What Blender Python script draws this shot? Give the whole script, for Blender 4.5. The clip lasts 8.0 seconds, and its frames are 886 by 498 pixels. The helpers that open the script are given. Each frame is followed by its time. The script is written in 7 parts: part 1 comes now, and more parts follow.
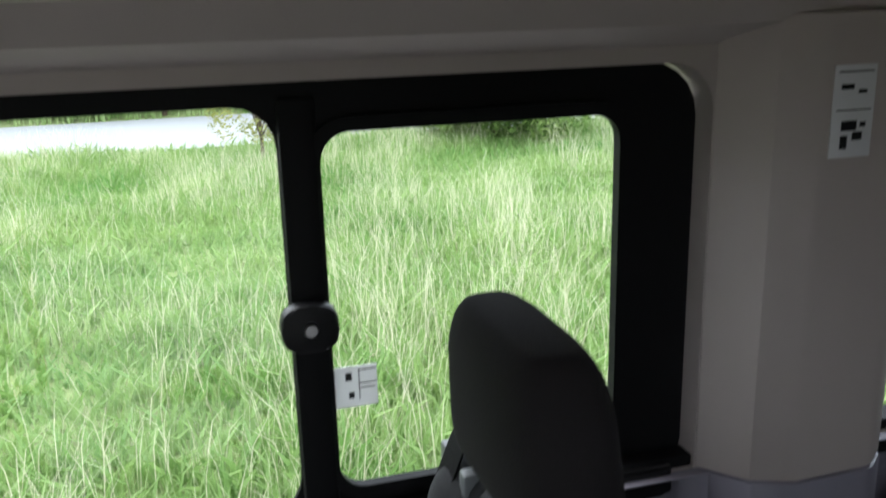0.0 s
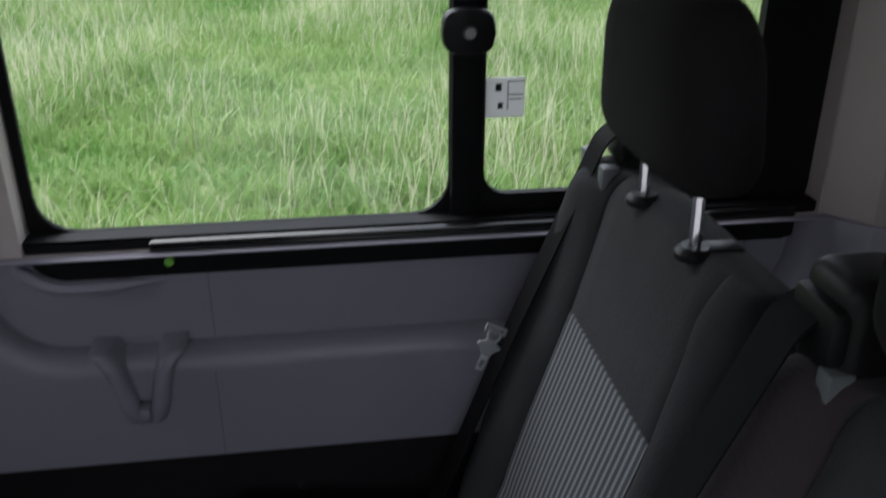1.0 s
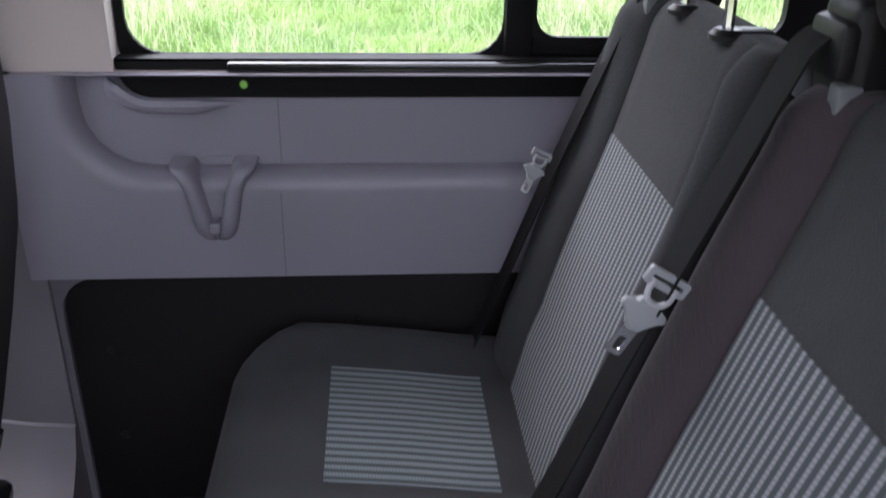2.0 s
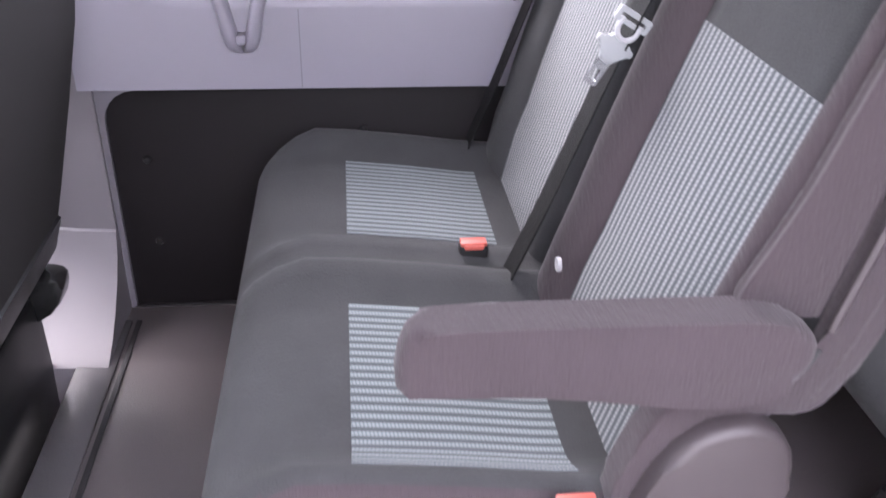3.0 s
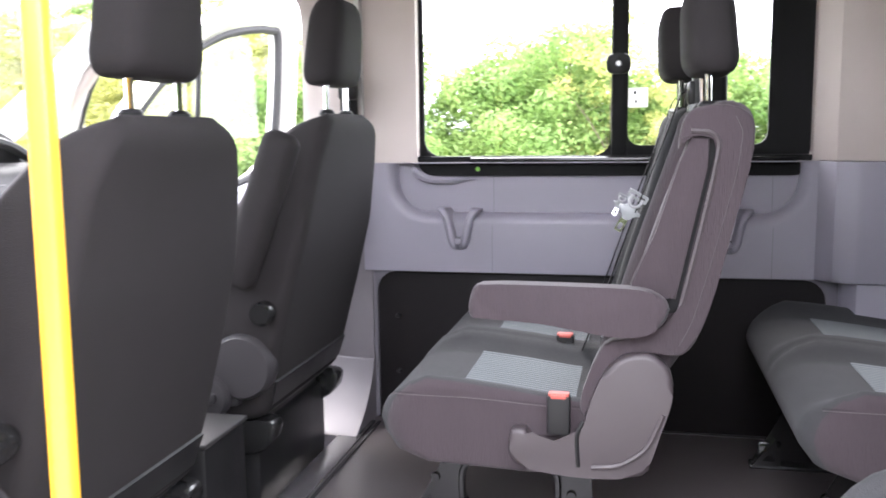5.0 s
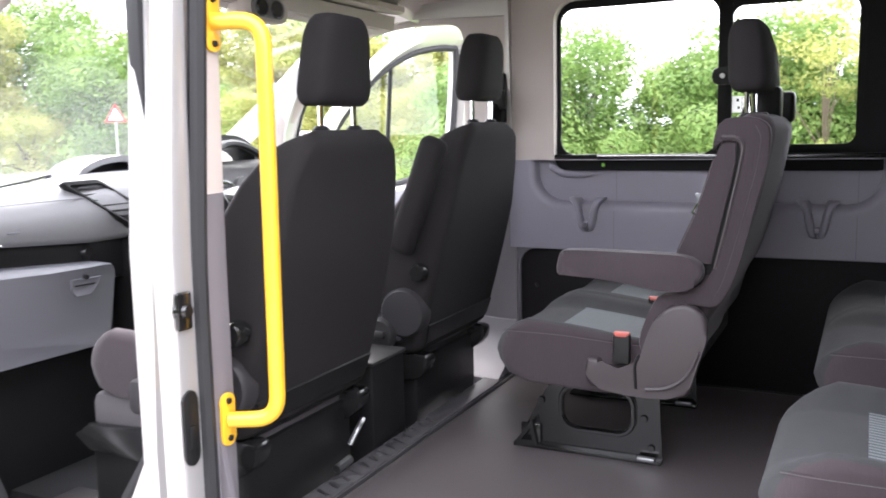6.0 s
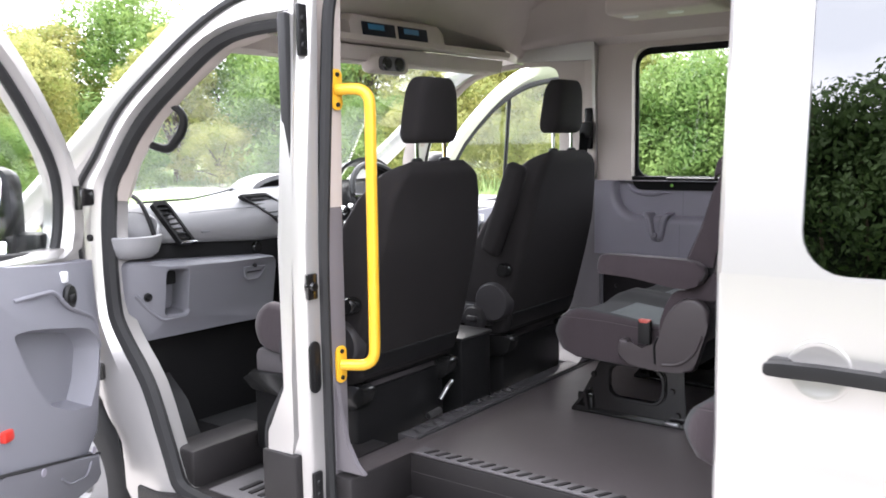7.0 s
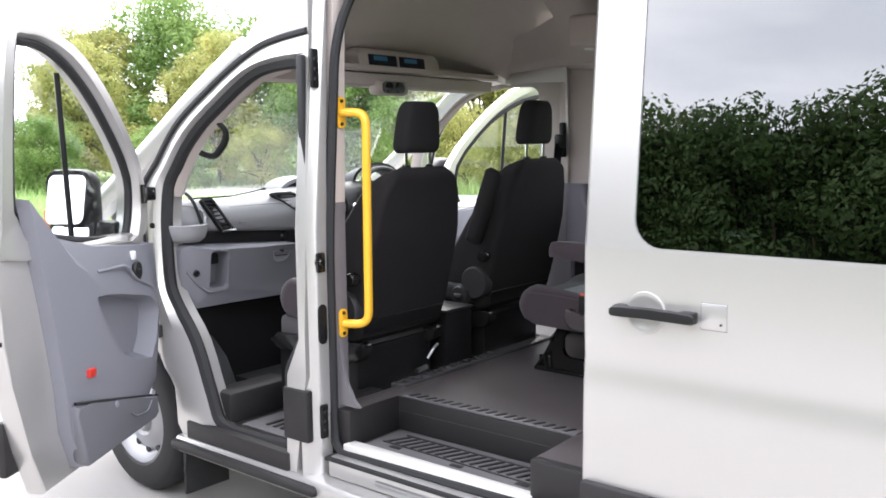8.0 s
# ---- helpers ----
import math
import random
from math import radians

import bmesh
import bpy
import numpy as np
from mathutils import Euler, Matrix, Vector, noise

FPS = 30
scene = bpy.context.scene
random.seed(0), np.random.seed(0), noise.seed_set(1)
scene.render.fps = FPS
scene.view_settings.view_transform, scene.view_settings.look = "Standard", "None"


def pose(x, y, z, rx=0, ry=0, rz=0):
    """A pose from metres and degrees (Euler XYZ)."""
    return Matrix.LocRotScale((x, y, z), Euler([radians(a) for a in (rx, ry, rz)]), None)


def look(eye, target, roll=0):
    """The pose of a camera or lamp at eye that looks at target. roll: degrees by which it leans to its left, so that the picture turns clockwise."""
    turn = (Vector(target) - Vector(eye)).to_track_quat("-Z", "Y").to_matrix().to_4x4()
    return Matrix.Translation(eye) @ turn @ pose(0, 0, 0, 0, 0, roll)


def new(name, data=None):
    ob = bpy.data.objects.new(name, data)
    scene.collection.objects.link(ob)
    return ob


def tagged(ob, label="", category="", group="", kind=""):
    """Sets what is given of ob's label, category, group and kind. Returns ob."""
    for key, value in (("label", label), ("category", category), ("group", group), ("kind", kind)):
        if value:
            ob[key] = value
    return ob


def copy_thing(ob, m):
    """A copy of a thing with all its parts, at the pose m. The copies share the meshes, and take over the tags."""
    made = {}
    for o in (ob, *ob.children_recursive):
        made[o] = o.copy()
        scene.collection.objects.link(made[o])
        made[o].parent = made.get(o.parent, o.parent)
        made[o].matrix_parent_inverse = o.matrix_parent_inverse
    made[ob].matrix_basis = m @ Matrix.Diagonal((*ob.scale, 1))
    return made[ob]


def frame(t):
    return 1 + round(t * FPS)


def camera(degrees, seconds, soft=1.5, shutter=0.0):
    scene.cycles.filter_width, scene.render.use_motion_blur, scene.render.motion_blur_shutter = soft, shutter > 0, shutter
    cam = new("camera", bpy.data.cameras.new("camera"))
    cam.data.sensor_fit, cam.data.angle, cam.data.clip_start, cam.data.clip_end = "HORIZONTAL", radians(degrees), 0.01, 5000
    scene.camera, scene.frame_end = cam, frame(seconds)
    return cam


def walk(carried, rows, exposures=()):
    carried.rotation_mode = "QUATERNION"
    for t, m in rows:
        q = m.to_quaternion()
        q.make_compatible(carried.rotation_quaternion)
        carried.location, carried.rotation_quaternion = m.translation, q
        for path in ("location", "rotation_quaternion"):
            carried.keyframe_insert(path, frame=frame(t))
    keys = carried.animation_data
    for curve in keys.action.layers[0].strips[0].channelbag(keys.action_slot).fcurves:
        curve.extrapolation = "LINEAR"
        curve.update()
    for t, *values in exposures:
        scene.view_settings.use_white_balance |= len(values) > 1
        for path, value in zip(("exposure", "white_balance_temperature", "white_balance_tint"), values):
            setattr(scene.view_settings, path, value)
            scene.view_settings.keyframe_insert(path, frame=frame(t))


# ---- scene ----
cam = camera(53.6, 8.0, soft=1.7, shutter=0.3)
PATH = [
    (0, (0.602, 0.895, 2.077), (1.136, 2.748, 1.545), -1.6),
    (0.5, (0.54, 0.823, 1.957), (0.993, 2.665, 1.323), -1.2),
    (0.8, (0.55, 0.783, 1.939), (0.875, 2.602, 1.171), -0.0),
    (1, (0.524, 0.768, 1.934), (0.788, 2.563, 1.093), 0.2),
    (1.2, (0.513, 0.739, 1.93), (0.739, 2.496, 1.003), 0.6),
    (2.3, (0.496, 0.523, 1.713), (0.64, 2.328, 0.864), 1.3),
    (2.5, (0.473, 0.469, 1.698), (0.646, 2.251, 0.808), 1.7),
    (2.7, (0.453, 0.4, 1.68), (0.629, 2.152, 0.732), 2.3),
    (3, (0.443, 0.309, 1.654), (0.647, 2.037, 0.668), 1.5),
    (3.2, (0.447, 0.239, 1.627), (0.63, 1.992, 0.682), 0.2),
    (3.5, (0.47, 0.087, 1.558), (0.575, 1.976, 0.908), -0.2),
    (4, (0.519, -0.204, 1.512), (0.564, 1.758, 1.125), -0.2),
    (4.2, (0.542, -0.293, 1.507), (0.528, 1.681, 1.183), -1.4),
    (5.5, (0.971, -0.942, 1.547), (0.29, 0.921, 1.295), -0.7),
    (5.8, (1.088, -1.095, 1.547), (0.291, 0.723, 1.295), -1.9),
    (6, (1.169, -1.194, 1.557), (0.3, 0.587, 1.29), -1.2),
    (6.5, (1.449, -1.444, 1.601), (0.401, 0.244, 1.371), -1.8),
    (7, (1.758, -1.655, 1.624), (0.564, -0.068, 1.381), -1.0),
    (7.2, (1.893, -1.755, 1.617), (0.686, -0.173, 1.42), -0.7),
    (7.5, (2.06, -1.922, 1.639), (0.838, -0.361, 1.375), -1.0),
    (8, (2.392, -2.119, 1.654), (1.127, -0.588, 1.417), -0.7),
]
walk(cam, [(t, look(eye, target, roll)) for t, eye, target, roll in PATH],
     [(0, 1.45, 6000, 11), (0.6, 1.12, 6000, 12), (1.2, 0.72, 6000, 16), (2.3, 2.75, 6000, 23), (3.0, 3.75, 6250, 26), (3.6, 4.2, 6350, 23), (4.2, 4.3, 6350, 21), (5.4, 3.05, 6300, 18), (6.5, 2.55, 6350, 17), (8.0, 1.83, 6300, 14)])

# ---- world and sun ----
world = bpy.data.worlds.new("world")
scene.world = world
world.use_nodes = True
wn, wl = world.node_tree.nodes, world.node_tree.links
sky = wn.new("ShaderNodeTexSky")
sky.sky_type = "NISHITA"
sky.sun_disc = False
sky.sun_elevation, sky.sun_rotation = radians(48), radians(320)
sky.dust_density, sky.ozone_density = 4.0, 1.0
# an overcast veil with soft cloud over the blue
wcoord = wn.new("ShaderNodeTexCoord")
wnoise = wn.new("ShaderNodeTexNoise")
wnoise.inputs["Scale"].default_value, wnoise.inputs["Detail"].default_value = 2.2, 5
wmap = wn.new("ShaderNodeMapping")
wmap.inputs["Scale"].default_value = (1, 1, 3.5)
wramp = wn.new("ShaderNodeValToRGB")
wramp.color_ramp.elements[0].position, wramp.color_ramp.elements[0].color = 0.36, (9.0, 9.4, 10.0, 1)
wramp.color_ramp.elements[1].position, wramp.color_ramp.elements[1].color = 0.62, (13.0, 13.1, 13.3, 1)
wmix = wn.new("ShaderNodeMix")
wmix.data_type = "RGBA"
wmix.inputs["Factor"].default_value = 0.85
wl.new(wcoord.outputs["Generated"], wmap.inputs["Vector"])
wl.new(wmap.outputs["Vector"], wnoise.inputs["Vector"])
wl.new(wnoise.outputs["Fac"], wramp.inputs["Fac"])
wl.new(sky.outputs["Color"], wmix.inputs["A"])
wl.new(wramp.outputs["Color"], wmix.inputs["B"])
wl.new(wmix.outputs["Result"], wn["Background"].inputs["Color"])
wn["Background"].inputs["Strength"].default_value = 0.13
sun_data = bpy.data.lights.new("sun", "SUN")
sun_data.energy, sun_data.angle, sun_data.color = 1.0, radians(50), (1.0, 0.96, 0.9)
sun = new("sun", sun_data)
sun.matrix_world = look((-5, 6, 8.5), (0, 0, 0))


# ---- materials ----
def node_mat(name, color, rough=0.5, metal=0.0, vary=0.12, scale=8.0, bump=0.0, bump_scale=200.0, coat=0.0, sheen=0.0,
             spec=0.5, stretch=(1, 1, 1), space="Object"):
    m = bpy.data.materials.new(name)
    m.use_nodes = True
    n, l = m.node_tree.nodes, m.node_tree.links
    b = n["Principled BSDF"]
    b.inputs["Roughness"].default_value, b.inputs["Metallic"].default_value = rough, metal
    b.inputs["Coat Weight"].default_value, b.inputs["Coat Roughness"].default_value = coat, 0.05
    b.inputs["Sheen Weight"].default_value, b.inputs["Specular IOR Level"].default_value = sheen, spec
    co = n.new("ShaderNodeTexCoord")
    mp = n.new("ShaderNodeMapping")
    mp.inputs["Scale"].default_value = stretch
    l.new(co.outputs[space], mp.inputs["Vector"])
    big, fine = n.new("ShaderNodeTexNoise"), n.new("ShaderNodeTexNoise")
    for node, s, d in ((big, scale, 4), (fine, bump_scale, 3)):
        node.inputs["Scale"].default_value, node.inputs["Detail"].default_value = s, d
        l.new(mp.outputs["Vector"], node.inputs["Vector"])
    mixn = n.new("ShaderNodeMix")
    mixn.data_type = "RGBA"
    mixn.inputs["A"].default_value = (*[c * (1 - vary) for c in color], 1)
    mixn.inputs["B"].default_value = (*[min(1, c * (1 + vary)) for c in color], 1)
    add = n.new("ShaderNodeMath")
    add.operation = "MULTIPLY_ADD"
    add.inputs[1].default_value, add.inputs[2].default_value = 0.35, 0.32
    l.new(fine.outputs["Fac"], add.inputs[0])
    av = n.new("ShaderNodeMath")
    av.operation = "MULTIPLY_ADD"
    av.inputs[1].default_value = 0.8
    l.new(big.outputs["Fac"], av.inputs[0])
    sub = n.new("ShaderNodeMath")
    sub.operation = "SUBTRACT"
    l.new(add.outputs[0], sub.inputs[0])
    sub.inputs[1].default_value = 0.4
    l.new(sub.outputs[0], av.inputs[2])
    l.new(av.outputs[0], mixn.inputs["Factor"])
    l.new(mixn.outputs["Result"], b.inputs["Base Color"])
    rr = n.new("ShaderNodeMapRange")
    rr.inputs["To Min"].default_value, rr.inputs["To Max"].default_value = max(0.02, rough - 0.08), min(1, rough + 0.08)
    l.new(big.outputs["Fac"], rr.inputs["Value"])
    l.new(rr.outputs["Result"], b.inputs["Roughness"])
    if bump:
        bp = n.new("ShaderNodeBump")
        bp.inputs["Strength"].default_value, bp.inputs["Distance"].default_value = bump, 0.002
        l.new(fine.outputs["Fac"], bp.inputs["Height"])
        l.new(bp.outputs["Normal"], b.inputs["Normal"])
    return m


def stripe_mat(name, period, bead, beaded, pale, lo, slant):
    """Seat centre cloth: grey with fine pale lines that run front to back and up the backrest."""
    m = node_mat(name, (0.055, 0.064, 0.068), 0.95, vary=0.15, scale=30, bump=0.3, bump_scale=700, sheen=0.1, spec=0.2)
    n, l = m.node_tree.nodes, m.node_tree.links
    b = n["Principled BSDF"]
    co = n.new("ShaderNodeTexCoord")
    sep = n.new("ShaderNodeSeparateXYZ")
    l.new(co.outputs["Object"], sep.inputs[0])

    def saw(sock, period, lo, hi):
        d = n.new("ShaderNodeMath")
        d.operation = "PINGPONG"
        d.inputs[1].default_value = period / 2
        l.new(sock, d.inputs[0])
        r = n.new("ShaderNodeMapRange")
        r.inputs["From Min"].default_value, r.inputs["From Max"].default_value = lo * period, hi * period
        l.new(d.outputs[0], r.inputs["Value"])
        return r.outputs["Result"]

    lines = saw(sep.outputs["Y"], period, lo, lo + 0.11)
    along = n.new("ShaderNodeMath")
    along.operation = "ADD"
    l.new(sep.outputs["X"], along.inputs[0])
    l.new(sep.outputs["Z"], along.inputs[1])
    lean = n.new("ShaderNodeMath")
    lean.operation = "MULTIPLY_ADD"
    lean.inputs[1].default_value = slant
    l.new(sep.outputs["Y"], lean.inputs[0])
    l.new(along.outputs[0], lean.inputs[2])
    knots = saw(lean.outputs[0], bead, 0.08, 0.22)
    kk = n.new("ShaderNodeMath")
    kk.operation = "MULTIPLY_ADD"
    kk.inputs[1].default_value, kk.inputs[2].default_value = beaded, 1 - beaded
    l.new(knots, kk.inputs[0])
    mul = n.new("ShaderNodeMath")
    mul.operation = "MULTIPLY"
    l.new(lines, mul.inputs[0])
    l.new(kk.outputs[0], mul.inputs[1])
    old = b.inputs["Base Color"].links[0].from_socket
    mx = n.new("ShaderNodeMix")
    mx.data_type = "RGBA"
    mx.inputs["B"].default_value = pale
    l.new(mul.outputs[0], mx.inputs["Factor"])
    l.new(old, mx.inputs["A"])
    l.new(mx.outputs["Result"], b.inputs["Base Color"])
    return m


def glass_mat(name, tint=(1, 1, 1), gloss=1.0, rough=0.0, base=0.025):
    """A thin pane: lets light straight through, tinted, and mirrors by Fresnel."""
    m = bpy.data.materials.new(name)
    m.use_nodes = True
    n, l = m.node_tree.nodes, m.node_tree.links
    n.remove(n["Principled BSDF"])
    tr, gl, fr, mx = (n.new("ShaderNodeBsdfTransparent"), n.new("ShaderNodeBsdfGlossy"), n.new("ShaderNodeLayerWeight"), n.new("ShaderNodeMixShader"))
    tr.inputs["Color"].default_value = (*tint, 1)
    gl.inputs["Color"].default_value = (gloss, gloss, gloss, 1)
    gl.inputs["Roughness"].default_value = rough
    fr.inputs["Blend"].default_value = 0.5
    pw, sc = n.new("ShaderNodeMath"), n.new("ShaderNodeMath")
    pw.operation, sc.operation = "POWER", "MULTIPLY_ADD"
    pw.inputs[1].default_value, sc.inputs[1].default_value, sc.inputs[2].default_value = 5.0, 0.95, base
    l.new(fr.outputs["Facing"], pw.inputs[0])
    l.new(pw.outputs[0], sc.inputs[0])
    l.new(sc.outputs[0], mx.inputs["Fac"])
    l.new(tr.outputs[0], mx.inputs[1])
    l.new(gl.outputs[0], mx.inputs[2])
    l.new(mx.outputs[0], n["Material Output"].inputs["Surface"])
    return m


def leaf_mat(name, dark, light, rough=0.55):
    m = bpy.data.materials.new(name)
    m.use_nodes = True
    n, l = m.node_tree.nodes, m.node_tree.links
    b = n["Principled BSDF"]
    b.inputs["Roughness"].default_value = rough
    b.inputs["Specular IOR Level"].default_value = 0.3
    g = n.new("ShaderNodeNewGeometry")
    co = n.new("ShaderNodeTexCoord")
    big = n.new("ShaderNodeTexNoise")
    big.inputs["Scale"].default_value, big.inputs["Detail"].default_value = 0.7, 3
    l.new(co.outputs["Object"], big.inputs["Vector"])
    avg = n.new("ShaderNodeMath")
    avg.operation = "MULTIPLY_ADD"
    avg.inputs[1].default_value = 0.4
    l.new(g.outputs["Random Per Island"], avg.inputs[0])
    sc = n.new("ShaderNodeMath")
    sc.operation = "MULTIPLY_ADD"
    sc.inputs[1].default_value, sc.inputs[2].default_value = 1.6, -0.55
    l.new(big.outputs["Fac"], sc.inputs[0])
    l.new(sc.outputs[0], avg.inputs[2])
    ramp = n.new("ShaderNodeValToRGB")
    ramp.color_ramp.elements[0].color, ramp.color_ramp.elements[1].color = (*dark, 1), (*light, 1)
    l.new(avg.outputs[0], ramp.inputs["Fac"])
    l.new(ramp.outputs["Color"], b.inputs["Base Color"])
    tl, mx = n.new("ShaderNodeBsdfTranslucent"), n.new("ShaderNodeMixShader")
    l.new(ramp.outputs["Color"], tl.inputs["Color"])
    mx.inputs["Fac"].default_value = 0.42
    l.new(b.outputs[0], mx.inputs[1])
    l.new(tl.outputs[0], mx.inputs[2])
    l.new(mx.outputs[0], n["Material Output"].inputs["Surface"])
    return m


PAINT = node_mat("silver_paint", (0.53, 0.515, 0.502), 0.3, metal=0.6, vary=0.03, scale=3, coat=0.8)
PAINT.node_tree.nodes["Principled BSDF"].inputs["Coat Roughness"].default_value = 0.12
PAINT.node_tree.links.remove(PAINT.node_tree.nodes["Principled BSDF"].inputs["Roughness"].links[0])
CLOTH = node_mat("dark_cloth", (0.0395, 0.0405, 0.042), 0.95, vary=0.3, scale=14, bump=0.6, bump_scale=420, sheen=0.06, spec=0.15)
SIDECLOTH = node_mat("ribbed_cloth", (0.044, 0.0345, 0.0385), 0.9, vary=0.2, scale=14, bump=0.7, bump_scale=420, sheen=0.12, stretch=(1, 0.15, 0.15), spec=0.2)
SEATPLASTIC = node_mat("seat_plastic", (0.047, 0.0385, 0.041), 0.45, vary=0.08, bump=0.3, bump_scale=900)
STITCH = node_mat("stitching", (0.058, 0.049, 0.053), 0.8, vary=0.2, scale=200)
SEAMSTITCH = node_mat("pale_stitching", (0.075, 0.063, 0.067), 0.8, vary=0.5, scale=260)
# seat cloth again, darkened: the shade on backs and headrests is in its colour
SHADECLOTH = node_mat("shade_dark_cloth", (0.0205, 0.0186, 0.019), 0.9, vary=0.25, scale=10, bump=0.4, bump_scale=500, sheen=0.01, spec=0.12)
STRIPE = stripe_mat("striped_cloth", 0.0119, 0.0062, 0.5, (0.25, 0.255, 0.265, 1), 0.235, 0.45)
SEATSTRIPE = stripe_mat("beaded_striped_cloth", 0.0142, 0.0037, 0.6, (0.18, 0.205, 0.212, 1), 0.18, 0.14)
BELT = node_mat("belt_webbing", (0.0095, 0.0095, 0.010), 0.75, vary=0.2, scale=60, bump=0.4, bump_scale=900, spec=0.12)
GREYTRIM = node_mat("grey_trim", (0.25, 0.235, 0.276), 0.33, vary=0.06, scale=6, bump=0.25, bump_scale=900)
PILLARGREY = node_mat("pillar_grey", (0.15, 0.138, 0.148), 0.5, vary=0.07, scale=6, bump=0.25, bump_scale=900)
BEIGE = node_mat("beige_trim", (0.475, 0.418, 0.385), 0.65, vary=0.05, scale=5, bump=0.2, bump_scale=700)
LINER = node_mat("headliner_felt", (0.48, 0.427, 0.40), 0.95, vary=0.08, scale=9, bump=0.4, bump_scale=800)
BLACKPANEL = node_mat("black_panel", (0.0105, 0.009, 0.0098), 0.6, vary=0.2, scale=9, bump=0.3, bump_scale=600, spec=0.18)
FRAMEBLACK = node_mat("frame_black", (0.008, 0.008, 0.0085), 0.6, vary=0.2, scale=12, spec=0.15)
BLACK = node_mat("black_plastic", (0.011, 0.011, 0.0115), 0.4, vary=0.2, scale=12, bump=0.2, bump_scale=800, spec=0.28)
RUBBER = node_mat("black_rubber", (0.014, 0.014, 0.015), 0.7, vary=0.25, scale=14, bump=0.2, bump_scale=300)
GLOSSBLACK = node_mat("gloss_black", (0.012, 0.012, 0.012), 0.18, vary=0.2, scale=12)
BLACKMETAL = node_mat("black_metal", (0.009, 0.0085, 0.0085), 0.22, metal=0.1, vary=0.25, scale=16, bump=0.12, bump_scale=200, coat=0.7)
VINYL = node_mat("floor_vinyl", (0.084, 0.073, 0.074), 0.36, vary=0.25, scale=5, bump=0.35, bump_scale=350, spec=0.6)
STRIPPLASTIC = node_mat("strip_plastic", (0.07, 0.067, 0.07), 0.25, vary=0.15, scale=7, bump=0.2, bump_scale=300)
STEPPLASTIC = node_mat("step_plastic", (0.0205, 0.0185, 0.019), 0.5, vary=0.15, scale=7, bump=0.5, bump_scale=600, spec=0.35)
STEPGREY = node_mat("step_grey", (0.13, 0.124, 0.128), 0.5, vary=0.12, scale=9, bump=0.3, bump_scale=600)
CHROME = node_mat("chrome", (0.75, 0.75, 0.76), 0.12, metal=1.0, vary=0.05, scale=20)
STEEL = node_mat("steel", (0.45, 0.45, 0.46), 0.35, metal=1.0, vary=0.15, scale=30)
YELLOW = node_mat("yellow_paint", (0.80, 0.43, 0.025), 0.38, vary=0.05, scale=20, coat=0.3)
TONGUEGREY = node_mat("tongue_grip", (0.26, 0.27, 0.275), 0.35, vary=0.1)
PALEPLASTIC = node_mat("pale_plastic", (0.36, 0.36, 0.37), 0.4, vary=0.06, scale=20)
BUCKLERED = node_mat("buckle_red", (0.40, 0.075, 0.055), 0.5, vary=0.12, scale=40)
RED = node_mat("red_plastic", (0.50, 0.03, 0.02), 0.35, vary=0.1, scale=40)
DASHTOP = node_mat("pale_dash", (0.25, 0.248, 0.258), 0.5, vary=0.05, scale=8, bump=0.3, bump_scale=900)
DASHGREY = node_mat("dash_grey", (0.15, 0.15, 0.168), 0.55, vary=0.06, scale=8, bump=0.3, bump_scale=900)
LABELPAPER = node_mat("label_film", (0.8, 0.8, 0.8), 0.4, vary=0.04, scale=20)
paper = LABELPAPER.node_tree
seethrough, blend = paper.nodes.new("ShaderNodeBsdfTranslucent"), paper.nodes.new("ShaderNodeMixShader")
seethrough.inputs["Color"].default_value = (0.8, 0.8, 0.8, 1)
blend.inputs["Fac"].default_value = 0.45
paper.links.new(paper.nodes["Principled BSDF"].outputs[0], blend.inputs[1])
paper.links.new(seethrough.outputs[0], blend.inputs[2])
paper.links.new(blend.outputs[0], paper.nodes["Material Output"].inputs["Surface"])
WHITE = node_mat("white_plastic", (0.75, 0.75, 0.75), 0.4, vary=0.04, scale=20)
BLUE = node_mat("blue_film", (0.03, 0.16, 0.3), 0.3, vary=0.1, scale=20)
SCREEN = node_mat("dark_screen", (0.012, 0.014, 0.022), 0.5, vary=0.1, scale=20, spec=0.2)
ASPHALT = node_mat("pale_asphalt", (0.30, 0.285, 0.27), 0.9, vary=0.25, scale=1.2, bump=0.8, bump_scale=120)
SOIL = node_mat("turf", (0.22, 0.27, 0.10), 0.95, vary=0.5, scale=0.8, bump=1.0, bump_scale=30)
ROADGREY = node_mat("far_road", (0.33, 0.335, 0.345), 0.85, vary=0.12, scale=0.6, bump=0.3, bump_scale=60)
BARK = node_mat("bark", (0.10, 0.075, 0.05), 0.95, vary=0.4, scale=6, bump=1.0, bump_scale=40, stretch=(1, 1, 0.2))
GLASS = glass_mat("clear_glass", (0.94, 0.96, 0.95))
DARKGLASS = glass_mat("privacy_glass", (0.10, 0.125, 0.12), 1.0, base=0.16)
MIRROR = node_mat("mirror", (0.9, 0.9, 0.9), 0.02, metal=1.0, vary=0.0)
GRASS = leaf_mat("grass_blades", (0.19, 0.35, 0.09), (0.54, 0.62, 0.31))
STRAW = leaf_mat("straw_stalks", (0.60, 0.58, 0.38), (0.82, 0.77, 0.60))
HERB = leaf_mat("meadow_herbs", (0.13, 0.27, 0.06), (0.36, 0.48, 0.17))
BUSHLEAF = leaf_mat("bush_leaves", (0.06, 0.14, 0.025), (0.33, 0.44, 0.14))
AUTUMNLEAF = leaf_mat("yellowing_leaves", (0.17, 0.22, 0.05), (0.52, 0.48, 0.17))
HEDGELEAF = leaf_mat("hedge_leaves", (0.024, 0.052, 0.015), (0.115, 0.185, 0.06))
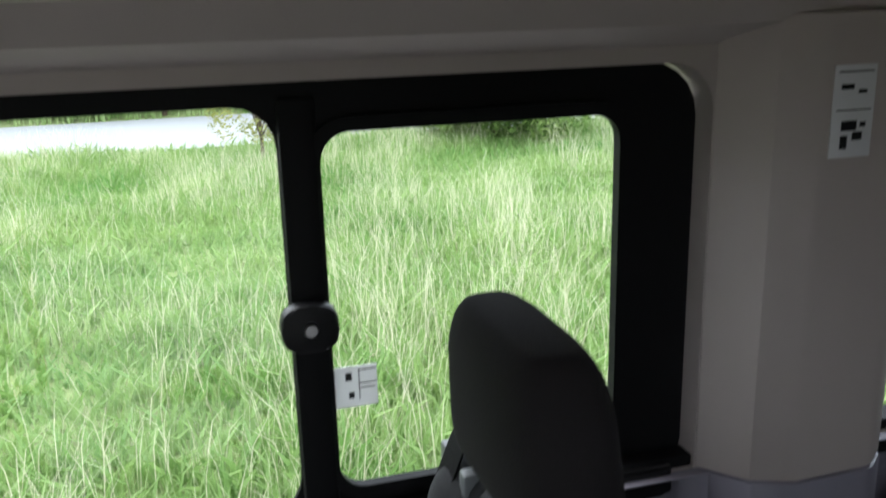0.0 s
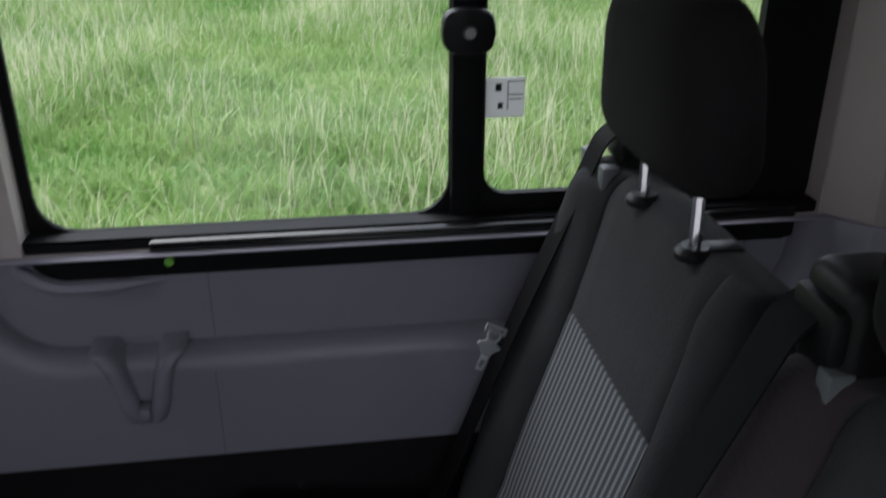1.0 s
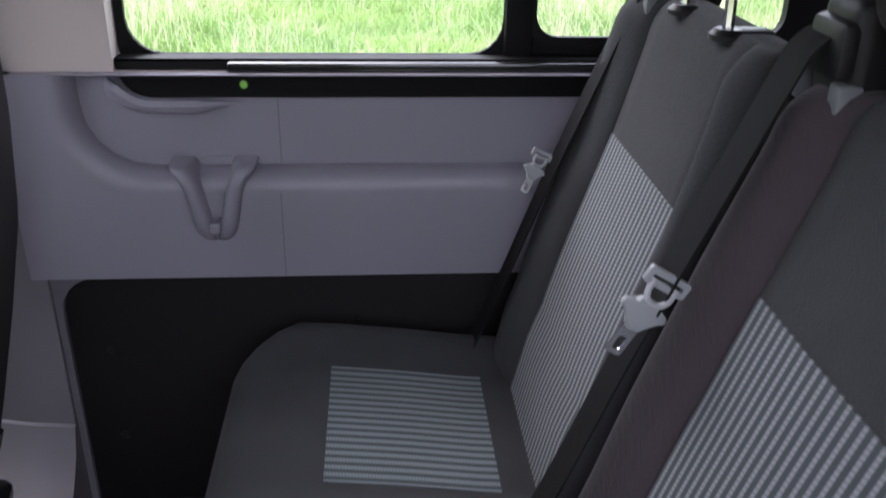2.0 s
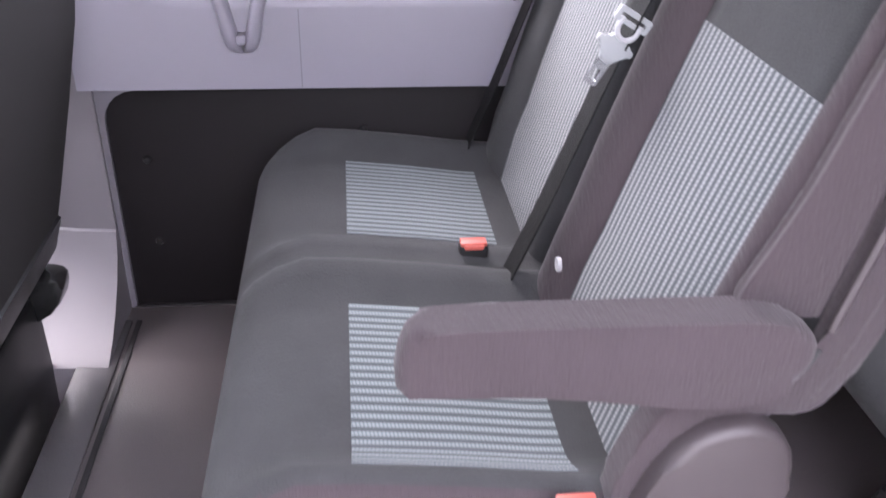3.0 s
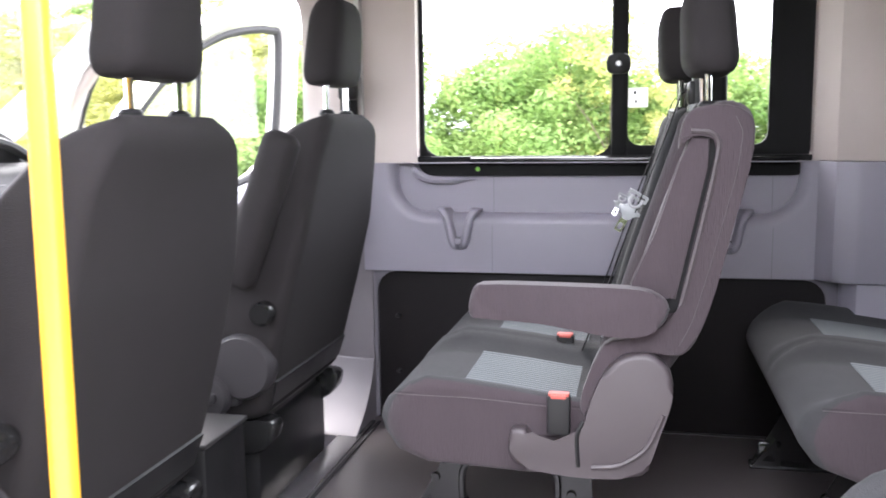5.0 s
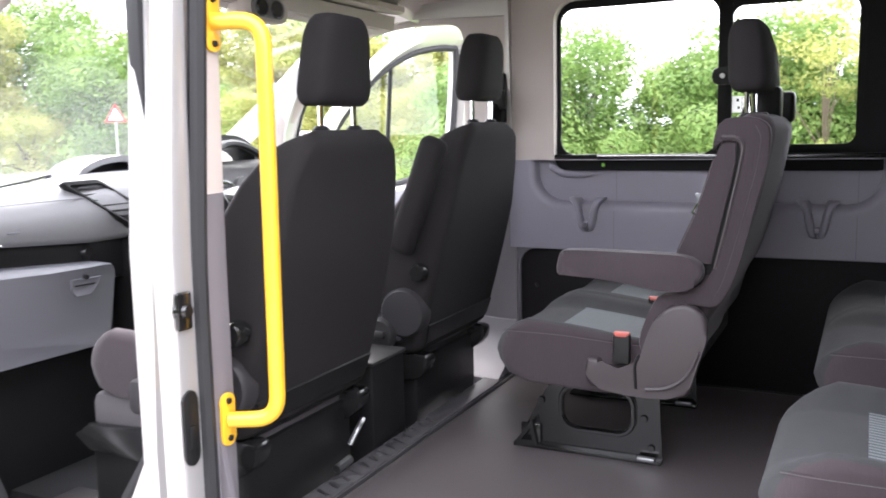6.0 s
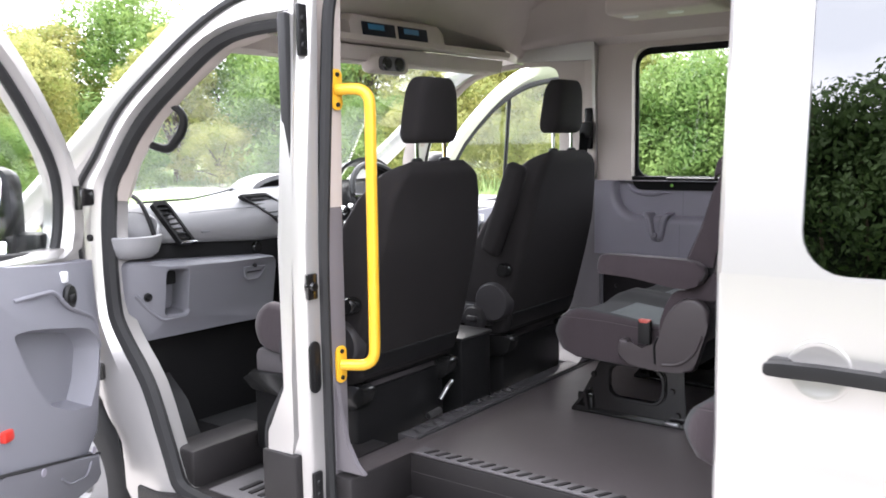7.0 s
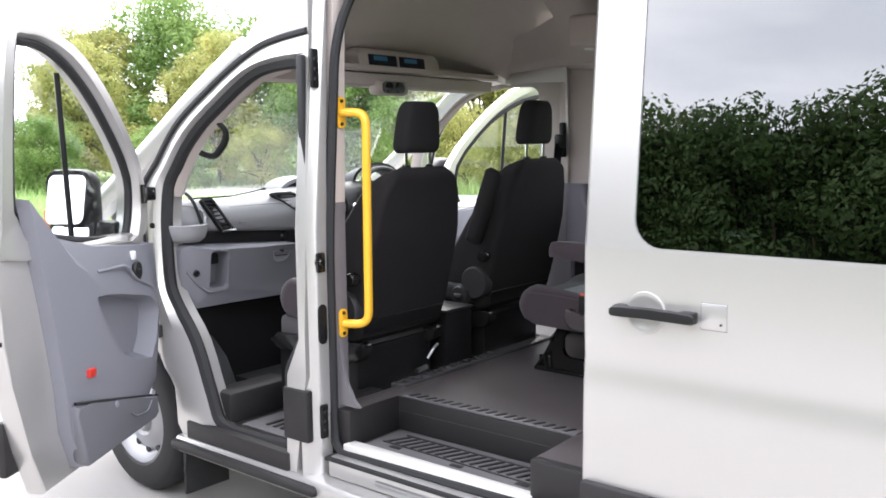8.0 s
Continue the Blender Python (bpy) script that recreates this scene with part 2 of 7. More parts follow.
# near-black green that stands in for the shade deep in the hedge
HEDGESHADE = node_mat("hedge_inner_shade", (0.012, 0.022, 0.007), 0.95, vary=0.6, scale=6, bump=1.0, bump_scale=25)


# ---- mesh helpers ----
def part(name, bm, material, parent=None, label="", smooth=True, angle=40):
    me = bpy.data.meshes.new(name)
    bmesh.ops.recalc_face_normals(bm, faces=bm.faces)
    if smooth:
        for fc in bm.faces:
            fc.smooth = True
        lim = radians(angle)
        for e in bm.edges:
            if len(e.link_faces) == 2 and e.link_faces[0].normal.angle(e.link_faces[1].normal, 0) > lim:
                e.smooth = False
    bm.to_mesh(me)
    bm.free()
    me.materials.append(material)
    ob = new(name, me)
    if parent is not None:
        ob.parent = parent
        ob.matrix_parent_inverse = parent.matrix_world.inverted() if parent.parent is None else Matrix()
    return tagged(ob, label=label)


def thing(name, label, category, at=(0, 0, 0), group="", kind=""):
    """An empty at the base of a thing; its parts are built in its own coordinates."""
    ob = new(name)
    ob.location = at
    return tagged(ob, label=label, category=category, group=group, kind=kind)


def under(ob, parent):
    ob.parent = parent
    return ob


def add_part(parent, name, bm, material, label="", smooth=True, angle=40):
    """A part whose mesh is written in the coordinates of its parent."""
    ob = part(name, bm, material, None, label, smooth, angle)
    ob.parent = parent
    return ob


def rbox(bm, x0, x1, y0, y1, z0, z1, r=0.01, seg=2, m=None):
    got = bmesh.ops.create_cube(bm, size=1.0)
    vs = got["verts"]
    bmesh.ops.scale(bm, vec=(x1 - x0, y1 - y0, z1 - z0), verts=vs)
    bmesh.ops.translate(bm, vec=((x0 + x1) / 2, (y0 + y1) / 2, (z0 + z1) / 2), verts=vs)
    r = min(r, 0.49 * min(x1 - x0, y1 - y0, z1 - z0))
    if r > 0:
        es = {e for v in vs for e in v.link_edges}
        got = bmesh.ops.bevel(bm, geom=list(es), offset=r, segments=seg, affect="EDGES", profile=0.5)
        vs = got["verts"]
    if m is not None:
        bmesh.ops.transform(bm, matrix=m, verts=vs)
    return bm


def BM():
    return bmesh.new()


def box(*a, **k):
    return rbox(bmesh.new(), *a, **k)


def rrect(u0, u1, v0, v1, r, n=5):
    """A rounded rectangle as a loop of points; r may be one radius or four (bottom left, bottom right, top right, top left)."""
    rs = r if isinstance(r, (tuple, list)) else (r,) * 4
    pts = []
    for (cu, cv, a0), q in zip(((u0, v0, 180), (u1, v0, 270), (u1, v1, 0), (u0, v1, 90)), rs):
        su, sv = (1 if cu == u0 else -1), (1 if cv == v0 else -1)
        for k in range(n + 1):
            a = radians(a0 + 90 * k / n)
            pts.append((cu + su * q + q * math.cos(a), cv + sv * q + q * math.sin(a)))
    return pts


def place3(p, plane, w):
    u, v = p
    return {"y": (u, w, v), "x": (w, u, v), "z": (u, v, w)}[plane]


def prism(bm, pts, plane, w0, w1, bevel=0.0, seg=2):
    """A flat outline given thickness from w0 to w1 along the axis named by plane."""
    a = [bm.verts.new(place3(p, plane, w0)) for p in pts]
    b = [bm.verts.new(place3(p, plane, w1)) for p in pts]
    n = len(pts)
    fs = [bm.faces.new(a), bm.faces.new(b[::-1])]
    for i in range(n):
        fs.append(bm.faces.new((a[i], b[i], b[(i + 1) % n], a[(i + 1) % n])))
    if bevel:
        es = [e for e in {e for fc in fs[:2] for e in fc.edges}]
        bmesh.ops.bevel(bm, geom=es, offset=bevel, segments=seg, affect="EDGES", profile=0.5)
    return bm


def ring(bm, outer, inner, plane, w0, w1):
    """A plate with a hole: two loops of the same number of points."""
    n = len(outer)
    rows = [[bm.verts.new(place3(p, plane, w)) for p in loop] for loop, w in ((outer, w0), (outer, w1), (inner, w1), (inner, w0))]
    for k in range(4):
        p, q = rows[k], rows[(k + 1) % 4]
        for i in range(n):
            bm.faces.new((p[i], p[(i + 1) % n], q[(i + 1) % n], q[i]))
    return bm


def loft(bm, sections, cap=True, close=True):
    """Skin over a row of loops of 3D points."""
    rows = [[bm.verts.new(p) for p in s] for s in sections]
    n = len(rows[0])
    for p, q in zip(rows, rows[1:]):
        for i in range(n if close else n - 1):
            bm.faces.new((p[i], p[(i + 1) % n], q[(i + 1) % n], q[i]))
    if cap and close:
        bm.faces.new(rows[0][::-1])
        bm.faces.new(rows[-1])
    return bm


def smooth_path(pts, r, n=5):
    """A polyline with its corners rounded by about r."""
    pts = [Vector(p) for p in pts]
    out = [pts[0]]
    for a, b, c in zip(pts, pts[1:], pts[2:]):
        d = min(r, (a - b).length * 0.49, (c - b).length * 0.49)
        p, q = b + (a - b).normalized() * d, b + (c - b).normalized() * d
        for k in range(n + 1):
            t = k / n
            out.append((1 - t) ** 2 * p + 2 * t * (1 - t) * b + t * t * q)
    return out + [pts[-1]]


def round_loop(pts, n=3):
    """A closed outline drawn smoothly through its corners."""
    out, m = [], len(pts)
    for i in range(m):
        p0, p1, p2, p3 = (Vector(pts[(i + k) % m]) for k in (-1, 0, 1, 2))
        for j in range(n):
            t = j / n
            q = 0.5 * (2 * p1 + (p2 - p0) * t + (2 * p0 - 5 * p1 + 4 * p2 - p3) * t * t + (3 * p1 - p0 - 3 * p2 + p3) * t ** 3)
            out.append(tuple(q))
    return out


def two_tone(ob, material, test):
    """Give the faces of a mesh that pass the test a second cloth."""
    ob.data.materials.append(material)
    for fc in ob.data.polygons:
        if test(fc.center, fc.normal):
            fc.material_index = 1
    return ob


def tube(bm, pts, r, seg=10, flat=1.0, up=(0, 0, 1)):
    """A round (or flattened) bar along a path."""
    pts = [Vector(p) for p in pts]
    rows, side = [], None
    for i, p in enumerate(pts):
        d = (pts[min(i + 1, len(pts) - 1)] - pts[max(i - 1, 0)]).normalized()
        if side is None:
            side = d.cross(Vector(up))
            if side.length < 0.05:
                side = d.cross(Vector((1, 0, 0)))
        side = (side - d * side.dot(d)).normalized()
        other = d.cross(side)
        rr = r[i] if isinstance(r, (list, tuple)) else r
        rows.append([p + side * math.cos(2 * math.pi * k / seg) * rr + other * math.sin(2 * math.pi * k / seg) * rr * flat for k in range(seg)])
    return loft(bm, rows)


def strap(bm, pts, width, thick, across):
    """A flat band along a path; across is the direction of its width."""
    pts, ac = [Vector(p) for p in pts], Vector(across).normalized()
    rows = []
    for i, p in enumerate(pts):
        d = (pts[min(i + 1, len(pts) - 1)] - pts[max(i - 1, 0)]).normalized()
        w = (ac - d * ac.dot(d)).normalized()
        nrm = d.cross(w)
        rows.append([p + w * su * width / 2 + nrm * sv * thick / 2 for su, sv in ((-1, -1), (1, -1), (1, 1), (-1, 1))])
    return loft(bm, rows)


def lathe(bm, prof, centre, axis="y", seg=20, cap=True):
    """A turned form: prof is rows of (radius, place along the axis)."""
    cx, cy, cz = centre
    rows = []
    for r, w in prof:
        ringp = []
        for k in range(seg):
            a = 2 * math.pi * k / seg
            c, s = r * math.cos(a), r * math.sin(a)
            ringp.append({"y": (cx + c, cy + w, cz + s), "x": (cx + w, cy + c, cz + s), "z": (cx + c, cy + s, cz + w)}[axis])
        rows.append(ringp)
    return loft(bm, rows, cap)


def sell(cx, cy, hx, hy, n=24, p=4.0):
    """A superellipse in x, y."""
    out = []
    for k in range(n):
        a = 2 * math.pi * k / n
        c, s = math.cos(a), math.sin(a)
        out.append((cx + hx * math.copysign(abs(c) ** (2 / p), c), cy + hy * math.copysign(abs(s) ** (2 / p), s)))
    return out


def lerp(rows, t):
    """Straight line through rows of (t, value)."""
    return float(np.interp(t, [r[0] for r in rows], [r[1] for r in rows]))


# ---- the ground and the land around ----
GROUND = 0.05
FLOOR = 0.66


def terrain():
    bm = BM()
    for x0, x1, y0, y1, step in ((-400, 400, -400, 400, 40.0),):
        nx, ny = int((x1 - x0) / step), int((y1 - y0) / step)
        grid = [[bm.verts.new((x0 + i * step, y0 + j * step, GROUND - 0.02)) for j in range(ny + 1)] for i in range(nx + 1)]
        for i in range(nx):
            for j in range(ny):
                bm.faces.new((grid[i][j], grid[i + 1][j], grid[i + 1][j + 1], grid[i][j + 1]))
    return tagged(part("ground", bm, SOIL), "rough green and straw coloured meadow turf", "ground", kind="structure")


terrain()
tagged(part("pavement", box(-30, 25, -5.6, 3.2, GROUND - 0.05, GROUND, r=0.02), ASPHALT), "pale worn asphalt lay-by under the van", "asphalt", kind="structure")
tagged(part("road", box(-120, 120, 15.0, 19.5, GROUND - 0.05, GROUND + 0.02, r=0.02), ROADGREY), "pale grey road beyond the grass verge", "road", kind="structure")


def grass_field(name, count, x0, x1, y0, y1, hmin, hmax, width, seed, label, lean=0.5, mat=None, patch=None):
    rng = np.random.default_rng(seed)
    x, y = rng.uniform(x0, x1, count), y0 + (y1 - y0) * rng.uniform(0, 1, count) ** 1.25
    tuft = np.sin(x * 1.3 + np.sin(y * 0.9)) * np.cos(y * 1.1 + 0.6 * np.sin(x * 2.3)) + 0.6 * np.sin(x * 3.7 + y * 2.9) * np.sin(y * 4.3 - x * 1.7)
    if patch is not None:
        keep = tuft + rng.normal(0, 0.35, count) > patch
        x, y, tuft = x[keep], y[keep], tuft[keep]
        count = len(x)
    h, a = rng.uniform(hmin, hmax, count) * (0.78 + 0.30 * tuft), rng.uniform(0, 2 * np.pi, count)
    w = width * rng.uniform(0.6, 1.4, count)
    la, lb = rng.uniform(0, 2 * np.pi, count), lean * h * rng.uniform(0.15, 1.0, count)
    dx, dy, lx, ly = np.cos(a) * w / 2, np.sin(a) * w / 2, np.cos(la) * lb, np.sin(la) * lb
    z = np.full(count, GROUND - 0.03)
    v = np.empty((count, 5, 3))
    v[:, 0] = np.stack([x - dx, y - dy, z], 1)
    v[:, 1] = np.stack([x + dx, y + dy, z], 1)
    v[:, 2] = np.stack([x + dx * 0.7 + lx * 0.3, y + dy * 0.7 + ly * 0.3, z + h * 0.6], 1)
    v[:, 3] = np.stack([x - dx * 0.7 + lx * 0.3, y - dy * 0.7 + ly * 0.3, z + h * 0.6], 1)
    v[:, 4] = np.stack([x + lx, y + ly, z + h], 1)
    b = np.arange(count)[:, None] * 5
    faces = [tuple(q) for q in (b + [0, 1, 2, 3]).tolist()] + [tuple(q) for q in (b + [3, 2, 4]).tolist()]
    me = bpy.data.meshes.new(name)
    me.from_pydata(v.reshape(-1, 3).tolist(), [], faces)
    me.materials.append(mat or GRASS)
    return tagged(new(name, me), label, "grass", kind="stuff")


grass_field("grass", 150000, -5.5, 9, 3.3, 14.9, 0.08, 0.30, 0.007, 3, "tall uncut green meadow grass", 0.9)
grass_field("meadow_herbs", 70000, -5.5, 9, 3.3, 14.9, 0.08, 0.32, 0.035, 16, "short broad leaved green meadow herbs", 1.1, HERB)
grass_field("seed_stalks", 34000, -5.5, 9, 3.3, 14.9, 0.22, 0.72, 0.0045, 6, "pale straw coloured grass stalks gone to seed", 0.7, STRAW, -0.1)
grass_field("rough_grass", 14000, -40, 25, 19.6, 27, 0.3, 0.8, 0.03, 4, "rough grass along the far side of the road")
grass_field("verge_grass", 12000, -34, -7, 3.3, 14.8, 0.2, 0.6, 0.025, 5, "yellowing rough grass ahead of the van")


def leaf_cloud(centres, radii, per, size, seed, squash=0.8):
    """Leaves as small bent quads, gathered in clumps."""
    rng = np.random.default_rng(seed)
    n = len(centres) * per
    c, r = np.repeat(np.array(centres, float), per, 0), np.repeat(np.array(radii, float), per)
    d = rng.normal(size=(n, 3))
    d /= np.linalg.norm(d, axis=1)[:, None]
    p = c + d * (r * rng.uniform(0.35, 1.0, n) ** 0.6)[:, None] * (1, 1, squash)
    u = rng.normal(size=(n, 3))
    u -= 0.75 * d * (u * d).sum(1)[:, None]
    u /= np.linalg.norm(u, axis=1)[:, None]
    w = np.cross(u, d + 0.4 * rng.normal(size=(n, 3)))
    w /= np.linalg.norm(w, axis=1)[:, None] + 1e-9
    s = (size * rng.uniform(0.6, 1.4, n))[:, None]
    v = np.empty((n, 4, 3))
    v[:, 0], v[:, 1], v[:, 2], v[:, 3] = p - u * s, p - w * s * 0.45, p + u * s, p + w * s * 0.45
    return v.reshape(-1, 3), [tuple(q) for q in (np.arange(n)[:, None] * 4 + [0, 1, 2, 3]).tolist()]


def clumps(seed, n, width, height, base):
    rng = np.random.default_rng(seed)
    cs, rs = [], []
    for _ in range(n):
        a, q, h = rng.uniform(0, 2 * math.pi), rng.uniform(0.1, 1.0) ** 0.6, rng.uniform(0, 1)
        wide = width * (1 - 0.65 * max(0.0, h - 0.35) ** 1.2)
        cs.append((math.cos(a) * q * wide * 0.5, math.sin(a) * q * wide * 0.5, base + h * (height - base)))
        rs.append(rng.uniform(0.12, 0.24) * width)
    return cs, rs


def make_tree(name, seed, width, height, base, mat, label, leaf=0.085, n=36, per=320, stem=1.0):
    ob = thing(name, label, name.replace("_", " "))
    cs, rs = clumps(seed, n, width, height, base)
    bm = BM()
    rng = random.Random(seed)
    tube(bm, [(0, 0, -0.1), (0.03, 0.02, height * 0.3), (0.08, -0.04, height * 0.62)], [stem * k * height ** 0.8 for k in (0.05, 0.035, 0.015)], 8)
    for c in cs[::3]:
        z0 = height * rng.uniform(0.1, 0.45)
        tube(bm, [(0, 0, z0), (c[0] * 0.5, c[1] * 0.5, (z0 + c[2]) / 2 + 0.1), c], [stem * 0.03 * height ** 0.6, stem * 0.02 * height ** 0.6, 0.008 * stem], 6)
    add_part(ob, "trunk", bm, BARK)
    v, fs = leaf_cloud(cs, rs, per, leaf, seed + 50)
    me = bpy.data.meshes.new("crown")
    me.from_pydata(v.tolist(), [], fs)
    me.materials.append(mat)
    under(new("crown", me), ob)
    return ob


def plant(kinds, spots, group):
    for i, (k, x, y, s, rz) in enumerate(spots):
        m = pose(x, y, GROUND, 0, 0, rz)
        ob = kinds[k]
        if "used" not in ob:
            ob["used"] = 1
            ob.matrix_basis = m @ Matrix.Scale(s, 4)
            tagged(ob, group=group)
        else:
            ob2 = copy_thing(ob, m)
            ob2.scale = (s, s, s)
            del ob2["used"]
    for ob in kinds:
        if "used" in ob:
            del ob["used"]


BUSHES = [make_tree("bush", 11, 4.4, 3.3, 0.3, BUSHLEAF, "dense green roadside bush", leaf=0.066, n=64, per=640),
          make_tree("bush", 12, 4.8, 3.9, 0.3, BUSHLEAF, "tall green roadside bush", leaf=0.066, n=64, per=640),
          make_tree("bush", 13, 4.2, 3.0, 0.3, AUTUMNLEAF, "yellowing roadside bush in the rough grass", leaf=0.055, n=46, per=480)]
rb = random.Random(5)
spots = []
for i in range(18):
    spots.append((2 if 3 <= i <= 5 else rb.choice((0, 1)) if i < 12 else rb.choice((0, 1, 0, 1, 2)), -24 + i * 2.6 + rb.uniform(-0.6, 0.6), 22.5 + rb.uniform(-1, 1.5), rb.uniform(0.75, 1.3) if i < 6 else rb.uniform(0.72, 1.02), rb.uniform(0, 360)))
spots += [(0, -27, 17, 0.7, 15), (1, -29, 13, 0.65, 70), (0, -31, 9, 0.7, 140), (2, -25, 20, 0.7, 230), (1, 5.3, 14.0, 0.55, 120)]
plant(BUSHES, spots, "roadside bushes")
TREES = [make_tree("tree", 21, 6.0, 7.5, 1.2, AUTUMNLEAF, "broad tree with yellowing leaves", leaf=0.105, n=60, per=420),
         make_tree("tree", 22, 6.5, 8.0, 1.2, BUSHLEAF, "broad dark green tree", leaf=0.105, n=60, per=420)]
plant(TREES, [(0, -29, 21, 0.8, 10), (0, -33, 17, 0.75, 60), (0, -36, 13, 0.62, 130), (1, -30, 25, 0.9, 200), (0, -24, 27, 0.95, 250),
              (0, -40, 21, 0.95, 300), (0, -38, 9, 0.5, 20), (1, -42, 5, 0.5, 80), (1, -18, 29, 0.9, 190), (1, -38, 24.7, 1.15, 280),
              (0, -11.2, 25.5, 0.72, 40), (0, -14.6, 24.6, 0.66, 150), (0, -18.2, 25.3, 0.7, 95)], "trees ahead")
SAPLING = make_tree("tree", 31, 2.6, 4.5, 0.7, AUTUMNLEAF, "slim young tree with thin yellowing leaves", leaf=0.05, n=30, per=170, stem=0.35)
plant([SAPLING], [(0, 0.2, 20.4, 1.0, 30), (0, 1.9, 20.9, 0.8, 160), (0, 1.6, 13.4, 0.5, 250)], "young roadside trees")


def hedge():
    ob = thing("hedge", "long clipped dark green hedge beside the lay-by", "hedge")
    rng = np.random.default_rng(8)
    cs = [(x, -7.1 + rng.uniform(-0.35, 0.35), GROUND + z) for x in np.arange(-14, 10, 0.3) for z in (0.9, 1.35, 1.75, 2.1, 2.4, 2.65, 2.85, 3.02, 3.15)]
    cs = [(x + rng.uniform(-0.15, 0.15), y, z + rng.uniform(-0.12, 0.12) + 0.12 * math.sin(x * 0.9)) for x, y, z in cs]
    v, fs = leaf_cloud(cs, [0.34] * len(cs), 270, 0.038, 9, 0.9)
    me = bpy.data.meshes.new("leaves")
    me.from_pydata(v.tolist(), [], fs)
    me.materials.append(HEDGELEAF)
    under(new("leaves", me), ob)
    bm = BM()
    for i in range(80):
        x = -18 + i * 0.4
        tube(bm, [(x, -7.2, GROUND), (x + 0.1, -7.25, 1.8), (x - 0.1, -7.15, 3.3)], [0.03, 0.02, 0.008], 5)
    add_part(ob, "stems", bm, BARK)
    # dark box added behind the leaves in place of the hedge's inner shade
    add_part(ob, "inner_shade", box(-18, 14, -7.6, -7.3, GROUND, 3.05, r=0.1), HEDGESHADE)


hedge()


def road_sign():
    ob = thing("road_sign", "red and white triangular warning sign on a grey post", "road sign", (-20.8, 19.95, GROUND))
    add_part(ob, "post", tube(BM(), [(0, 0, 0), (0, 0, 2.55)], 0.035, 8), STEEL)
    turn = pose(0, 0, 0, 0, 0, 47)

    def tri(s, y0, y1):
        bm = BM()
        prism(bm, [(-s, -s * 0.58), (s, -s * 0.58), (0, s * 1.155)], "y", y0, y1)
        bmesh.ops.translate(bm, vec=(0, 0, 2.2), verts=bm.verts)
        bmesh.ops.transform(bm, matrix=turn, verts=bm.verts)
        return bm

    add_part(ob, "plate", tri(0.35, -0.055, -0.045), RED, "red triangular border")
    add_part(ob, "face", tri(0.215, -0.061, -0.056), WHITE, "white centre")


road_sign()

# ---- the van's shell: floor, walls, ceiling ----
NEAR_IN, FAR_IN = 0.14, 1.86
tagged(part("floor", prism(BM(), [(-0.03, 0.15), (0.07, 0.15), (0.07, 0.40), (0.89, 0.40), (0.89, 0.15), (3.7, 0.15), (3.7, 1.9), (-0.03, 1.9)], "z", FLOOR - 0.06, FLOOR, 0.006),
            VINYL, angle=30), "dark grey speckled vinyl floor of the passenger cabin", "floor", kind="structure")
tagged(part("cab_floor", prism(BM(), [(-1.75, 0.42), (-0.2, 0.42), (-0.2, 0.2), (-0.02, 0.2), (-0.02, 1.95), (-1.75, 1.95)], "z", 0.5, 0.56, 0.004), RUBBER), "black rubber mat floor of the cab", "floor", kind="structure")


tagged(part("floor_strip", box(-0.065, 0.006, 0.50, 1.80, FLOOR - 0.03, FLOOR + 0.006, r=0.003), STRIPPLASTIC), "dark plastic trim strip at the floor edge", "trim", kind="structure")
strip = bpy.data.objects["floor_strip"]
tread = BM()
prism(tread, [(-0.022, -0.004), (0.022, -0.026), (0.022, -0.014), (-0.022, 0.008)], "z", 0.0, 0.0015, 0.0006)
tread_mesh = None
for k in range(13):
    if tread_mesh is None:
        ob = add_part(strip, "tread", tread, STEPPLASTIC)
        tread_mesh = ob.data
    else:
        ob = new("tread", tread_mesh)
        ob.parent = strip
    ob.matrix_basis = Matrix.Translation((-0.030, 0.56 + 0.05 * k, FLOOR + 0.006))
tagged(part("floor_edge", box(0.014, 0.024, 0.50, 1.80, FLOOR, FLOOR + 0.004, r=0.001), RUBBER), "black rubber edge of the vinyl floor", "trim", kind="structure")


def recess_panel(name, x0, x1, z0, z1, hole, r, depth, y, mat, label):
    """A wall panel with a shallow rounded recess whose edge slopes in."""
    hx0, hx1, hz0, hz1 = hole
    outer, mid = rrect(x0, x1, z0, z1, 0.002), rrect(hx0, hx1, hz0, hz1, (r, r, 0.002, 0.002))
    inn = rrect(hx0 + 0.035, hx1 - 0.035, hz0 + 0.034, hz1 - 0.001, (r * 0.8, r * 0.8, 0.002, 0.002))
    rows = [(outer, y + depth + 0.02), (outer, y), (mid, y)]
    for q in (12, 25, 40, 55, 70, 82, 90):
        t, w = math.sin(radians(q)), 1 - math.cos(radians(q))
        rows.append(([(a[0] + (b[0] - a[0]) * t, a[1] + (b[1] - a[1]) * t) for a, b in zip(mid, inn)], y + depth * w))
    rows.append(([(0.5 * (p[0] + (hx0 + hx1) / 2), 0.5 * (p[1] + (hz0 + hz1) / 2)) for p in inn], y + depth))
    bm = loft(BM(), [[place3(p, "y", w) for p in loop] for loop, w in rows])
    return tagged(part(name, bm, mat, angle=60), label, "wall panel", kind="structure")


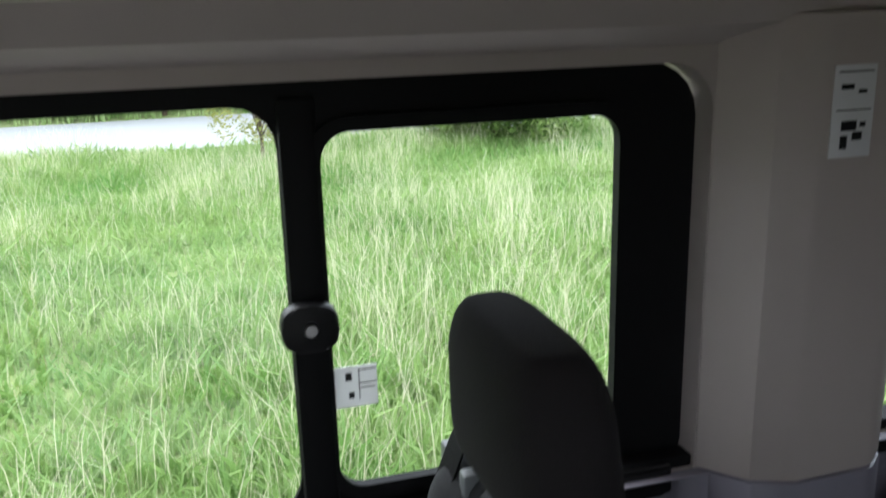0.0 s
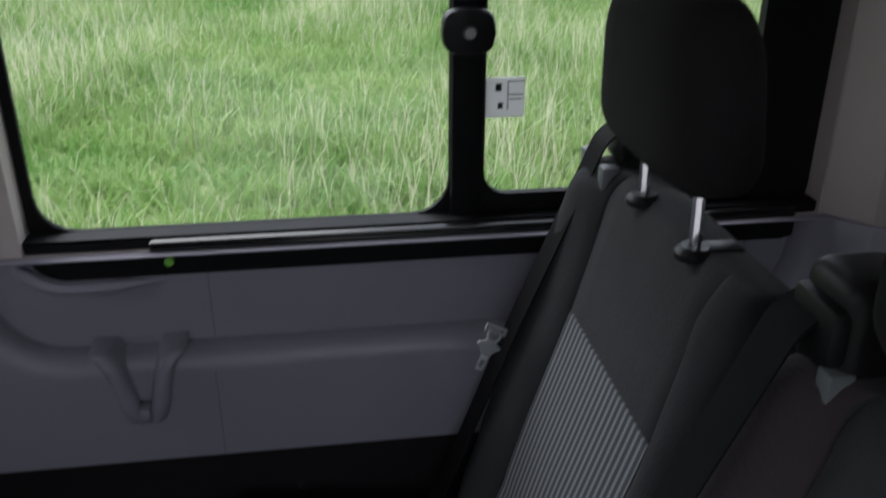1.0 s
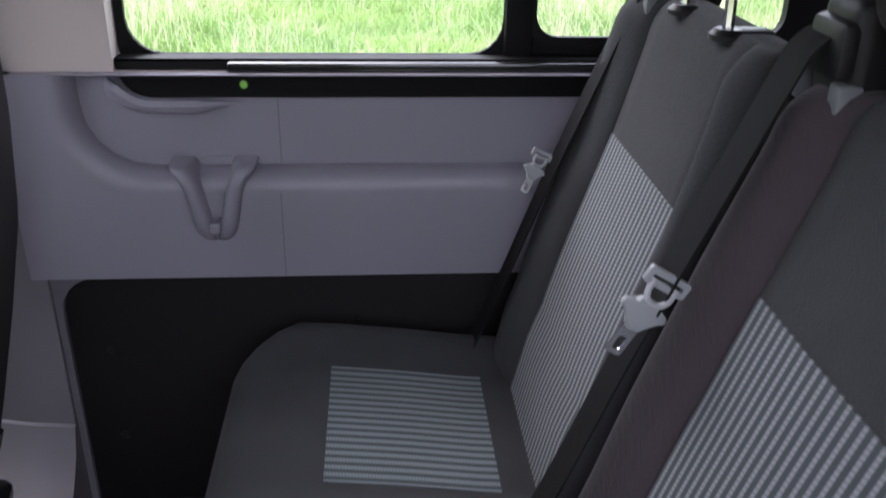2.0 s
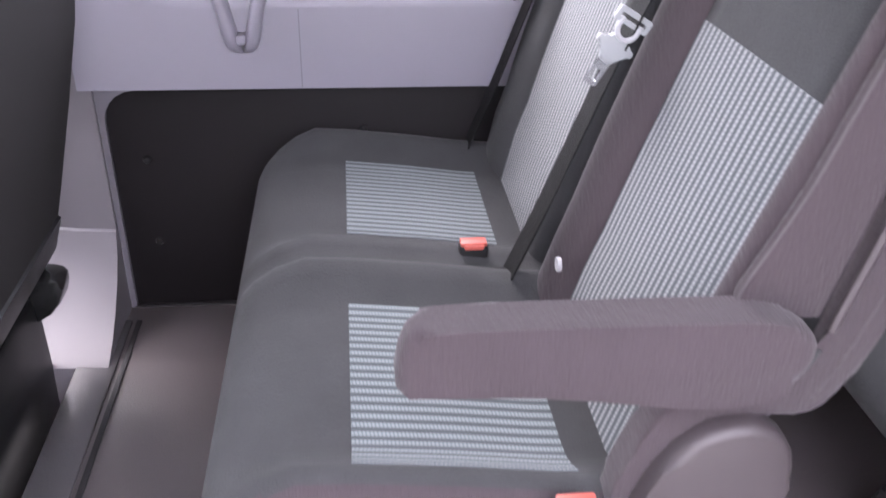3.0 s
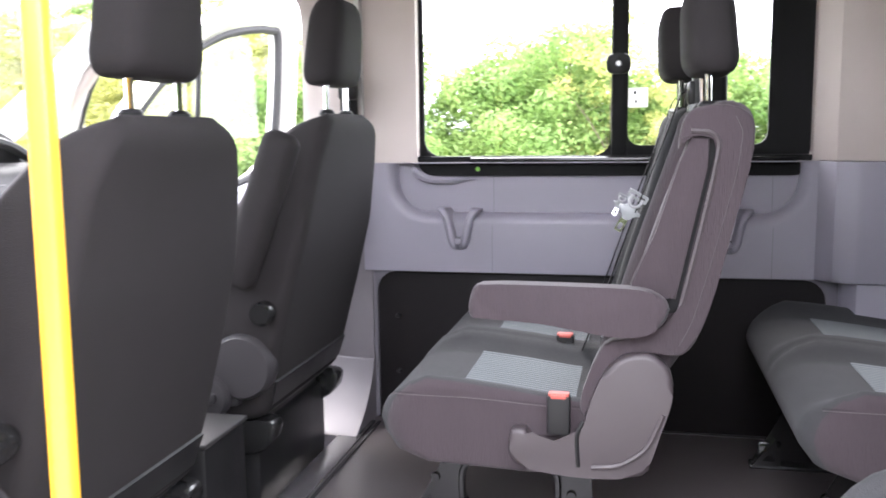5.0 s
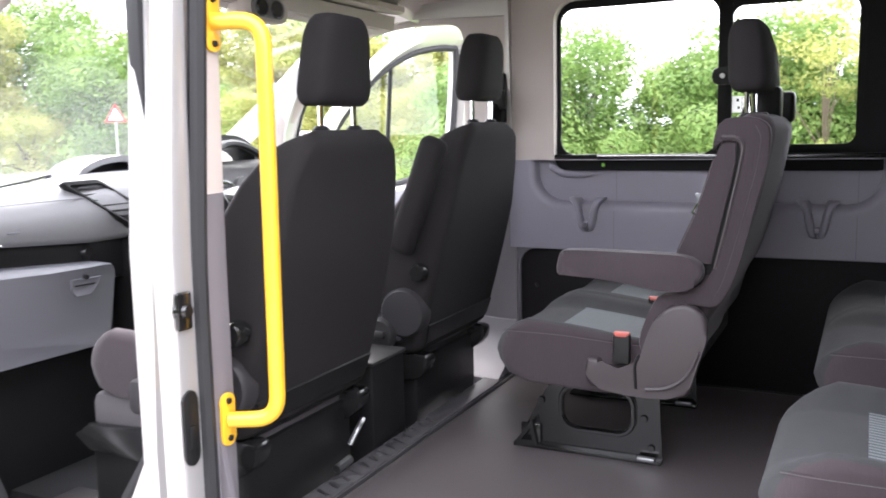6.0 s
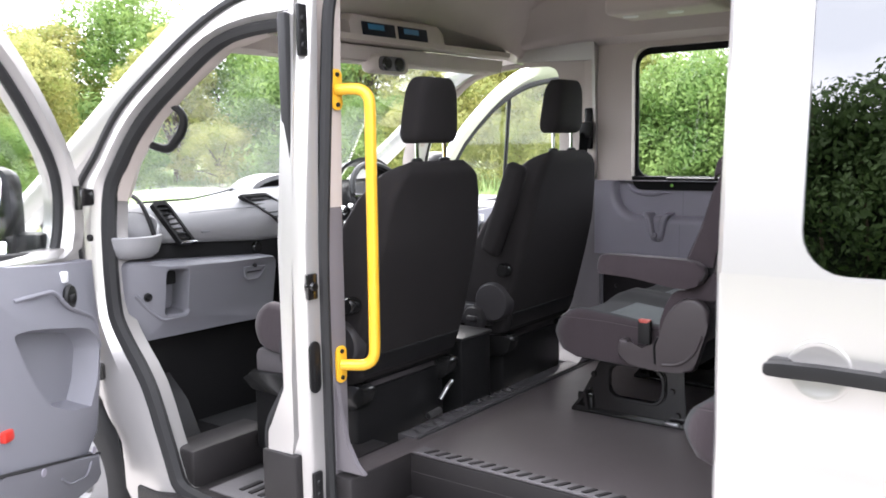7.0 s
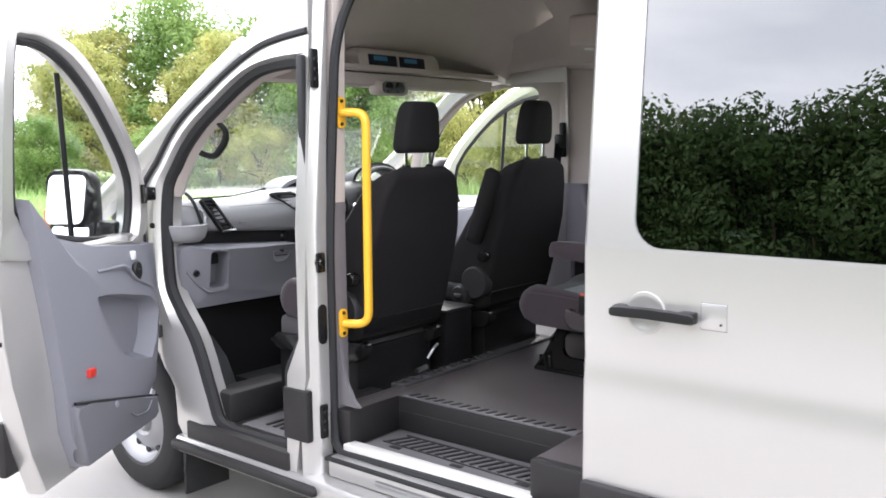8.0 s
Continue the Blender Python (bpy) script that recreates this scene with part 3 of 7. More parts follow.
BAYS = [(-0.03, 1.30), (1.30, 2.62)]
for i, (bx0, bx1) in enumerate(BAYS):
    recess_panel(f"wall_far_{i + 1}", bx0, bx1, 1.122, 1.445, (bx0 + 0.07, bx1 - 0.06, 1.264, 1.443), 0.12, 0.036, 1.84, GREYTRIM, "moulded grey plastic lower wall panel under the window")
    # edge trim coloured darker to carry the shade on the pillar's side
    tagged(part(f"kick_panel_{i + 1}", ring(BM(), rrect(bx0, bx1, FLOOR - 0.02, 1.122, 0.001), rrect(bx0 + 0.035, bx1 - 0.015, FLOOR - 0.015, 1.118, (0.001, 0.001, 0.06, 0.06)), "y", 1.852, 1.88), node_mat("kick_edge_shaded", (0.13, 0.122, 0.138), 0.5, vary=0.1, bump=0.2)),
           "grey edge round the black kick panel, darkened for the pillar's shade", "trim", kind="structure")
    tagged(part(f"kick_board_{i + 1}", box(bx0, bx1, 1.862, 1.885, FLOOR - 0.02, 1.12, r=0.002), BLACKPANEL), "plain black lower wall panel", "wall panel", kind="structure")


def window_far(i, x0):
    """One bay: beige surround, black frame, a fixed pane, a sliding pane, bar, catch and rail."""
    bx0, bx1 = BAYS[i]
    tagged(part(f"wall_far_upper_{i + 1}", ring(BM(), rrect(bx0, bx1, 1.445, 2.06, 0.001), rrect(x0 + 0.135, x0 + 1.236, 1.4455, 2.004, (0.001, 0.001, 0.06, 0.07)), "y", 1.858, 1.93), BEIGE),
           "beige plastic window surround", "wall panel", kind="structure")
    w = thing(f"window_{i + 1}", "black framed side window with a sliding pane", "window", kind="structure")
    bm = ring(BM(), rrect(x0 + 0.135, x0 + 0.7265, 1.405, 2.004, (0.07, 0.001, 0.001, 0.07)), rrect(x0 + 0.149, x0 + 0.698, 1.462, 1.976, 0.05), "y", 1.897, 1.905)
    ring(bm, rrect(x0 + 0.7265, x0 + 1.236, 1.405, 2.004, (0.001, 0.07, 0.07, 0.001)), rrect(x0 + 0.744, x0 + 1.124, 1.488, 1.945, 0.035), "y", 1.897, 1.905)
    add_part(w, "window_frame", bm, FRAMEBLACK, "black window frame")
    add_part(w, "lower_frame", prism(BM(), rrect(x0 + 0.135, x0 + 1.236, 1.405, 1.462, (0.045, 0.045, 0.001, 0.001)), "y", 1.866, 1.896, 0.004), FRAMEBLACK, "black lower window frame")
    add_part(w, "slider_frame", ring(BM(), rrect(x0 + 0.728, x0 + 1.142, 1.474, 1.960, 0.05), rrect(x0 + 0.745, x0 + 1.123, 1.490, 1.943, 0.034), "y", 1.886, 1.897), FRAMEBLACK)
    add_part(w, "fixed_pane", box(x0 + 0.14, x0 + 0.72, 1.900, 1.903, 1.45, 1.99, r=0), GLASS).visible_shadow = False
    add_part(w, "sliding_pane", box(x0 + 0.735, x0 + 1.135, 1.8985, 1.9015, 1.48, 1.95, r=0), GLASS).visible_shadow = False
    add_part(w, "bar", box(x0 + 0.699, x0 + 0.743, 1.885, 1.904, 1.45, 1.985, r=0.006), FRAMEBLACK)
    bm = prism(BM(), sell(x0 + 0.718, 1.718, 0.034, 0.029, 28, 3.2), "y", 1.862, 1.886, 0.005)
    add_part(w, "catch", bm, BLACK, "black sliding window catch")
    add_part(w, "catch_button", lathe(BM(), [(0.001, 0), (0.007, 0.0), (0.009, 0.004), (0.009, 0.012)], (x0 + 0.718, 1.856, 1.718), "y", 12), STEEL)
    add_part(w, "rail", box(x0 + 0.294, x0 + 1.2, 1.853, 1.897, 1.437, 1.459, r=0.005), GLOSSBLACK, "glossy black slide rail")
    add_part(w, "rail_screw", lathe(BM(), [(0.001, 0), (0.006, 0.001), (0.007, 0.006)], (x0 + 0.316, 1.861, 1.425), "y", 10), node_mat("green_dot", (0.25, 0.6, 0.08), 0.4))
    return w


for bx in (0.0, 1.37):
    lip = smooth_path([(bx + 0.120, 1.868, 1.445), (bx + 0.124, 1.86, 1.425), (bx + 0.16, 1.862, 1.395), (bx + 0.22, 1.866, 1.392), (bx + 0.27, 1.870, 1.393), (bx + 0.33, 1.882, 1.395)], 0.05)
    tagged(part("panel_lip", tube(BM(), lip, [0.012 * min(1.0, 0.15 + k / 6, 0.1 + (len(lip) - 1 - k) / 7) for k in range(len(lip))], 8, up=(0, 1, 0)), GREYTRIM), "rounded grey lip under the window corner", "trim", kind="structure")
win1 = window_far(0, 0.0)
win2 = window_far(1, 1.37)
add_part(win1, "sticker", box(0.745, 0.800, 1.8965, 1.898, 1.597, 1.651, r=0), LABELPAPER, "small white glass label")
bm = BM()
for x, z, sx, sz in ((0.764, 1.638, 0.008, 0.010), (0.767, 1.613, 0.007, 0.008), (0.788, 1.628, 0.022, 0.0012), (0.788, 1.622, 0.018, 0.0012), (0.777, 1.627, 0.0012, 0.04), (0.788, 1.646, 0.024, 0.001)):
    rbox(bm, x - sx / 2, x + sx / 2, 1.8955, 1.8962, z - sz / 2, z + sz / 2, r=0)
add_part(win1, "label_mark", bm, BLACK, "small dark printed marks")


def ceiling():
    prof = [(1.93, 2.02), (1.862, 2.022), (1.85, 2.03), (1.80, 2.05), (1.775, 2.10), (1.76, 2.18), (1.70, 2.28), (1.58, 2.36), (1.35, 2.40), (1.0, 2.41)]
    prof = prof + [(2 - y, z) for y, z in prof[-2::-1]]
    outer = [(y + (0.05 if y > 1.9 else -0.05 if y < 0.1 else 0), z + 0.05) for y, z in prof]
    bm = BM()
    loop = prof + outer[::-1]
    front = prof[:-6] + [(0.19, 2.30)]
    front = front + [(y, z + 0.05) for y, z in front[::-1]]
    loft(bm, [[(x, y, z) for y, z in front] for x in (-0.03, 0.05, 1.33)])
    side = prof[:7] + [(y + 0.03, z + 0.01) for y, z in prof[6:0:-1]]
    loft(bm, [[(x, y, 2.02 + (z - 2.02) * k) for y, z in side] for x, k in ((-0.42, 0.3), (-0.25, 0.65), (-0.03, 1.0))])
    loft(bm, [[(x, y, z) for y, z in loop] for x in (1.33, 3.7)])
    return tagged(part("ceiling", bm, LINER, angle=35), "beige felt headliner of the passenger cabin", "ceiling", kind="structure")


ceiling()
def nose(y, drop=0.0):
    """The roof's front slope across the van, domed towards the middle."""
    e = abs(y - 1.0)
    h = 0.13 * (1 - (e / 0.85) ** 3) if e < 0.85 else -0.005
    sweep = 0.15 * min(1.0, e / 0.85) ** 2
    return [(x + sweep * w, y, z + h * k - 0.286 * sweep * w - drop) for x, z, w, k in ((-0.56, 2.03, 1, 0.3), (-0.48, 2.045, 0.6, 0.7), (-0.40, 2.075, 0.3, 0.95), (-0.2, 2.22, 0, 1.15), (-0.02, 2.34, 0, 1.2))]


ACROSS = [0.15, 0.22, 0.32, 0.46, 0.64, 0.82, 1.0, 1.18, 1.36, 1.54, 1.68, 1.78, 1.85]
bm = BM()
loft(bm, [nose(y, 0.035)[1:] + nose(y, 0.025)[:0:-1] for y in ACROSS])
tagged(part("header", bm, LINER, angle=40), "beige felt lining above the windscreen", "ceiling", kind="structure")
tagged(part("wall_rear", box(3.68, 3.74, 0.05, 1.95, 0.5, 2.45, r=0.01), BEIGE), "beige rear end wall of the cabin", "wall", kind="structure")
tagged(part("wall_far_rear", box(2.62, 3.7, 1.85, 1.93, 0.5, 2.06, r=0.005), GREYTRIM), "grey rear side wall panel", "wall", kind="structure")
plan = [(1.238, 1.857), (1.285, 1.80), (1.33, 1.782), (1.345, 1.78), (1.455, 1.78), (1.47, 1.784), (1.505, 1.81), (1.533, 1.857)]
tagged(part("pillar_mid", prism(BM(), plan, "z", 1.446, 2.06, 0.004), BEIGE, angle=25), "beige pillar cover between the side windows", "pillar", kind="structure")
tagged(part("pillar_mid_lower", prism(BM(), [(x, y - 0.004) for x, y in plan], "z", 1.122, 1.445, 0.004), GREYTRIM, angle=25), "grey lower pillar cover between the side windows", "pillar", kind="structure")
for x, z in ((0.067, 0.98), (0.067, 0.807), (0.47, 1.035), (1.2, 0.98)):
    tagged(part("panel_screw", lathe(BM(), [(0.001, -0.006), (0.006, -0.005), (0.009, 0.0)], (x, 1.862, z), "y", 10), BLACK), "small black screw cap on the kick panel", "screw", kind="structure")
for x, z0, z1 in ((0.362, 1.124, 1.264), (1.139, 1.124, 1.264), (1.69, 1.124, 1.264)):
    tagged(part("panel_seam", box(x - 0.0008, x + 0.0008, 1.8395, 1.842, z0, z1, r=0), DASHGREY), "fine dark seam in the wall panel", "seam", kind="structure")
for x in (0.362, 1.139):
    tagged(part("panel_seam", box(x - 0.0008, x + 0.0008, 1.8755, 1.878, 1.30, 1.44, r=0), DASHGREY), "fine dark seam in the wall panel", "seam", kind="structure")
tagged(part("floor_joint", box(0.0, 2.6, 1.85, 1.8615, FLOOR - 0.01, FLOOR + 0.004, r=0.002), STEPPLASTIC), "thin dark joint strip between floor and wall", "trim", kind="structure")
tagged(part("pillar_mid_foot", prism(BM(), [(1.312, 1.860), (1.322, 1.815), (1.345, 1.784), (1.455, 1.784), (1.49, 1.81), (1.518, 1.860)], "z", FLOOR, 1.1215, 0.004), GREYTRIM, angle=25), "grey foot of the pillar cover between the side windows", "pillar", kind="structure")
# far pillar behind the driver
tagged(part("pillar_far", prism(BM(), [(-0.20, 1.98), (-0.13, 1.87), (-0.07, 1.85), (-0.031, 1.845), (-0.031, 1.98)], "z", 1.445, 2.06, 0.006), BEIGE), "beige upper trim of the driver side pillar", "pillar", kind="structure")
bm = BM()
loft(bm, [[(x - fx, y - fy, z) for x, y, fx, fy in ((-0.26, 1.98, fl * 0.1, 0), (-0.17, 1.872, fl * 0.1, fl * 0.5), (-0.08, 1.85, fl * 0.05, fl * 0.5), (-0.006, 1.842, 0, fl * 0.5), (-0.006, 1.98, 0, 0))] for z, fl in ((0.56, 0.42), (0.665, 0.40), (0.672, 0.37), (0.69, 0.29), (0.72, 0.20), (0.76, 0.11), (0.80, 0.045), (0.843, 0.012), (0.846, 0.0), (1.445, 0.0))])
tagged(part("pillar_far_lower", bm, PILLARGREY), "grey lower trim of the driver side pillar, flared at its foot", "pillar", kind="structure")


# ---- the van's body on the door side ----
def yskin(z):
    return 0.09 * max(0.0, z - 1.38)


van = thing("minibus", "silver high roof minibus with its side and cab doors open", "minibus")
PAIRS = [((-0.04, 1.965), (-0.025, 2.06)), ((-0.22, 1.965), (-0.25, 2.035)), ((-0.39, 1.935), (-0.42, 1.975)), ((-0.585, 1.83), (-0.62, 1.868)),
         ((-0.765, 1.71), (-0.82, 1.74)), ((-0.89, 1.565), (-0.955, 1.585)), ((-0.945, 1.45), (-1.06, 1.45)), ((-0.95, 1.10), (-1.04, 1.15)),
         ((-0.90, 0.98), (-1.0, 0.95)), ((-0.77, 0.826), (-0.977, 0.737)), ((-0.67, 0.60), (-0.88, 0.62)), ((-0.60, 0.49), (-0.82, 0.40)),
         ((-0.35, 0.48), (-0.35, 0.40)), ((-0.157, 0.49), (-0.10, 0.40)), ((-0.16, 0.80), (-0.025, 0.80)), ((-0.045, 0.97), (-0.025, 0.97))]


def smoothed(rows, n=3):
    """Rows of values drawn smoothly through, ends kept."""
    rows = [Vector((*a, *b)) for a, b in rows]
    out = []
    for i in range(len(rows) - 1):
        q0, q1, q2, q3 = rows[max(i - 1, 0)], rows[i], rows[i + 1], rows[min(i + 2, len(rows) - 1)]
        for j in range(n):
            t = j / n
            out.append(0.5 * (2 * q1 + (q2 - q0) * t + (2 * q0 - 5 * q1 + 4 * q2 - q3) * t * t + (3 * q1 - q0 - 3 * q2 + q3) * t ** 3))
    return [((v[0], v[1]), (v[2], v[3])) for v in out + [rows[-1]]]


RIM = smoothed(PAIRS[:13]) + PAIRS[13:]
FAR_RIM = smoothed([((-0.04, 1.965), (-0.025, 2.06)), ((-0.24, 1.972), (-0.25, 2.045)), ((-0.40, 1.975), (-0.42, 2.03)), ((-0.56, 1.96), (-0.60, 2.01)),
                    ((-0.72, 1.915), (-0.78, 1.96)), ((-0.87, 1.81), (-0.93, 1.85)), ((-0.985, 1.69), (-1.05, 1.72)), ((-1.07, 1.45), (-1.13, 1.45)),
                    ((-1.02, 1.10), (-1.10, 1.15))] + PAIRS[8:13]) + PAIRS[13:]


def side_ring(bm, flip=False):
    rim = FAR_RIM if flip else RIM
    ap, out = [p for p, _ in rim], [q for _, q in rim]
    near = lambda p, d: (p[0], (2.0 - yskin(p[1]) - d) if flip else yskin(p[1]) + d, p[1])
    loft(bm, [[near(p, 0.12) for p in out], [near(p, 0.0) for p in out], [near((0.75 * a[0] + 0.25 * o[0], 0.75 * a[1] + 0.25 * o[1]), -0.004) for a, o in rim],
              [near(p, 0.03) for p in ap], [near(p, 0.12) for p in ap]], cap=False)
    rows = [[near(p, 0.12) for p in out], [near(p, 0.12) for p in ap]]
    return loft(bm, rows, cap=False)


add_part(van, "door_frame", side_ring(BM()), PAINT, "silver cab door aperture")
add_part(van, "door_frame", side_ring(BM(), True), PAINT, "silver cab door aperture")
seal = smooth_path([(p[0], yskin(p[1]) + 0.045, p[1]) for p, _ in RIM] + [(PAIRS[0][0][0], yskin(1.95) + 0.045, 1.95)], 0.04, 4)
add_part(van, "door_seal", tube(BM(), seal, 0.027, 8, up=(0, 1, 0)), RUBBER, "black rubber door seal")
for q in (1, -1):
    gut = smooth_path([(o[0] - 0.004, 1 - q * (1 - yskin(o[1]) + 0.004), o[1] + 0.006) for _, o in (RIM if q > 0 else FAR_RIM)[:22]], 0.05, 3)
    add_part(van, "gutter_seal", tube(BM(), gut, 0.013, 6, up=(0, 1, 0)), RUBBER, "black gutter seal")
seal = smooth_path([(p[0], 1.965 - yskin(p[1]), p[1] + 0.008) for p, _ in FAR_RIM], 0.04, 4)
add_part(van, "door_seal", tube(BM(), seal, 0.009, 8, up=(0, 1, 0)), RUBBER)


def pillar_cover(q):
    """Pale inner lining along the windscreen pillar, from the roof to the dash."""
    rows = []
    pts = [p for p, _ in PAIRS[1:7]]
    for i, p in enumerate(pts):
        a, b = pts[max(i - 1, 0)], pts[min(i + 1, len(pts) - 1)]
        d = Vector((b[0] - a[0], b[1] - a[1])).normalized()
        n = Vector((-d.y, d.x))
        if n.x < 0 and i > 1:
            n = -n
        if i <= 1:
            n = Vector((0.15, -0.98))
        w = 0.02
        rows.append([(p[0] + n.x * u, 1 - q * (1 - yskin(p[1]) - v), p[1] + n.y * u) for u, v in ((-0.02, 0.06), (0.015, 0.06), (w, 0.08), (w + 0.004, 0.10), (w - 0.025, 0.135), (-0.02, 0.135))])
    return loft(BM(), rows)


add_part(van, "pillar_cover", pillar_cover(1), BEIGE, "pale windscreen pillar cover", angle=50)
# inner lining round the driver door opening, from the pillar over the arch and down beside the windscreen
edge = smoothed([((-0.225, 1.44), (-0.028, 1.44)), ((-0.223, 1.75), (-0.028, 1.80)), ((-0.226, 1.90), (-0.028, 2.06)), ((-0.262, 1.948), (-0.028, 2.27)), ((-0.35, 1.956), (-0.22, 2.19)), ((-0.50, 1.952), (-0.44, 2.08)), ((-0.70, 1.912), (-0.74, 2.0)), ((-0.85, 1.805), (-0.91, 1.87)), ((-0.97, 1.687), (-1.03, 1.74)), ((-1.055, 1.55), (-1.12, 1.58)), ((-1.075, 1.42), (-1.14, 1.44))], 4)
bm = loft(BM(), [[(p[0], 1.905, p[1]), (p[0], 1.872, p[1]), (0.85 * p[0] + 0.15 * o[0], 1.860, 0.85 * p[1] + 0.15 * o[1]), (o[0], 1.854, o[1]), (o[0], 1.905, o[1])] for p, o in edge])
add_part(van, "door_lining", bm, BEIGE, "beige lining round the driver door opening", angle=50)


def b_pillar():
    plan = lambda z: [(-0.06, yskin(z)), (-0.048, yskin(z) + 0.001), (-0.036, yskin(z) + 0.006), (-0.006, yskin(z) + 0.042), (0.0, 0.052 + yskin(z)), (0.0, 0.10 + 0.4 * yskin(z)), (-0.07, 0.10 + 0.4 * yskin(z)), (-0.07, yskin(z) + 0.03)]
    bm = BM()
    loft(bm, [[(x, y, z) for x, y in plan(z)] for z in (0.42, 0.7, 1.0, 1.35, 1.6, 1.8, 2.0, 2.15, 2.3)])
    return add_part(van, "b_pillar", bm, PAINT, "silver door pillar")


pil = b_pillar()
slide_seal = smooth_path([(1.25, 0.1, 0.52), (0.02, 0.10, 0.50), (0.0, 0.112, 0.62), (0.0, 0.112, 1.3), (0.02, 0.15, 2.05), (0.10, 0.2, 2.26), (0.3, 0.22, 2.3), (1.3, 0.22, 2.3)], 0.12, 5)
add_part(van, "slide_door_seal", tube(BM(), slide_seal, 0.018, 8, up=(0, 1, 0)), RUBBER, "thick black rubber seal round the side opening")
bm = BM()
loft(bm, [[(x, y + 0.35 * yskin(z), z) for x, y in ((-0.16, 0.13), (0.006, 0.128), (0.012, 0.15), (0.006, 0.19), (-0.16, 0.21))] for z in (1.444, 1.6, 1.8, 2.0, 2.15, 2.3)])
add_part(van, "pillar_trim_upper", bm, BEIGE, "beige pillar trim")
bm = BM()
loft(bm, [[(x + k, y + 0.35 * yskin(z), z) for x, y in ((-0.16, 0.13), (0.006, 0.128), (0.012, 0.15), (0.006, 0.19), (-0.16, 0.21))] for z, k in ((0.60, 0.0), (0.70, 0), (0.78, 0), (1.3, 0), (1.443, 0.0))])
prism(bm, [(-0.1, 0.67), (0.115, 0.675), (0.085, 0.70), (0.05, 0.76), (0.03, 0.83), (0.01, 0.95), (-0.1, 0.95)], "y", 0.135, 0.15)
add_part(van, "pillar_trim_lower", bm, PILLARGREY, "grey pillar trim")
bm = lathe(BM(), [(0.001, 0.02), (0.012, 0.02), (0.014, 0.012), (0.02, 0.01), (0.022, 0.0)], (0.0, 0.06, 1.228), "x", 14)
rbox(bm, 0.0, 0.012, 0.04, 0.08, 1.19, 1.265, r=0.008)
add_part(van, "striker", bm, BLACKMETAL, "black door striker")
bm = BM()
prism(bm, rrect(0.045, 0.085, 0.92, 1.07, 0.019), "x", 0.0, 0.006, 0.002)
rbox(bm, 0.006, 0.01, 0.055, 0.072, 0.955, 1.0, r=0.002)
add_part(van, "contact_plate", bm, BLACK, "black oval contact plate")
for z0, z1 in ((1.86, 2.0), (0.56, 0.69)):
    bm = box(-0.002, 0.012, 0.04, 0.075, z0, z1, r=0.006)
    for k in range(3):
        lathe(bm, [(0.001, 0.006), (0.008, 0.006), (0.01, 0.0)], (0.012, 0.057, z0 + 0.03 + 0.035 * k), "x", 10)
    add_part(van, "guide_block", bm, BLACK, "black door guide block")
add_part(van, "pillar_strip", box(-0.062, -0.03, 0.028, 0.052, 1.575, 1.98, r=0.006), RUBBER, "black vertical pillar seal")
for z in (1.46, 0.86):
    bm = box(-1.0, -0.945, -0.055, 0.0, z - 0.03, z + 0.03, r=0.01)
    tube(bm, [(-0.965, -0.05, z - 0.04), (-0.965, -0.05, z + 0.04)], 0.013, 10)
    add_part(van, "hinge", bm, BLACKMETAL, "dark door hinge")
for z in (1.32, 1.06):
    add_part(van, "hinge_bolt", lathe(BM(), [(0.001, -0.01), (0.012, -0.01), (0.014, 0.0)], (-0.985, 0.0, z), "y", 10), BLACK)
# dark moulding on the pillar foot, sill and step edge
add_part(van, "pillar_moulding", box(-0.15, -0.012, -0.012, 0.02, 0.55, 0.75, r=0.008), STEPPLASTIC, "dark plastic side moulding")
add_part(van, "sill", box(-0.86, 2.6, -0.03, 0.12, 0.345, 0.42, r=0.02, seg=3), PAINT, "silver sill")
add_part(van, "sill_moulding", box(-0.86, 0.05, -0.055, 0.06, 0.365, 0.405, r=0.018, seg=3), STEPPLASTIC, "dark plastic sill step")
add_part(van, "door_sill_cover", box(-0.79, -0.13, -0.014, 0.10, 0.405, 0.492, r=0.01), STEPPLASTIC, "dark plastic door sill cover")
add_part(van, "slide_sill", box(0.03, 1.4, 0.045, 0.16, 0.42, 0.50, r=0.012), PAINT)
add_part(van, "slide_track", box(0.28, 1.4, 0.035, 0.05, 0.445, 0.465, r=0.004), STEEL)
add_part(van, "track_slot", box(0.02, 1.4, 0.038, 0.10, 0.484, 0.498, r=0.002), RUBBER, "dark slide track slot")
add_part(van, "step_edge", box(0.06, 0.90, 0.095, 0.155, 0.495, 0.54, r=0.008), node_mat("pale_edge", (0.62, 0.60, 0.57), 0.45, vary=0.06), "pale worn step edge strip")


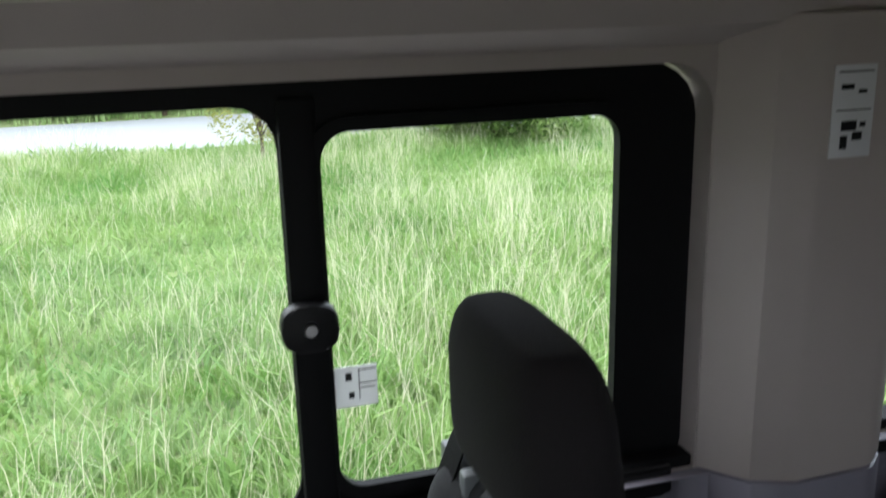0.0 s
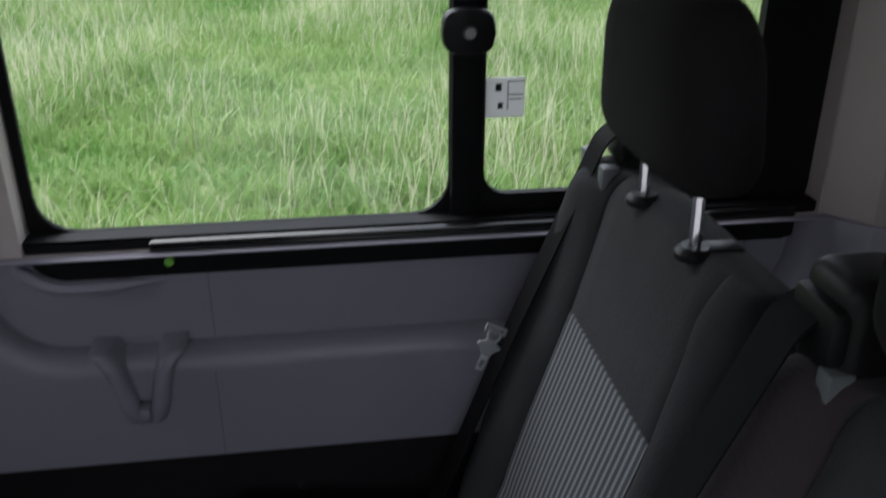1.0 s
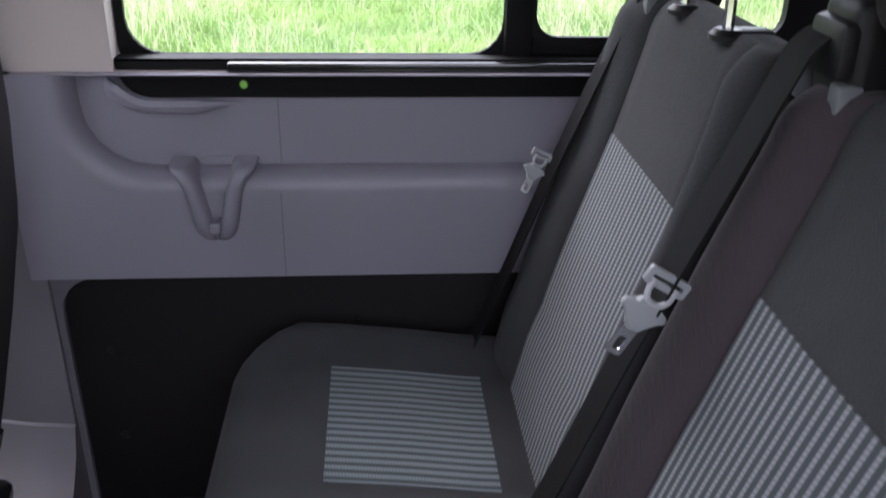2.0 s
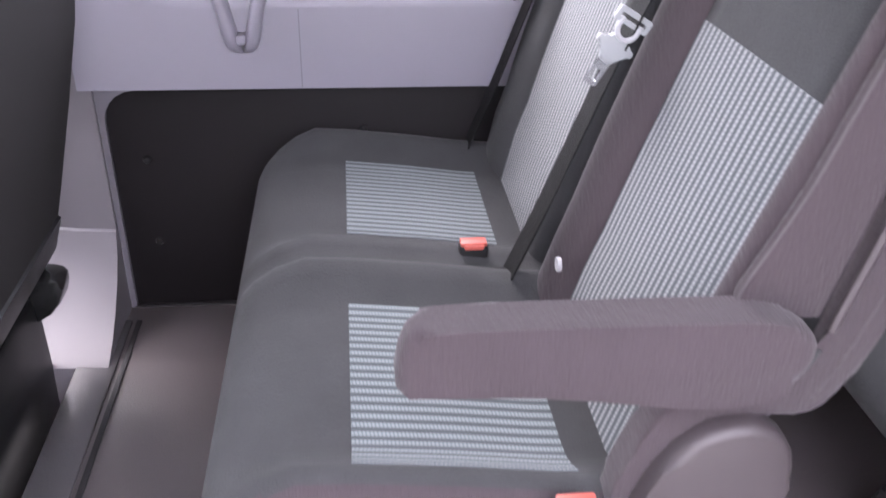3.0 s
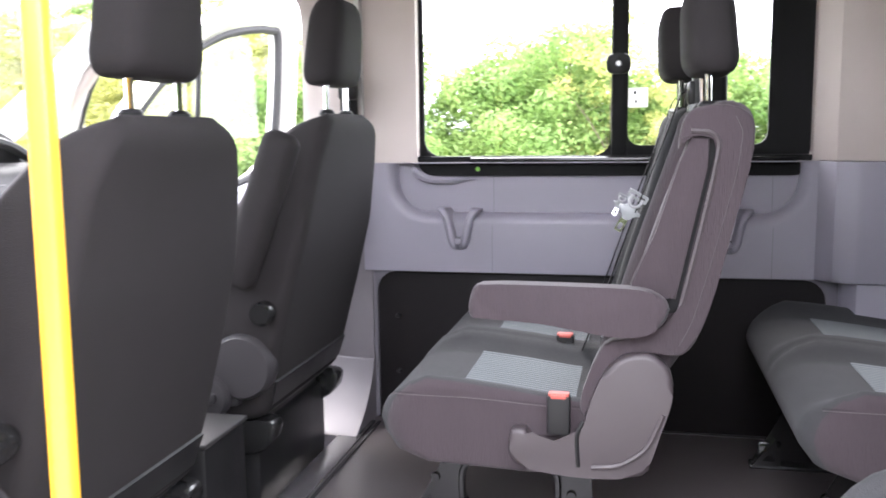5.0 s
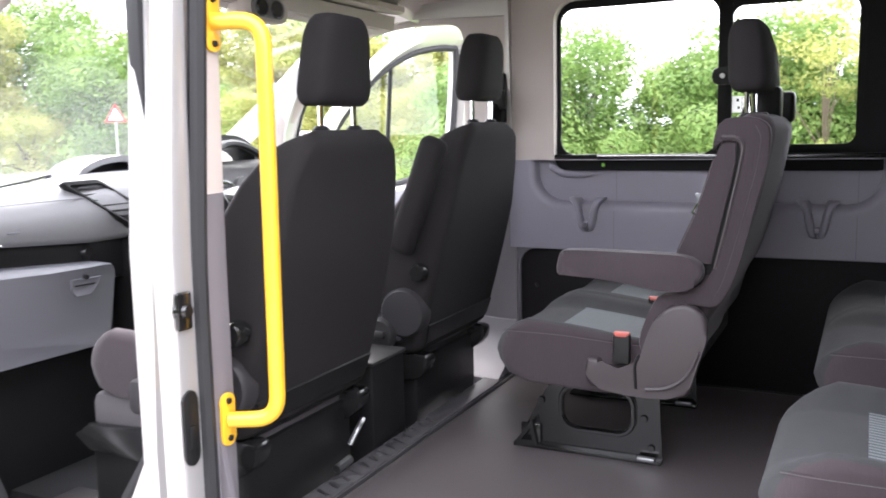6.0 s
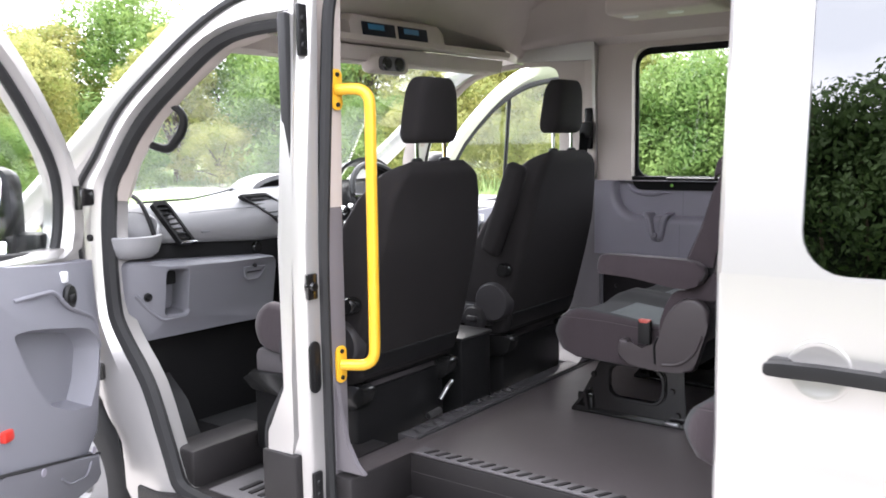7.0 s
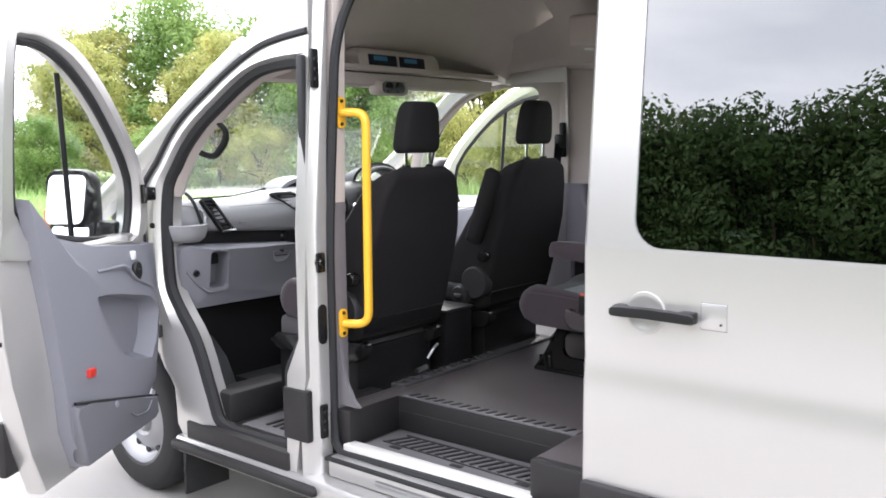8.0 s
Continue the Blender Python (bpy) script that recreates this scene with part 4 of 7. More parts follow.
def step_well():
    w = thing("step", "dark moulded plastic entrance step with ribbed tread", "step")
    add_part(w, "well_floor", box(0.06, 0.90, 0.14, 0.41, 0.49, 0.522, r=0.004), STEPPLASTIC)
    add_part(w, "well_end", box(0.0, 0.075, 0.12, 0.41, 0.50, 0.66, r=0.012), STEPPLASTIC)
    add_part(w, "well_end", box(0.885, 1.3, 0.12, 0.41, 0.50, 0.66, r=0.012), STEPPLASTIC)
    add_part(w, "riser", box(0.06, 0.90, 0.395, 0.44, 0.50, 0.655, r=0.004), STEPPLASTIC)
    bm = BM()
    prism(bm, rrect(0.10, 0.86, 0.16, 0.38, 0.02), "z", 0.522, 0.527, 0.002)
    add_part(w, "tread", bm, STEPGREY, "grey tread mat")
    for k in range(17):
        x = 0.15 + k * 0.04
        bm = BM()
        prism(bm, [(x, 0.24), (x + 0.012, 0.24), (x + 0.052, 0.33), (x + 0.040, 0.33)], "z", 0.527, 0.5315)
        add_part(w, "rib", bm, STEPPLASTIC)
    bm = BM()
    for a, b in (((0.14, 0.235), (0.84, 0.22)), ((0.17, 0.338), (0.86, 0.338))):
        tube(bm, [(*a, 0.528), (*b, 0.528)], 0.004, 6)
    for x, y in ((0.2, 0.2), (0.5, 0.19), (0.78, 0.19)):
        rbox(bm, x, x + 0.05, y, y + 0.02, 0.527, 0.531, r=0.001)
    add_part(w, "tread_pattern", bm, STEPPLASTIC)
    add_part(w, "nosing", box(0.08, 0.89, 0.397, 0.455, 0.655, 0.664, r=0.003), STEPGREY, "grey nosing strip")
    for k in range(18):
        x = 0.12 + k * 0.042
        bm = BM()
        prism(bm, [(x, 0.405), (x + 0.014, 0.405), (x + 0.032, 0.445), (x + 0.018, 0.445)], "z", 0.664, 0.667)
        add_part(w, "nosing_rib", bm, STEPPLASTIC)
    return w


step_well()


def cab_step():
    w = thing("cab_step", "dark plastic cab entry step", "step")
    add_part(w, "well_floor", box(-0.62, -0.10, 0.06, 0.40, 0.46, 0.49, r=0.004), STEPPLASTIC)
    add_part(w, "riser", box(-0.62, -0.10, 0.38, 0.43, 0.46, 0.60, r=0.01), STEPPLASTIC)
    add_part(w, "well_end", box(-0.75, -0.6, 0.08, 0.43, 0.46, 0.62, r=0.02), STEPPLASTIC)
    add_part(w, "well_end", box(-0.14, -0.04, 0.08, 0.43, 0.46, 0.66, r=0.01), STEPPLASTIC)
    add_part(w, "tread", box(-0.55, -0.17, 0.10, 0.34, 0.49, 0.496, r=0.002), STEPGREY)
    for k in range(6):
        add_part(w, "rib", box(-0.46 + k * 0.045, -0.44 + k * 0.045, 0.15, 0.24, 0.496, 0.501, r=0.001), STEPPLASTIC)


cab_step()
# roof and outer skin, near and far
bm = BM()
roofp = [(yskin(2.06) , 2.06), (0.10, 2.25), (0.16, 2.42), (0.28, 2.50), (0.6, 2.53), (1.0, 2.54)]
roofp = roofp + [(2 - y, z) for y, z in roofp[-2::-1]]
loop = roofp + [(y, z - 0.02) if 0.3 < y < 1.7 else (y + (0.03 if y < 1 else -0.03), z - 0.01) for y, z in roofp[::-1]]
for q in (1, -1):
    prism(bm, [(-0.026, 2.062), (-0.25, 2.038), (-0.42, 1.98), (-0.38, 2.07), (-0.2, 2.22), (-0.026, 2.34)], "y", 1 - q * 0.94, 1 - q * 0.86, 0.004)
loft(bm, [nose(y) + nose(y, 0.02)[::-1] for y in [0.075] + ACROSS + [1.925]])
loop2 = [p for p in loop if p[1] > 2.29]
loft(bm, [[(x, y, z) for y, z in loop] for x in (1.34, 3.75)])
loft(bm, [[(x, y, z) for y, z in loop2] for x in (-0.02, 1.34)])
add_part(van, "roof", bm, PAINT, "silver roof")
add_part(van, "far_skin", box(-0.03, 3.75, 1.94, 2.0, 0.4, 1.40, r=0.02), PAINT)
bm = ring(BM(), rrect(1.34, 3.75, 0.40, 2.1, 0.01), rrect(1.48, 2.5, 1.42, 2.0, 0.06), "y", 0.0, 0.10)
add_part(van, "rear_side", bm, PAINT)
add_part(van, "rear_side_trim", ring(BM(), rrect(1.34, 3.7, 0.6, 2.06, 0.01), rrect(1.48, 2.5, 1.42, 2.0, 0.06), "y", 0.102, 0.14), GREYTRIM)


def wheel(name, x, y, flip):
    w = under(new("wheel"), van)
    w.location = (x, y, 0.40)
    s = -1 if not flip else 1
    bm = lathe(BM(), [(0.215, 0.0), (0.225, -0.01), (0.30, -0.012), (0.325, 0.0), (0.342, 0.02), (0.35, 0.05), (0.35, 0.07), (0.343, 0.073), (0.343, 0.08), (0.35, 0.083), (0.35, 0.107), (0.343, 0.11), (0.343, 0.117), (0.35, 0.12), (0.35, 0.17), (0.335, 0.21), (0.22, 0.21)], (0, 0, 0), "y", 40, False)
    t = add_part(w, "tyre", bm, RUBBER, "black tyre with worn sidewall")
    bm = lathe(BM(), [(0.222, 0.0), (0.21, -0.006), (0.20, 0.03), (0.17, 0.055), (0.14, 0.035), (0.09, 0.02), (0.07, 0.03), (0.06, 0.0), (0.001, -0.005)], (0, 0, 0), "y", 36, False)
    r = add_part(w, "rim", bm, node_mat("silver_rim", (0.36, 0.36, 0.37), 0.4, metal=0.6, vary=0.08))
    for k in range(12):
        a = 2 * math.pi * k / 12
        add_part(w, "rim_hole", lathe(BM(), [(0.001, -0.001), (0.017, -0.001), (0.017, 0.004)], (0.163 * math.cos(a), 0.045, 0.163 * math.sin(a)), "y", 10), BLACK)
    w.rotation_euler = (0, 0, 0)
    return w


wheel("wheel", -1.26, 0.04, False)
# arch lining and flap
bm = BM()
loft(bm, [[(-1.26 + rr * math.cos(radians(a)), y, 0.40 + rr * math.sin(radians(a))) for rr, y in ((0.44, 0.0), (0.44, 0.3), (0.455, 0.3), (0.455, 0.0))] for a in range(-20, 201, 20)])
add_part(van, "arch_liner", bm, RUBBER)
add_part(van, "mud_flap", box(-0.875, -0.86, 0.02, 0.25, 0.13, 0.40, r=0.004), RUBBER, "black mud flap")
bm = BM()
arch = [(-1.26 + 0.45 * math.cos(radians(a)), 0.40 + 0.45 * math.sin(radians(a))) for a in range(0, 181, 15)]
fend = [(-0.83, 0.40), (-1.0, 0.95), (-1.04, 1.15), (-1.07, 1.3), (-1.35, 1.27), (-1.7, 1.15), (-1.95, 0.9), (-2.0, 0.6), (-1.95, 0.4)] + arch[::-1][1:-1]
prism(bm, fend, "y", 0.0, 0.04, 0.004)
add_part(van, "fender", bm, PAINT, "silver front wing")
bm = BM()
loft(bm, [[(x, y, z) for x, z in ((-1.07, 1.30), (-1.5, 1.24), (-1.85, 1.1), (-2.05, 0.85), (-2.05, 0.5), (-1.95, 0.5), (-1.4, 1.15))] for y in (0.0, 0.2, 1.0, 1.8, 2.0)])
add_part(van, "bonnet", bm, PAINT, "silver bonnet and nose")
# windscreen with its pillars
bm = BM()
loft(bm, [[(-1.58, y, 1.36), (-0.52, y * 0.94 + 0.06, 2.07), (-0.522, y * 0.94 + 0.06, 2.073), (-1.582, y, 1.363)] for y in (0.08, 1.0, 1.92)])
add_part(van, "windscreen", bm, GLASS, "clear windscreen").visible_shadow = False
for s in (0, 1):
    q = lambda y: 2 - y if s else y
    bm = BM()
    path = [(-1.55, 0.07, 1.40), (-1.12, 0.08, 1.70), (-0.82, 0.10, 1.94), (-0.5, 0.13, 2.07)] if s else [(-1.55, 0.07, 1.36), (-1.1, 0.08, 1.62), (-0.75, 0.10, 1.85), (-0.45, 0.13, 2.03)]
    tube(bm, smooth_path([(x, q(y), z) for x, y, z in path], 0.3), 0.042 if s else 0.055, 8, flat=1.3)
    add_part(van, "a_pillar", bm, PAINT, "silver windscreen pillar")


# ---- the open sliding door ----
def sliding_door():
    d = thing("sliding_door", "silver sliding side door with a dark tinted window, slid open", "van door")
    prof = [(0.50, 0.03), (0.60, 0.004), (0.70, -0.003), (0.76, -0.005), (0.80, -0.005), (0.835, -0.004), (0.90, -0.0045), (1.0, -0.0025), (1.04, 0.001), (1.06, 0.003), (1.08, 0.004), (1.105, 0.003), (1.14, 0.0008), (1.20, 0.0), (1.36, 0.0)]
    skin = lambda z: -0.10 + (lerp(prof, z) if z < 1.36 else yskin(z))
    bm = BM()
    zs = [0.50, 0.56, 0.6, 0.66, 0.70, 0.74, 0.77, 0.8, 0.82, 0.84, 0.87, 0.9, 0.94, 0.98, 1.0, 1.02, 1.04, 1.055, 1.07, 1.085, 1.1, 1.12, 1.14, 1.17, 1.2, 1.28, 1.36, 1.38]
    loft(bm, [[(x, skin(z) + o, z) for x, o in ((1.205, 0.085), (1.205, 0.012), (1.212, 0.003), (1.222, 0.0), (2.58, 0.0), (2.60, 0.02), (2.60, 0.085))] for z in zs])
    outer, inner = rrect(1.205, 2.60, 1.38, 2.28, (0.001, 0.001, 0.1, 0.1), 6), rrect(1.352, 2.46, 1.388, 2.12, 0.075, 6)
    at = lambda p, o: (p[0], skin(p[1]) + o, p[1])
    edge = [(p[0] + 0.012 * (p[0] < 1.3) - 0.012 * (p[0] > 2.5), p[1]) for p in outer]
    loft(bm, [[at(p, 0.085) for p in outer], [at(p, 0.012) for p in outer], [at(p, 0.0) for p in edge], [at(p, 0.0) for p in inner], [at(p, 0.05) for p in inner], [at(p, 0.085) for p in inner]], cap=False)
    add_part(d, "panel", bm, PAINT, "silver painted door panel", angle=35)
    bm = BM()
    ins = rrect(1.353, 2.459, 1.389, 2.119, 0.074, 6)
    rows = [[at(p, 0.004) for p in ins], [at(p, 0.008) for p in ins]]
    loft(bm, rows)
    add_part(d, "pane", bm, DARKGLASS, "dark tinted glass")
    bm = BM()
    big = rrect(1.353, 2.459, 1.389, 2.119, 0.074, 6)
    small = rrect(1.385, 2.427, 1.42, 2.09, 0.06, 6)
    loft(bm, [[at(p, 0.0085) for p in big], [at(p, 0.0085) for p in small], [at(p, 0.02) for p in small], [at(p, 0.02) for p in big]], cap=False)
    add_part(d, "pane_border", bm, BLACK, "black printed glass edge")
    # handle with its cup and backing
    bm = BM()
    hx, hz = 0.026, 0.012
    loft(bm, [[(x, -0.135 + dy * k - 0.004 * math.sin((x - 1.28) / 0.225 * math.pi), 1.212 + dz * k + 0.004 * math.sin((x - 1.28) / 0.225 * math.pi)) for dy, dz in ((-0.010, 0.0), (-0.008, 0.012), (0.006, 0.015), (0.016, 0.0), (0.006, -0.015), (-0.008, -0.012))] for x, k in ((1.280, 0.55), (1.287, 0.9), (1.31, 1.0), (1.38, 1.0), (1.46, 1.0), (1.498, 0.9), (1.506, 0.5))])
    rbox(bm, 1.283, 1.32, -0.13, -0.095, 1.197, 1.228, r=0.006)
    rbox(bm, 1.46, 1.502, -0.13, -0.095, 1.197, 1.228, r=0.006)
    bmesh.ops.translate(bm, vec=(hx, 0, hz), verts=bm.verts)
    add_part(d, "handle", bm, BLACK, "black plastic pull handle")
    bm = lathe(BM(), [(0.055, 0.004), (0.053, -0.003), (0.049, -0.004), (0.042, -0.001), (0.02, 0.0005), (0.001, 0.001)], (1.376 + 0.014, -0.102, 1.215 + 0.008), "y", 28)
    add_part(d, "handle_cup", bm, PAINT, "silver handle cup")
    add_part(d, "filler_flap", box(1.537, 1.601, -0.1015, -0.096, 1.199, 1.264, r=0.001), PAINT, "square silver flap")
    add_part(d, "flap_gap", box(1.5358, 1.6022, -0.1003, -0.096, 1.1978, 1.2652, r=0), DASHGREY)
    add_part(d, "flap_lock", lathe(BM(), [(0.001, -0.001), (0.003, 0.0), (0.003, 0.004)], (1.589, -0.108, 1.215), "y", 8), BLACK)
    add_part(d, "moulding", box(1.212, 2.58, -0.128, -0.095, 0.55, 0.745, r=0.012), STEPPLASTIC, "dark grey side moulding")
    add_part(d, "inner_trim", ring(BM(), rrect(1.215, 2.58, 0.52, 2.2, 0.02), rrect(1.40, 2.42, 1.42, 2.06, 0.06), "y", -0.008, 0.0), GREYTRIM)
    return d


sliding_door()


# ---- the cab doors, both swung open ----
def cab_door(flip, label, bar, drop=0.0):
    d = thing("cab_door", label, "van door")
    s = -1 if flip else 1
    glass = [(0.12, 1.285), (0.098, 1.52), (0.315, 1.775), (0.525, 1.935), (0.69, 2.003), (0.82, 2.012), (0.868, 1.97), (0.862, 1.51), (0.82, 1.43), (0.71, 1.355), (0.50, 1.31), (0.28, 1.288)]
    outer = [(0.01, 1.29), (0.04, 1.54), (0.265, 1.81), (0.50, 1.992), (0.69, 2.057), (0.86, 2.066), (0.94, 1.985), (0.95, 1.51), (0.95, 1.40), (0.94, 1.29), (0.60, 1.27), (0.30, 1.27)]
    glass = [(u, z - drop * min(1.0, max(0.0, (z - 1.9) / 0.06))) for u, z in glass]
    glass, outer = round_loop(glass, 3), round_loop(outer, 3)
    T = lambda u, w, z: (u, s * w, z)
    lean = lambda z: yskin(z)
    bm = BM()
    loft(bm, [[T(p[0], 0.09 + lean(p[1]), p[1]) for p in outer], [T(p[0], 0.02 + lean(p[1]), p[1]) for p in outer], [T(p[0], 0.0 + lean(p[1]), p[1]) for p in [(a[0] * 0.98 + 0.01, a[1] * 0.99 + 0.015) for a in outer]],
              [T(p[0], 0.0 + lean(p[1]), p[1]) for p in glass], [T(p[0], 0.05 + lean(p[1]), p[1]) for p in glass], [T((g[0] * 0.6 + o[0] * 0.4), 0.09 + lean(g[1]), (g[1] * 0.6 + o[1] * 0.4)) for g, o in zip(glass, outer)], [T(p[0], 0.09 + lean(p[1]), p[1]) for p in outer]], cap=False)
    body = [(0.0, 1.30), (0.0, 0.9), (0.03, 0.62), (0.10, 0.47), (0.80, 0.43), (0.86, 0.6), (0.93, 0.85), (0.965, 1.0), (0.965, 1.30)]
    prism(bm, body, "y", 0.0 * s, 0.075 * s, 0.012)
    add_part(d, "shell", bm, PAINT, "silver painted door shell", angle=35)
    # inner trim: a thick moulded panel with pocket, ledge and lower bin
    trim = [(0.014, 1.25), (0.016, 0.94), (0.05, 0.66), (0.099, 0.50), (0.64, 0.47), (0.70, 0.62), (0.714, 0.79), (0.77, 1.1), (0.80, 1.25), (0.87, 1.45), (0.855, 1.49), (0.83, 1.47), (0.78, 1.39), (0.714, 1.345), (0.60, 1.31), (0.486, 1.29), (0.25, 1.265)]
    pocket = [(0.06, 0.95), (0.09, 0.84), (0.137, 0.772), (0.25, 0.79), (0.359, 0.838), (0.43, 0.91), (0.48, 1.0), (0.51, 1.06), (0.522, 1.085), (0.515, 1.097), (0.45, 1.095), (0.35, 1.08), (0.25, 1.06), (0.175, 1.046), (0.12, 1.03), (0.08, 1.0), (0.062, 0.97)]
    order = [(0.014, 0.95), (0.016, 0.80), (0.05, 0.66), (0.25, 0.5), (0.50, 0.475), (0.64, 0.47), (0.70, 0.62), (0.714, 0.79), (0.77, 1.1), (0.855, 1.49), (0.78, 1.39), (0.714, 1.345), (0.486, 1.29), (0.25, 1.265), (0.10, 1.252), (0.014, 1.25), (0.014, 1.10)]
    bm = BM()
    deep = [(0.86 * p[0] + 0.14 * 0.29, 0.86 * p[1] + 0.14 * 0.96) for p in pocket]
    loft(bm, [[T(p[0], 0.076, p[1]) for p in order], [T(p[0] * 0.985 + 0.006, 0.125, p[1] * 0.99 + 0.009) for p in order], [T(p[0], 0.15, p[1]) for p in [(0.35 * a[0] + 0.65 * b[0], 0.35 * a[1] + 0.65 * b[1]) for a, b in zip(order, pocket)]],
              [T(p[0], 0.155, p[1]) for p in pocket], [T(0.97 * p[0] + 0.009, 0.135, 0.97 * p[1] + 0.028) for p in pocket], [T(p[0], 0.08, p[1]) for p in deep]])
    add_part(d, "inner_trim", bm, node_mat("door_trim", (0.195, 0.195, 0.222), 0.55, vary=0.06, scale=8, bump=0.3, bump_scale=900), "grey moulded door trim", angle=30)
    bm = BM()
    prism(bm, [(0.10, 0.60), (0.09, 0.52), (0.12, 0.50), (0.63, 0.475), (0.66, 0.50), (0.69, 0.69), (0.69, 0.722), (0.60, 0.712), (0.30, 0.64)], "y", s * 0.10, s * 0.155, 0.014)
    add_part(d, "bin", bm, DASHGREY, "grey lower door bin")
    add_part(d, "bin_grip", tube(BM(), smooth_path([T(0.34, 0.156, 0.60), T(0.30, 0.160, 0.565), T(0.20, 0.160, 0.555), T(0.16, 0.156, 0.59)], 0.02), 0.0045, 8), DASHGREY)
    for u, z in ((0.14, 0.62), (0.43, 0.655)):
        add_part(d, "screw_cap", lathe(BM(), [(0.001, 0.003), (0.012, 0.003), (0.014, 0.0)], (u, s * 0.155, z), "y", 10) if s > 0 else lathe(BM(), [(0.001, -0.003), (0.012, -0.003), (0.014, 0.0)], (u, -0.155, z), "y", 10), GREYTRIM)
    add_part(d, "bin_lip", tube(BM(), [T(0.70, 0.15, 0.735), T(0.5, 0.152, 0.69), T(0.09, 0.145, 0.592)], 0.006, 6), BLACK)
    bm = BM()
    tube(bm, smooth_path([T(0.50, 0.145, 1.19), T(0.30, 0.155, 1.19), T(0.25, 0.157, 1.13), T(0.07, 0.15, 1.06), T(0.04, 0.145, 0.95)], 0.05), 0.007, 8)
    add_part(d, "pull_ledge", bm, node_mat("door_ledge", (0.195, 0.195, 0.222), 0.5, vary=0.06), "grey pull ledge")
    bm = lathe(BM(), [(0.001, 0.002), (0.036, 0.002), (0.042, 0.012), (0.036, 0.02)], (0.217, 0, 1.155), "y", 16)
    bmesh.ops.scale(bm, vec=(0.75, s, 1.0), verts=bm.verts, space=Matrix.Translation((-0.217, 0, -1.155)))
    bmesh.ops.translate(bm, vec=(0, s * 0.142, 0), verts=bm.verts)
    rbox(bm, 0.205, 0.235, min(s * 0.14, s * 0.172), max(s * 0.14, s * 0.172), 1.14, 1.165, r=0.006)
    add_part(d, "door_handle", bm, BLACK, "black inner door handle")
    add_part(d, "lock_button", box(0.205, 0.228, min(s * 0.125, s * 0.147), max(s * 0.125, s * 0.147), 1.20, 1.235, r=0.004), WHITE, "white lock tag")
    add_part(d, "door_lamp", box(0.560, 0.604, min(s * 0.13, s * 0.160), max(s * 0.13, s * 0.160), 0.804, 0.838, r=0.007), RED, "red door marker reflector")
    add_part(d, "pane", prism(BM(), glass, "y", s * 0.03, s * 0.034), GLASS, "clear door glass").visible_shadow = False
    gp = smooth_path([T(p[0], 0.052 + lean(p[1]), p[1]) for p in glass + glass[:1]], 0.04, 3)
    add_part(d, "glass_seal", tube(BM(), gp, 0.017, 8, up=(0, 1, 0)), RUBBER, "black glass seal")
    add_part(d, "divider", tube(BM(), [T(bar + 0.047, 0.06, 1.93), T(bar, 0.05, 1.31)], 0.011, 6), BLACK, "black window divider")
    bm = BM()
    for u, z, r in ((0.955, 1.08, 0.008), (0.955, 1.055, 0.008), (0.94, 1.065, 0.008), (0.95, 0.97, 0.008)):
        lathe(bm, [(0.001, 0.001), (r, 0.001), (r, -0.004)], (0.966, s * (u - 0.915), z), "x", 8)
    rbox(bm, 0.962, 0.968, min(0.02 * s, 0.07 * s), max(0.02 * s, 0.07 * s), 1.005, 1.02, r=0.001)
    add_part(d, "latch", bm, BLACK, "dark latch slot and screw holes")
    add_part(d, "door_moulding", box(0.15, 0.90, min(-0.03 * s, 0.002 * s), max(-0.03 * s, 0.002 * s), 0.52, 0.72, r=0.01), STEPPLASTIC, "dark door moulding")
    return d


near_door = cab_door(False, "silver cab door with grey inner trim, swung wide open", 0.501)
near_door.matrix_basis = pose(-1.09, -0.058, 0, 0, 0, -60)
far_door = cab_door(True, "silver driver door, swung wide open", 0.43, 0.055)
far_door.matrix_basis = pose(-1.09, 2.05, 0, 0, 0, 70)
for dd, s in ((near_door, 1), (far_door, -1)):
    # mirror housing stands out from the front of the door, its glass facing the rear
    bm = BM()
    loft(bm, [[(u, s * (-0.17 + a), 1.415 + b) for a, b in sell(0, 0, ha, hb, 20, 5)] for u, ha, hb in ((0.155, 0.106, 0.150), (0.13, 0.112, 0.156), (0.08, 0.102, 0.145), (0.03, 0.070, 0.10))])
    rbox(bm, 0.06, 0.14, min(-0.10 * s, 0.02 * s), max(-0.10 * s, 0.02 * s), 1.27, 1.35, r=0.02)
    add_part(dd, "mirror_housing", bm, BLACK, "black door mirror housing")
    bm = BM()
    for z0, z1, rr in ((1.345, 1.545, 0.03), (1.275, 1.33, 0.015)):
        loop = rrect(-0.255, -0.085, z0, z1, rr)
        loft(bm, [[(0.157 + e + 0.25 * (z1 - p[1]), s * p[0], p[1]) for p in loop] for e in (0.0, 0.0015)])
    add_part(dd, "mirror_glass", bm, MIRROR, "mirror glass")
    add_part(dd, "indicator", box(0.09, 0.165, min(-0.292 * s, -0.268 * s), max(-0.292 * s, -0.268 * s), 1.30, 1.40, r=0.008), node_mat("amber", (0.7, 0.18, 0.02), 0.3), "amber indicator")


# ---- seats ----
def bulge(y, c, w):
    """Height of the side bolsters over a seat's middle."""
    q = abs(y - c) / (w / 2)
    return 0.034 * min(1.0, max(0.0, (q - 0.55) / 0.3)) ** 1.5 - 0.004 * max(0.0, q - 0.9) / 0.1


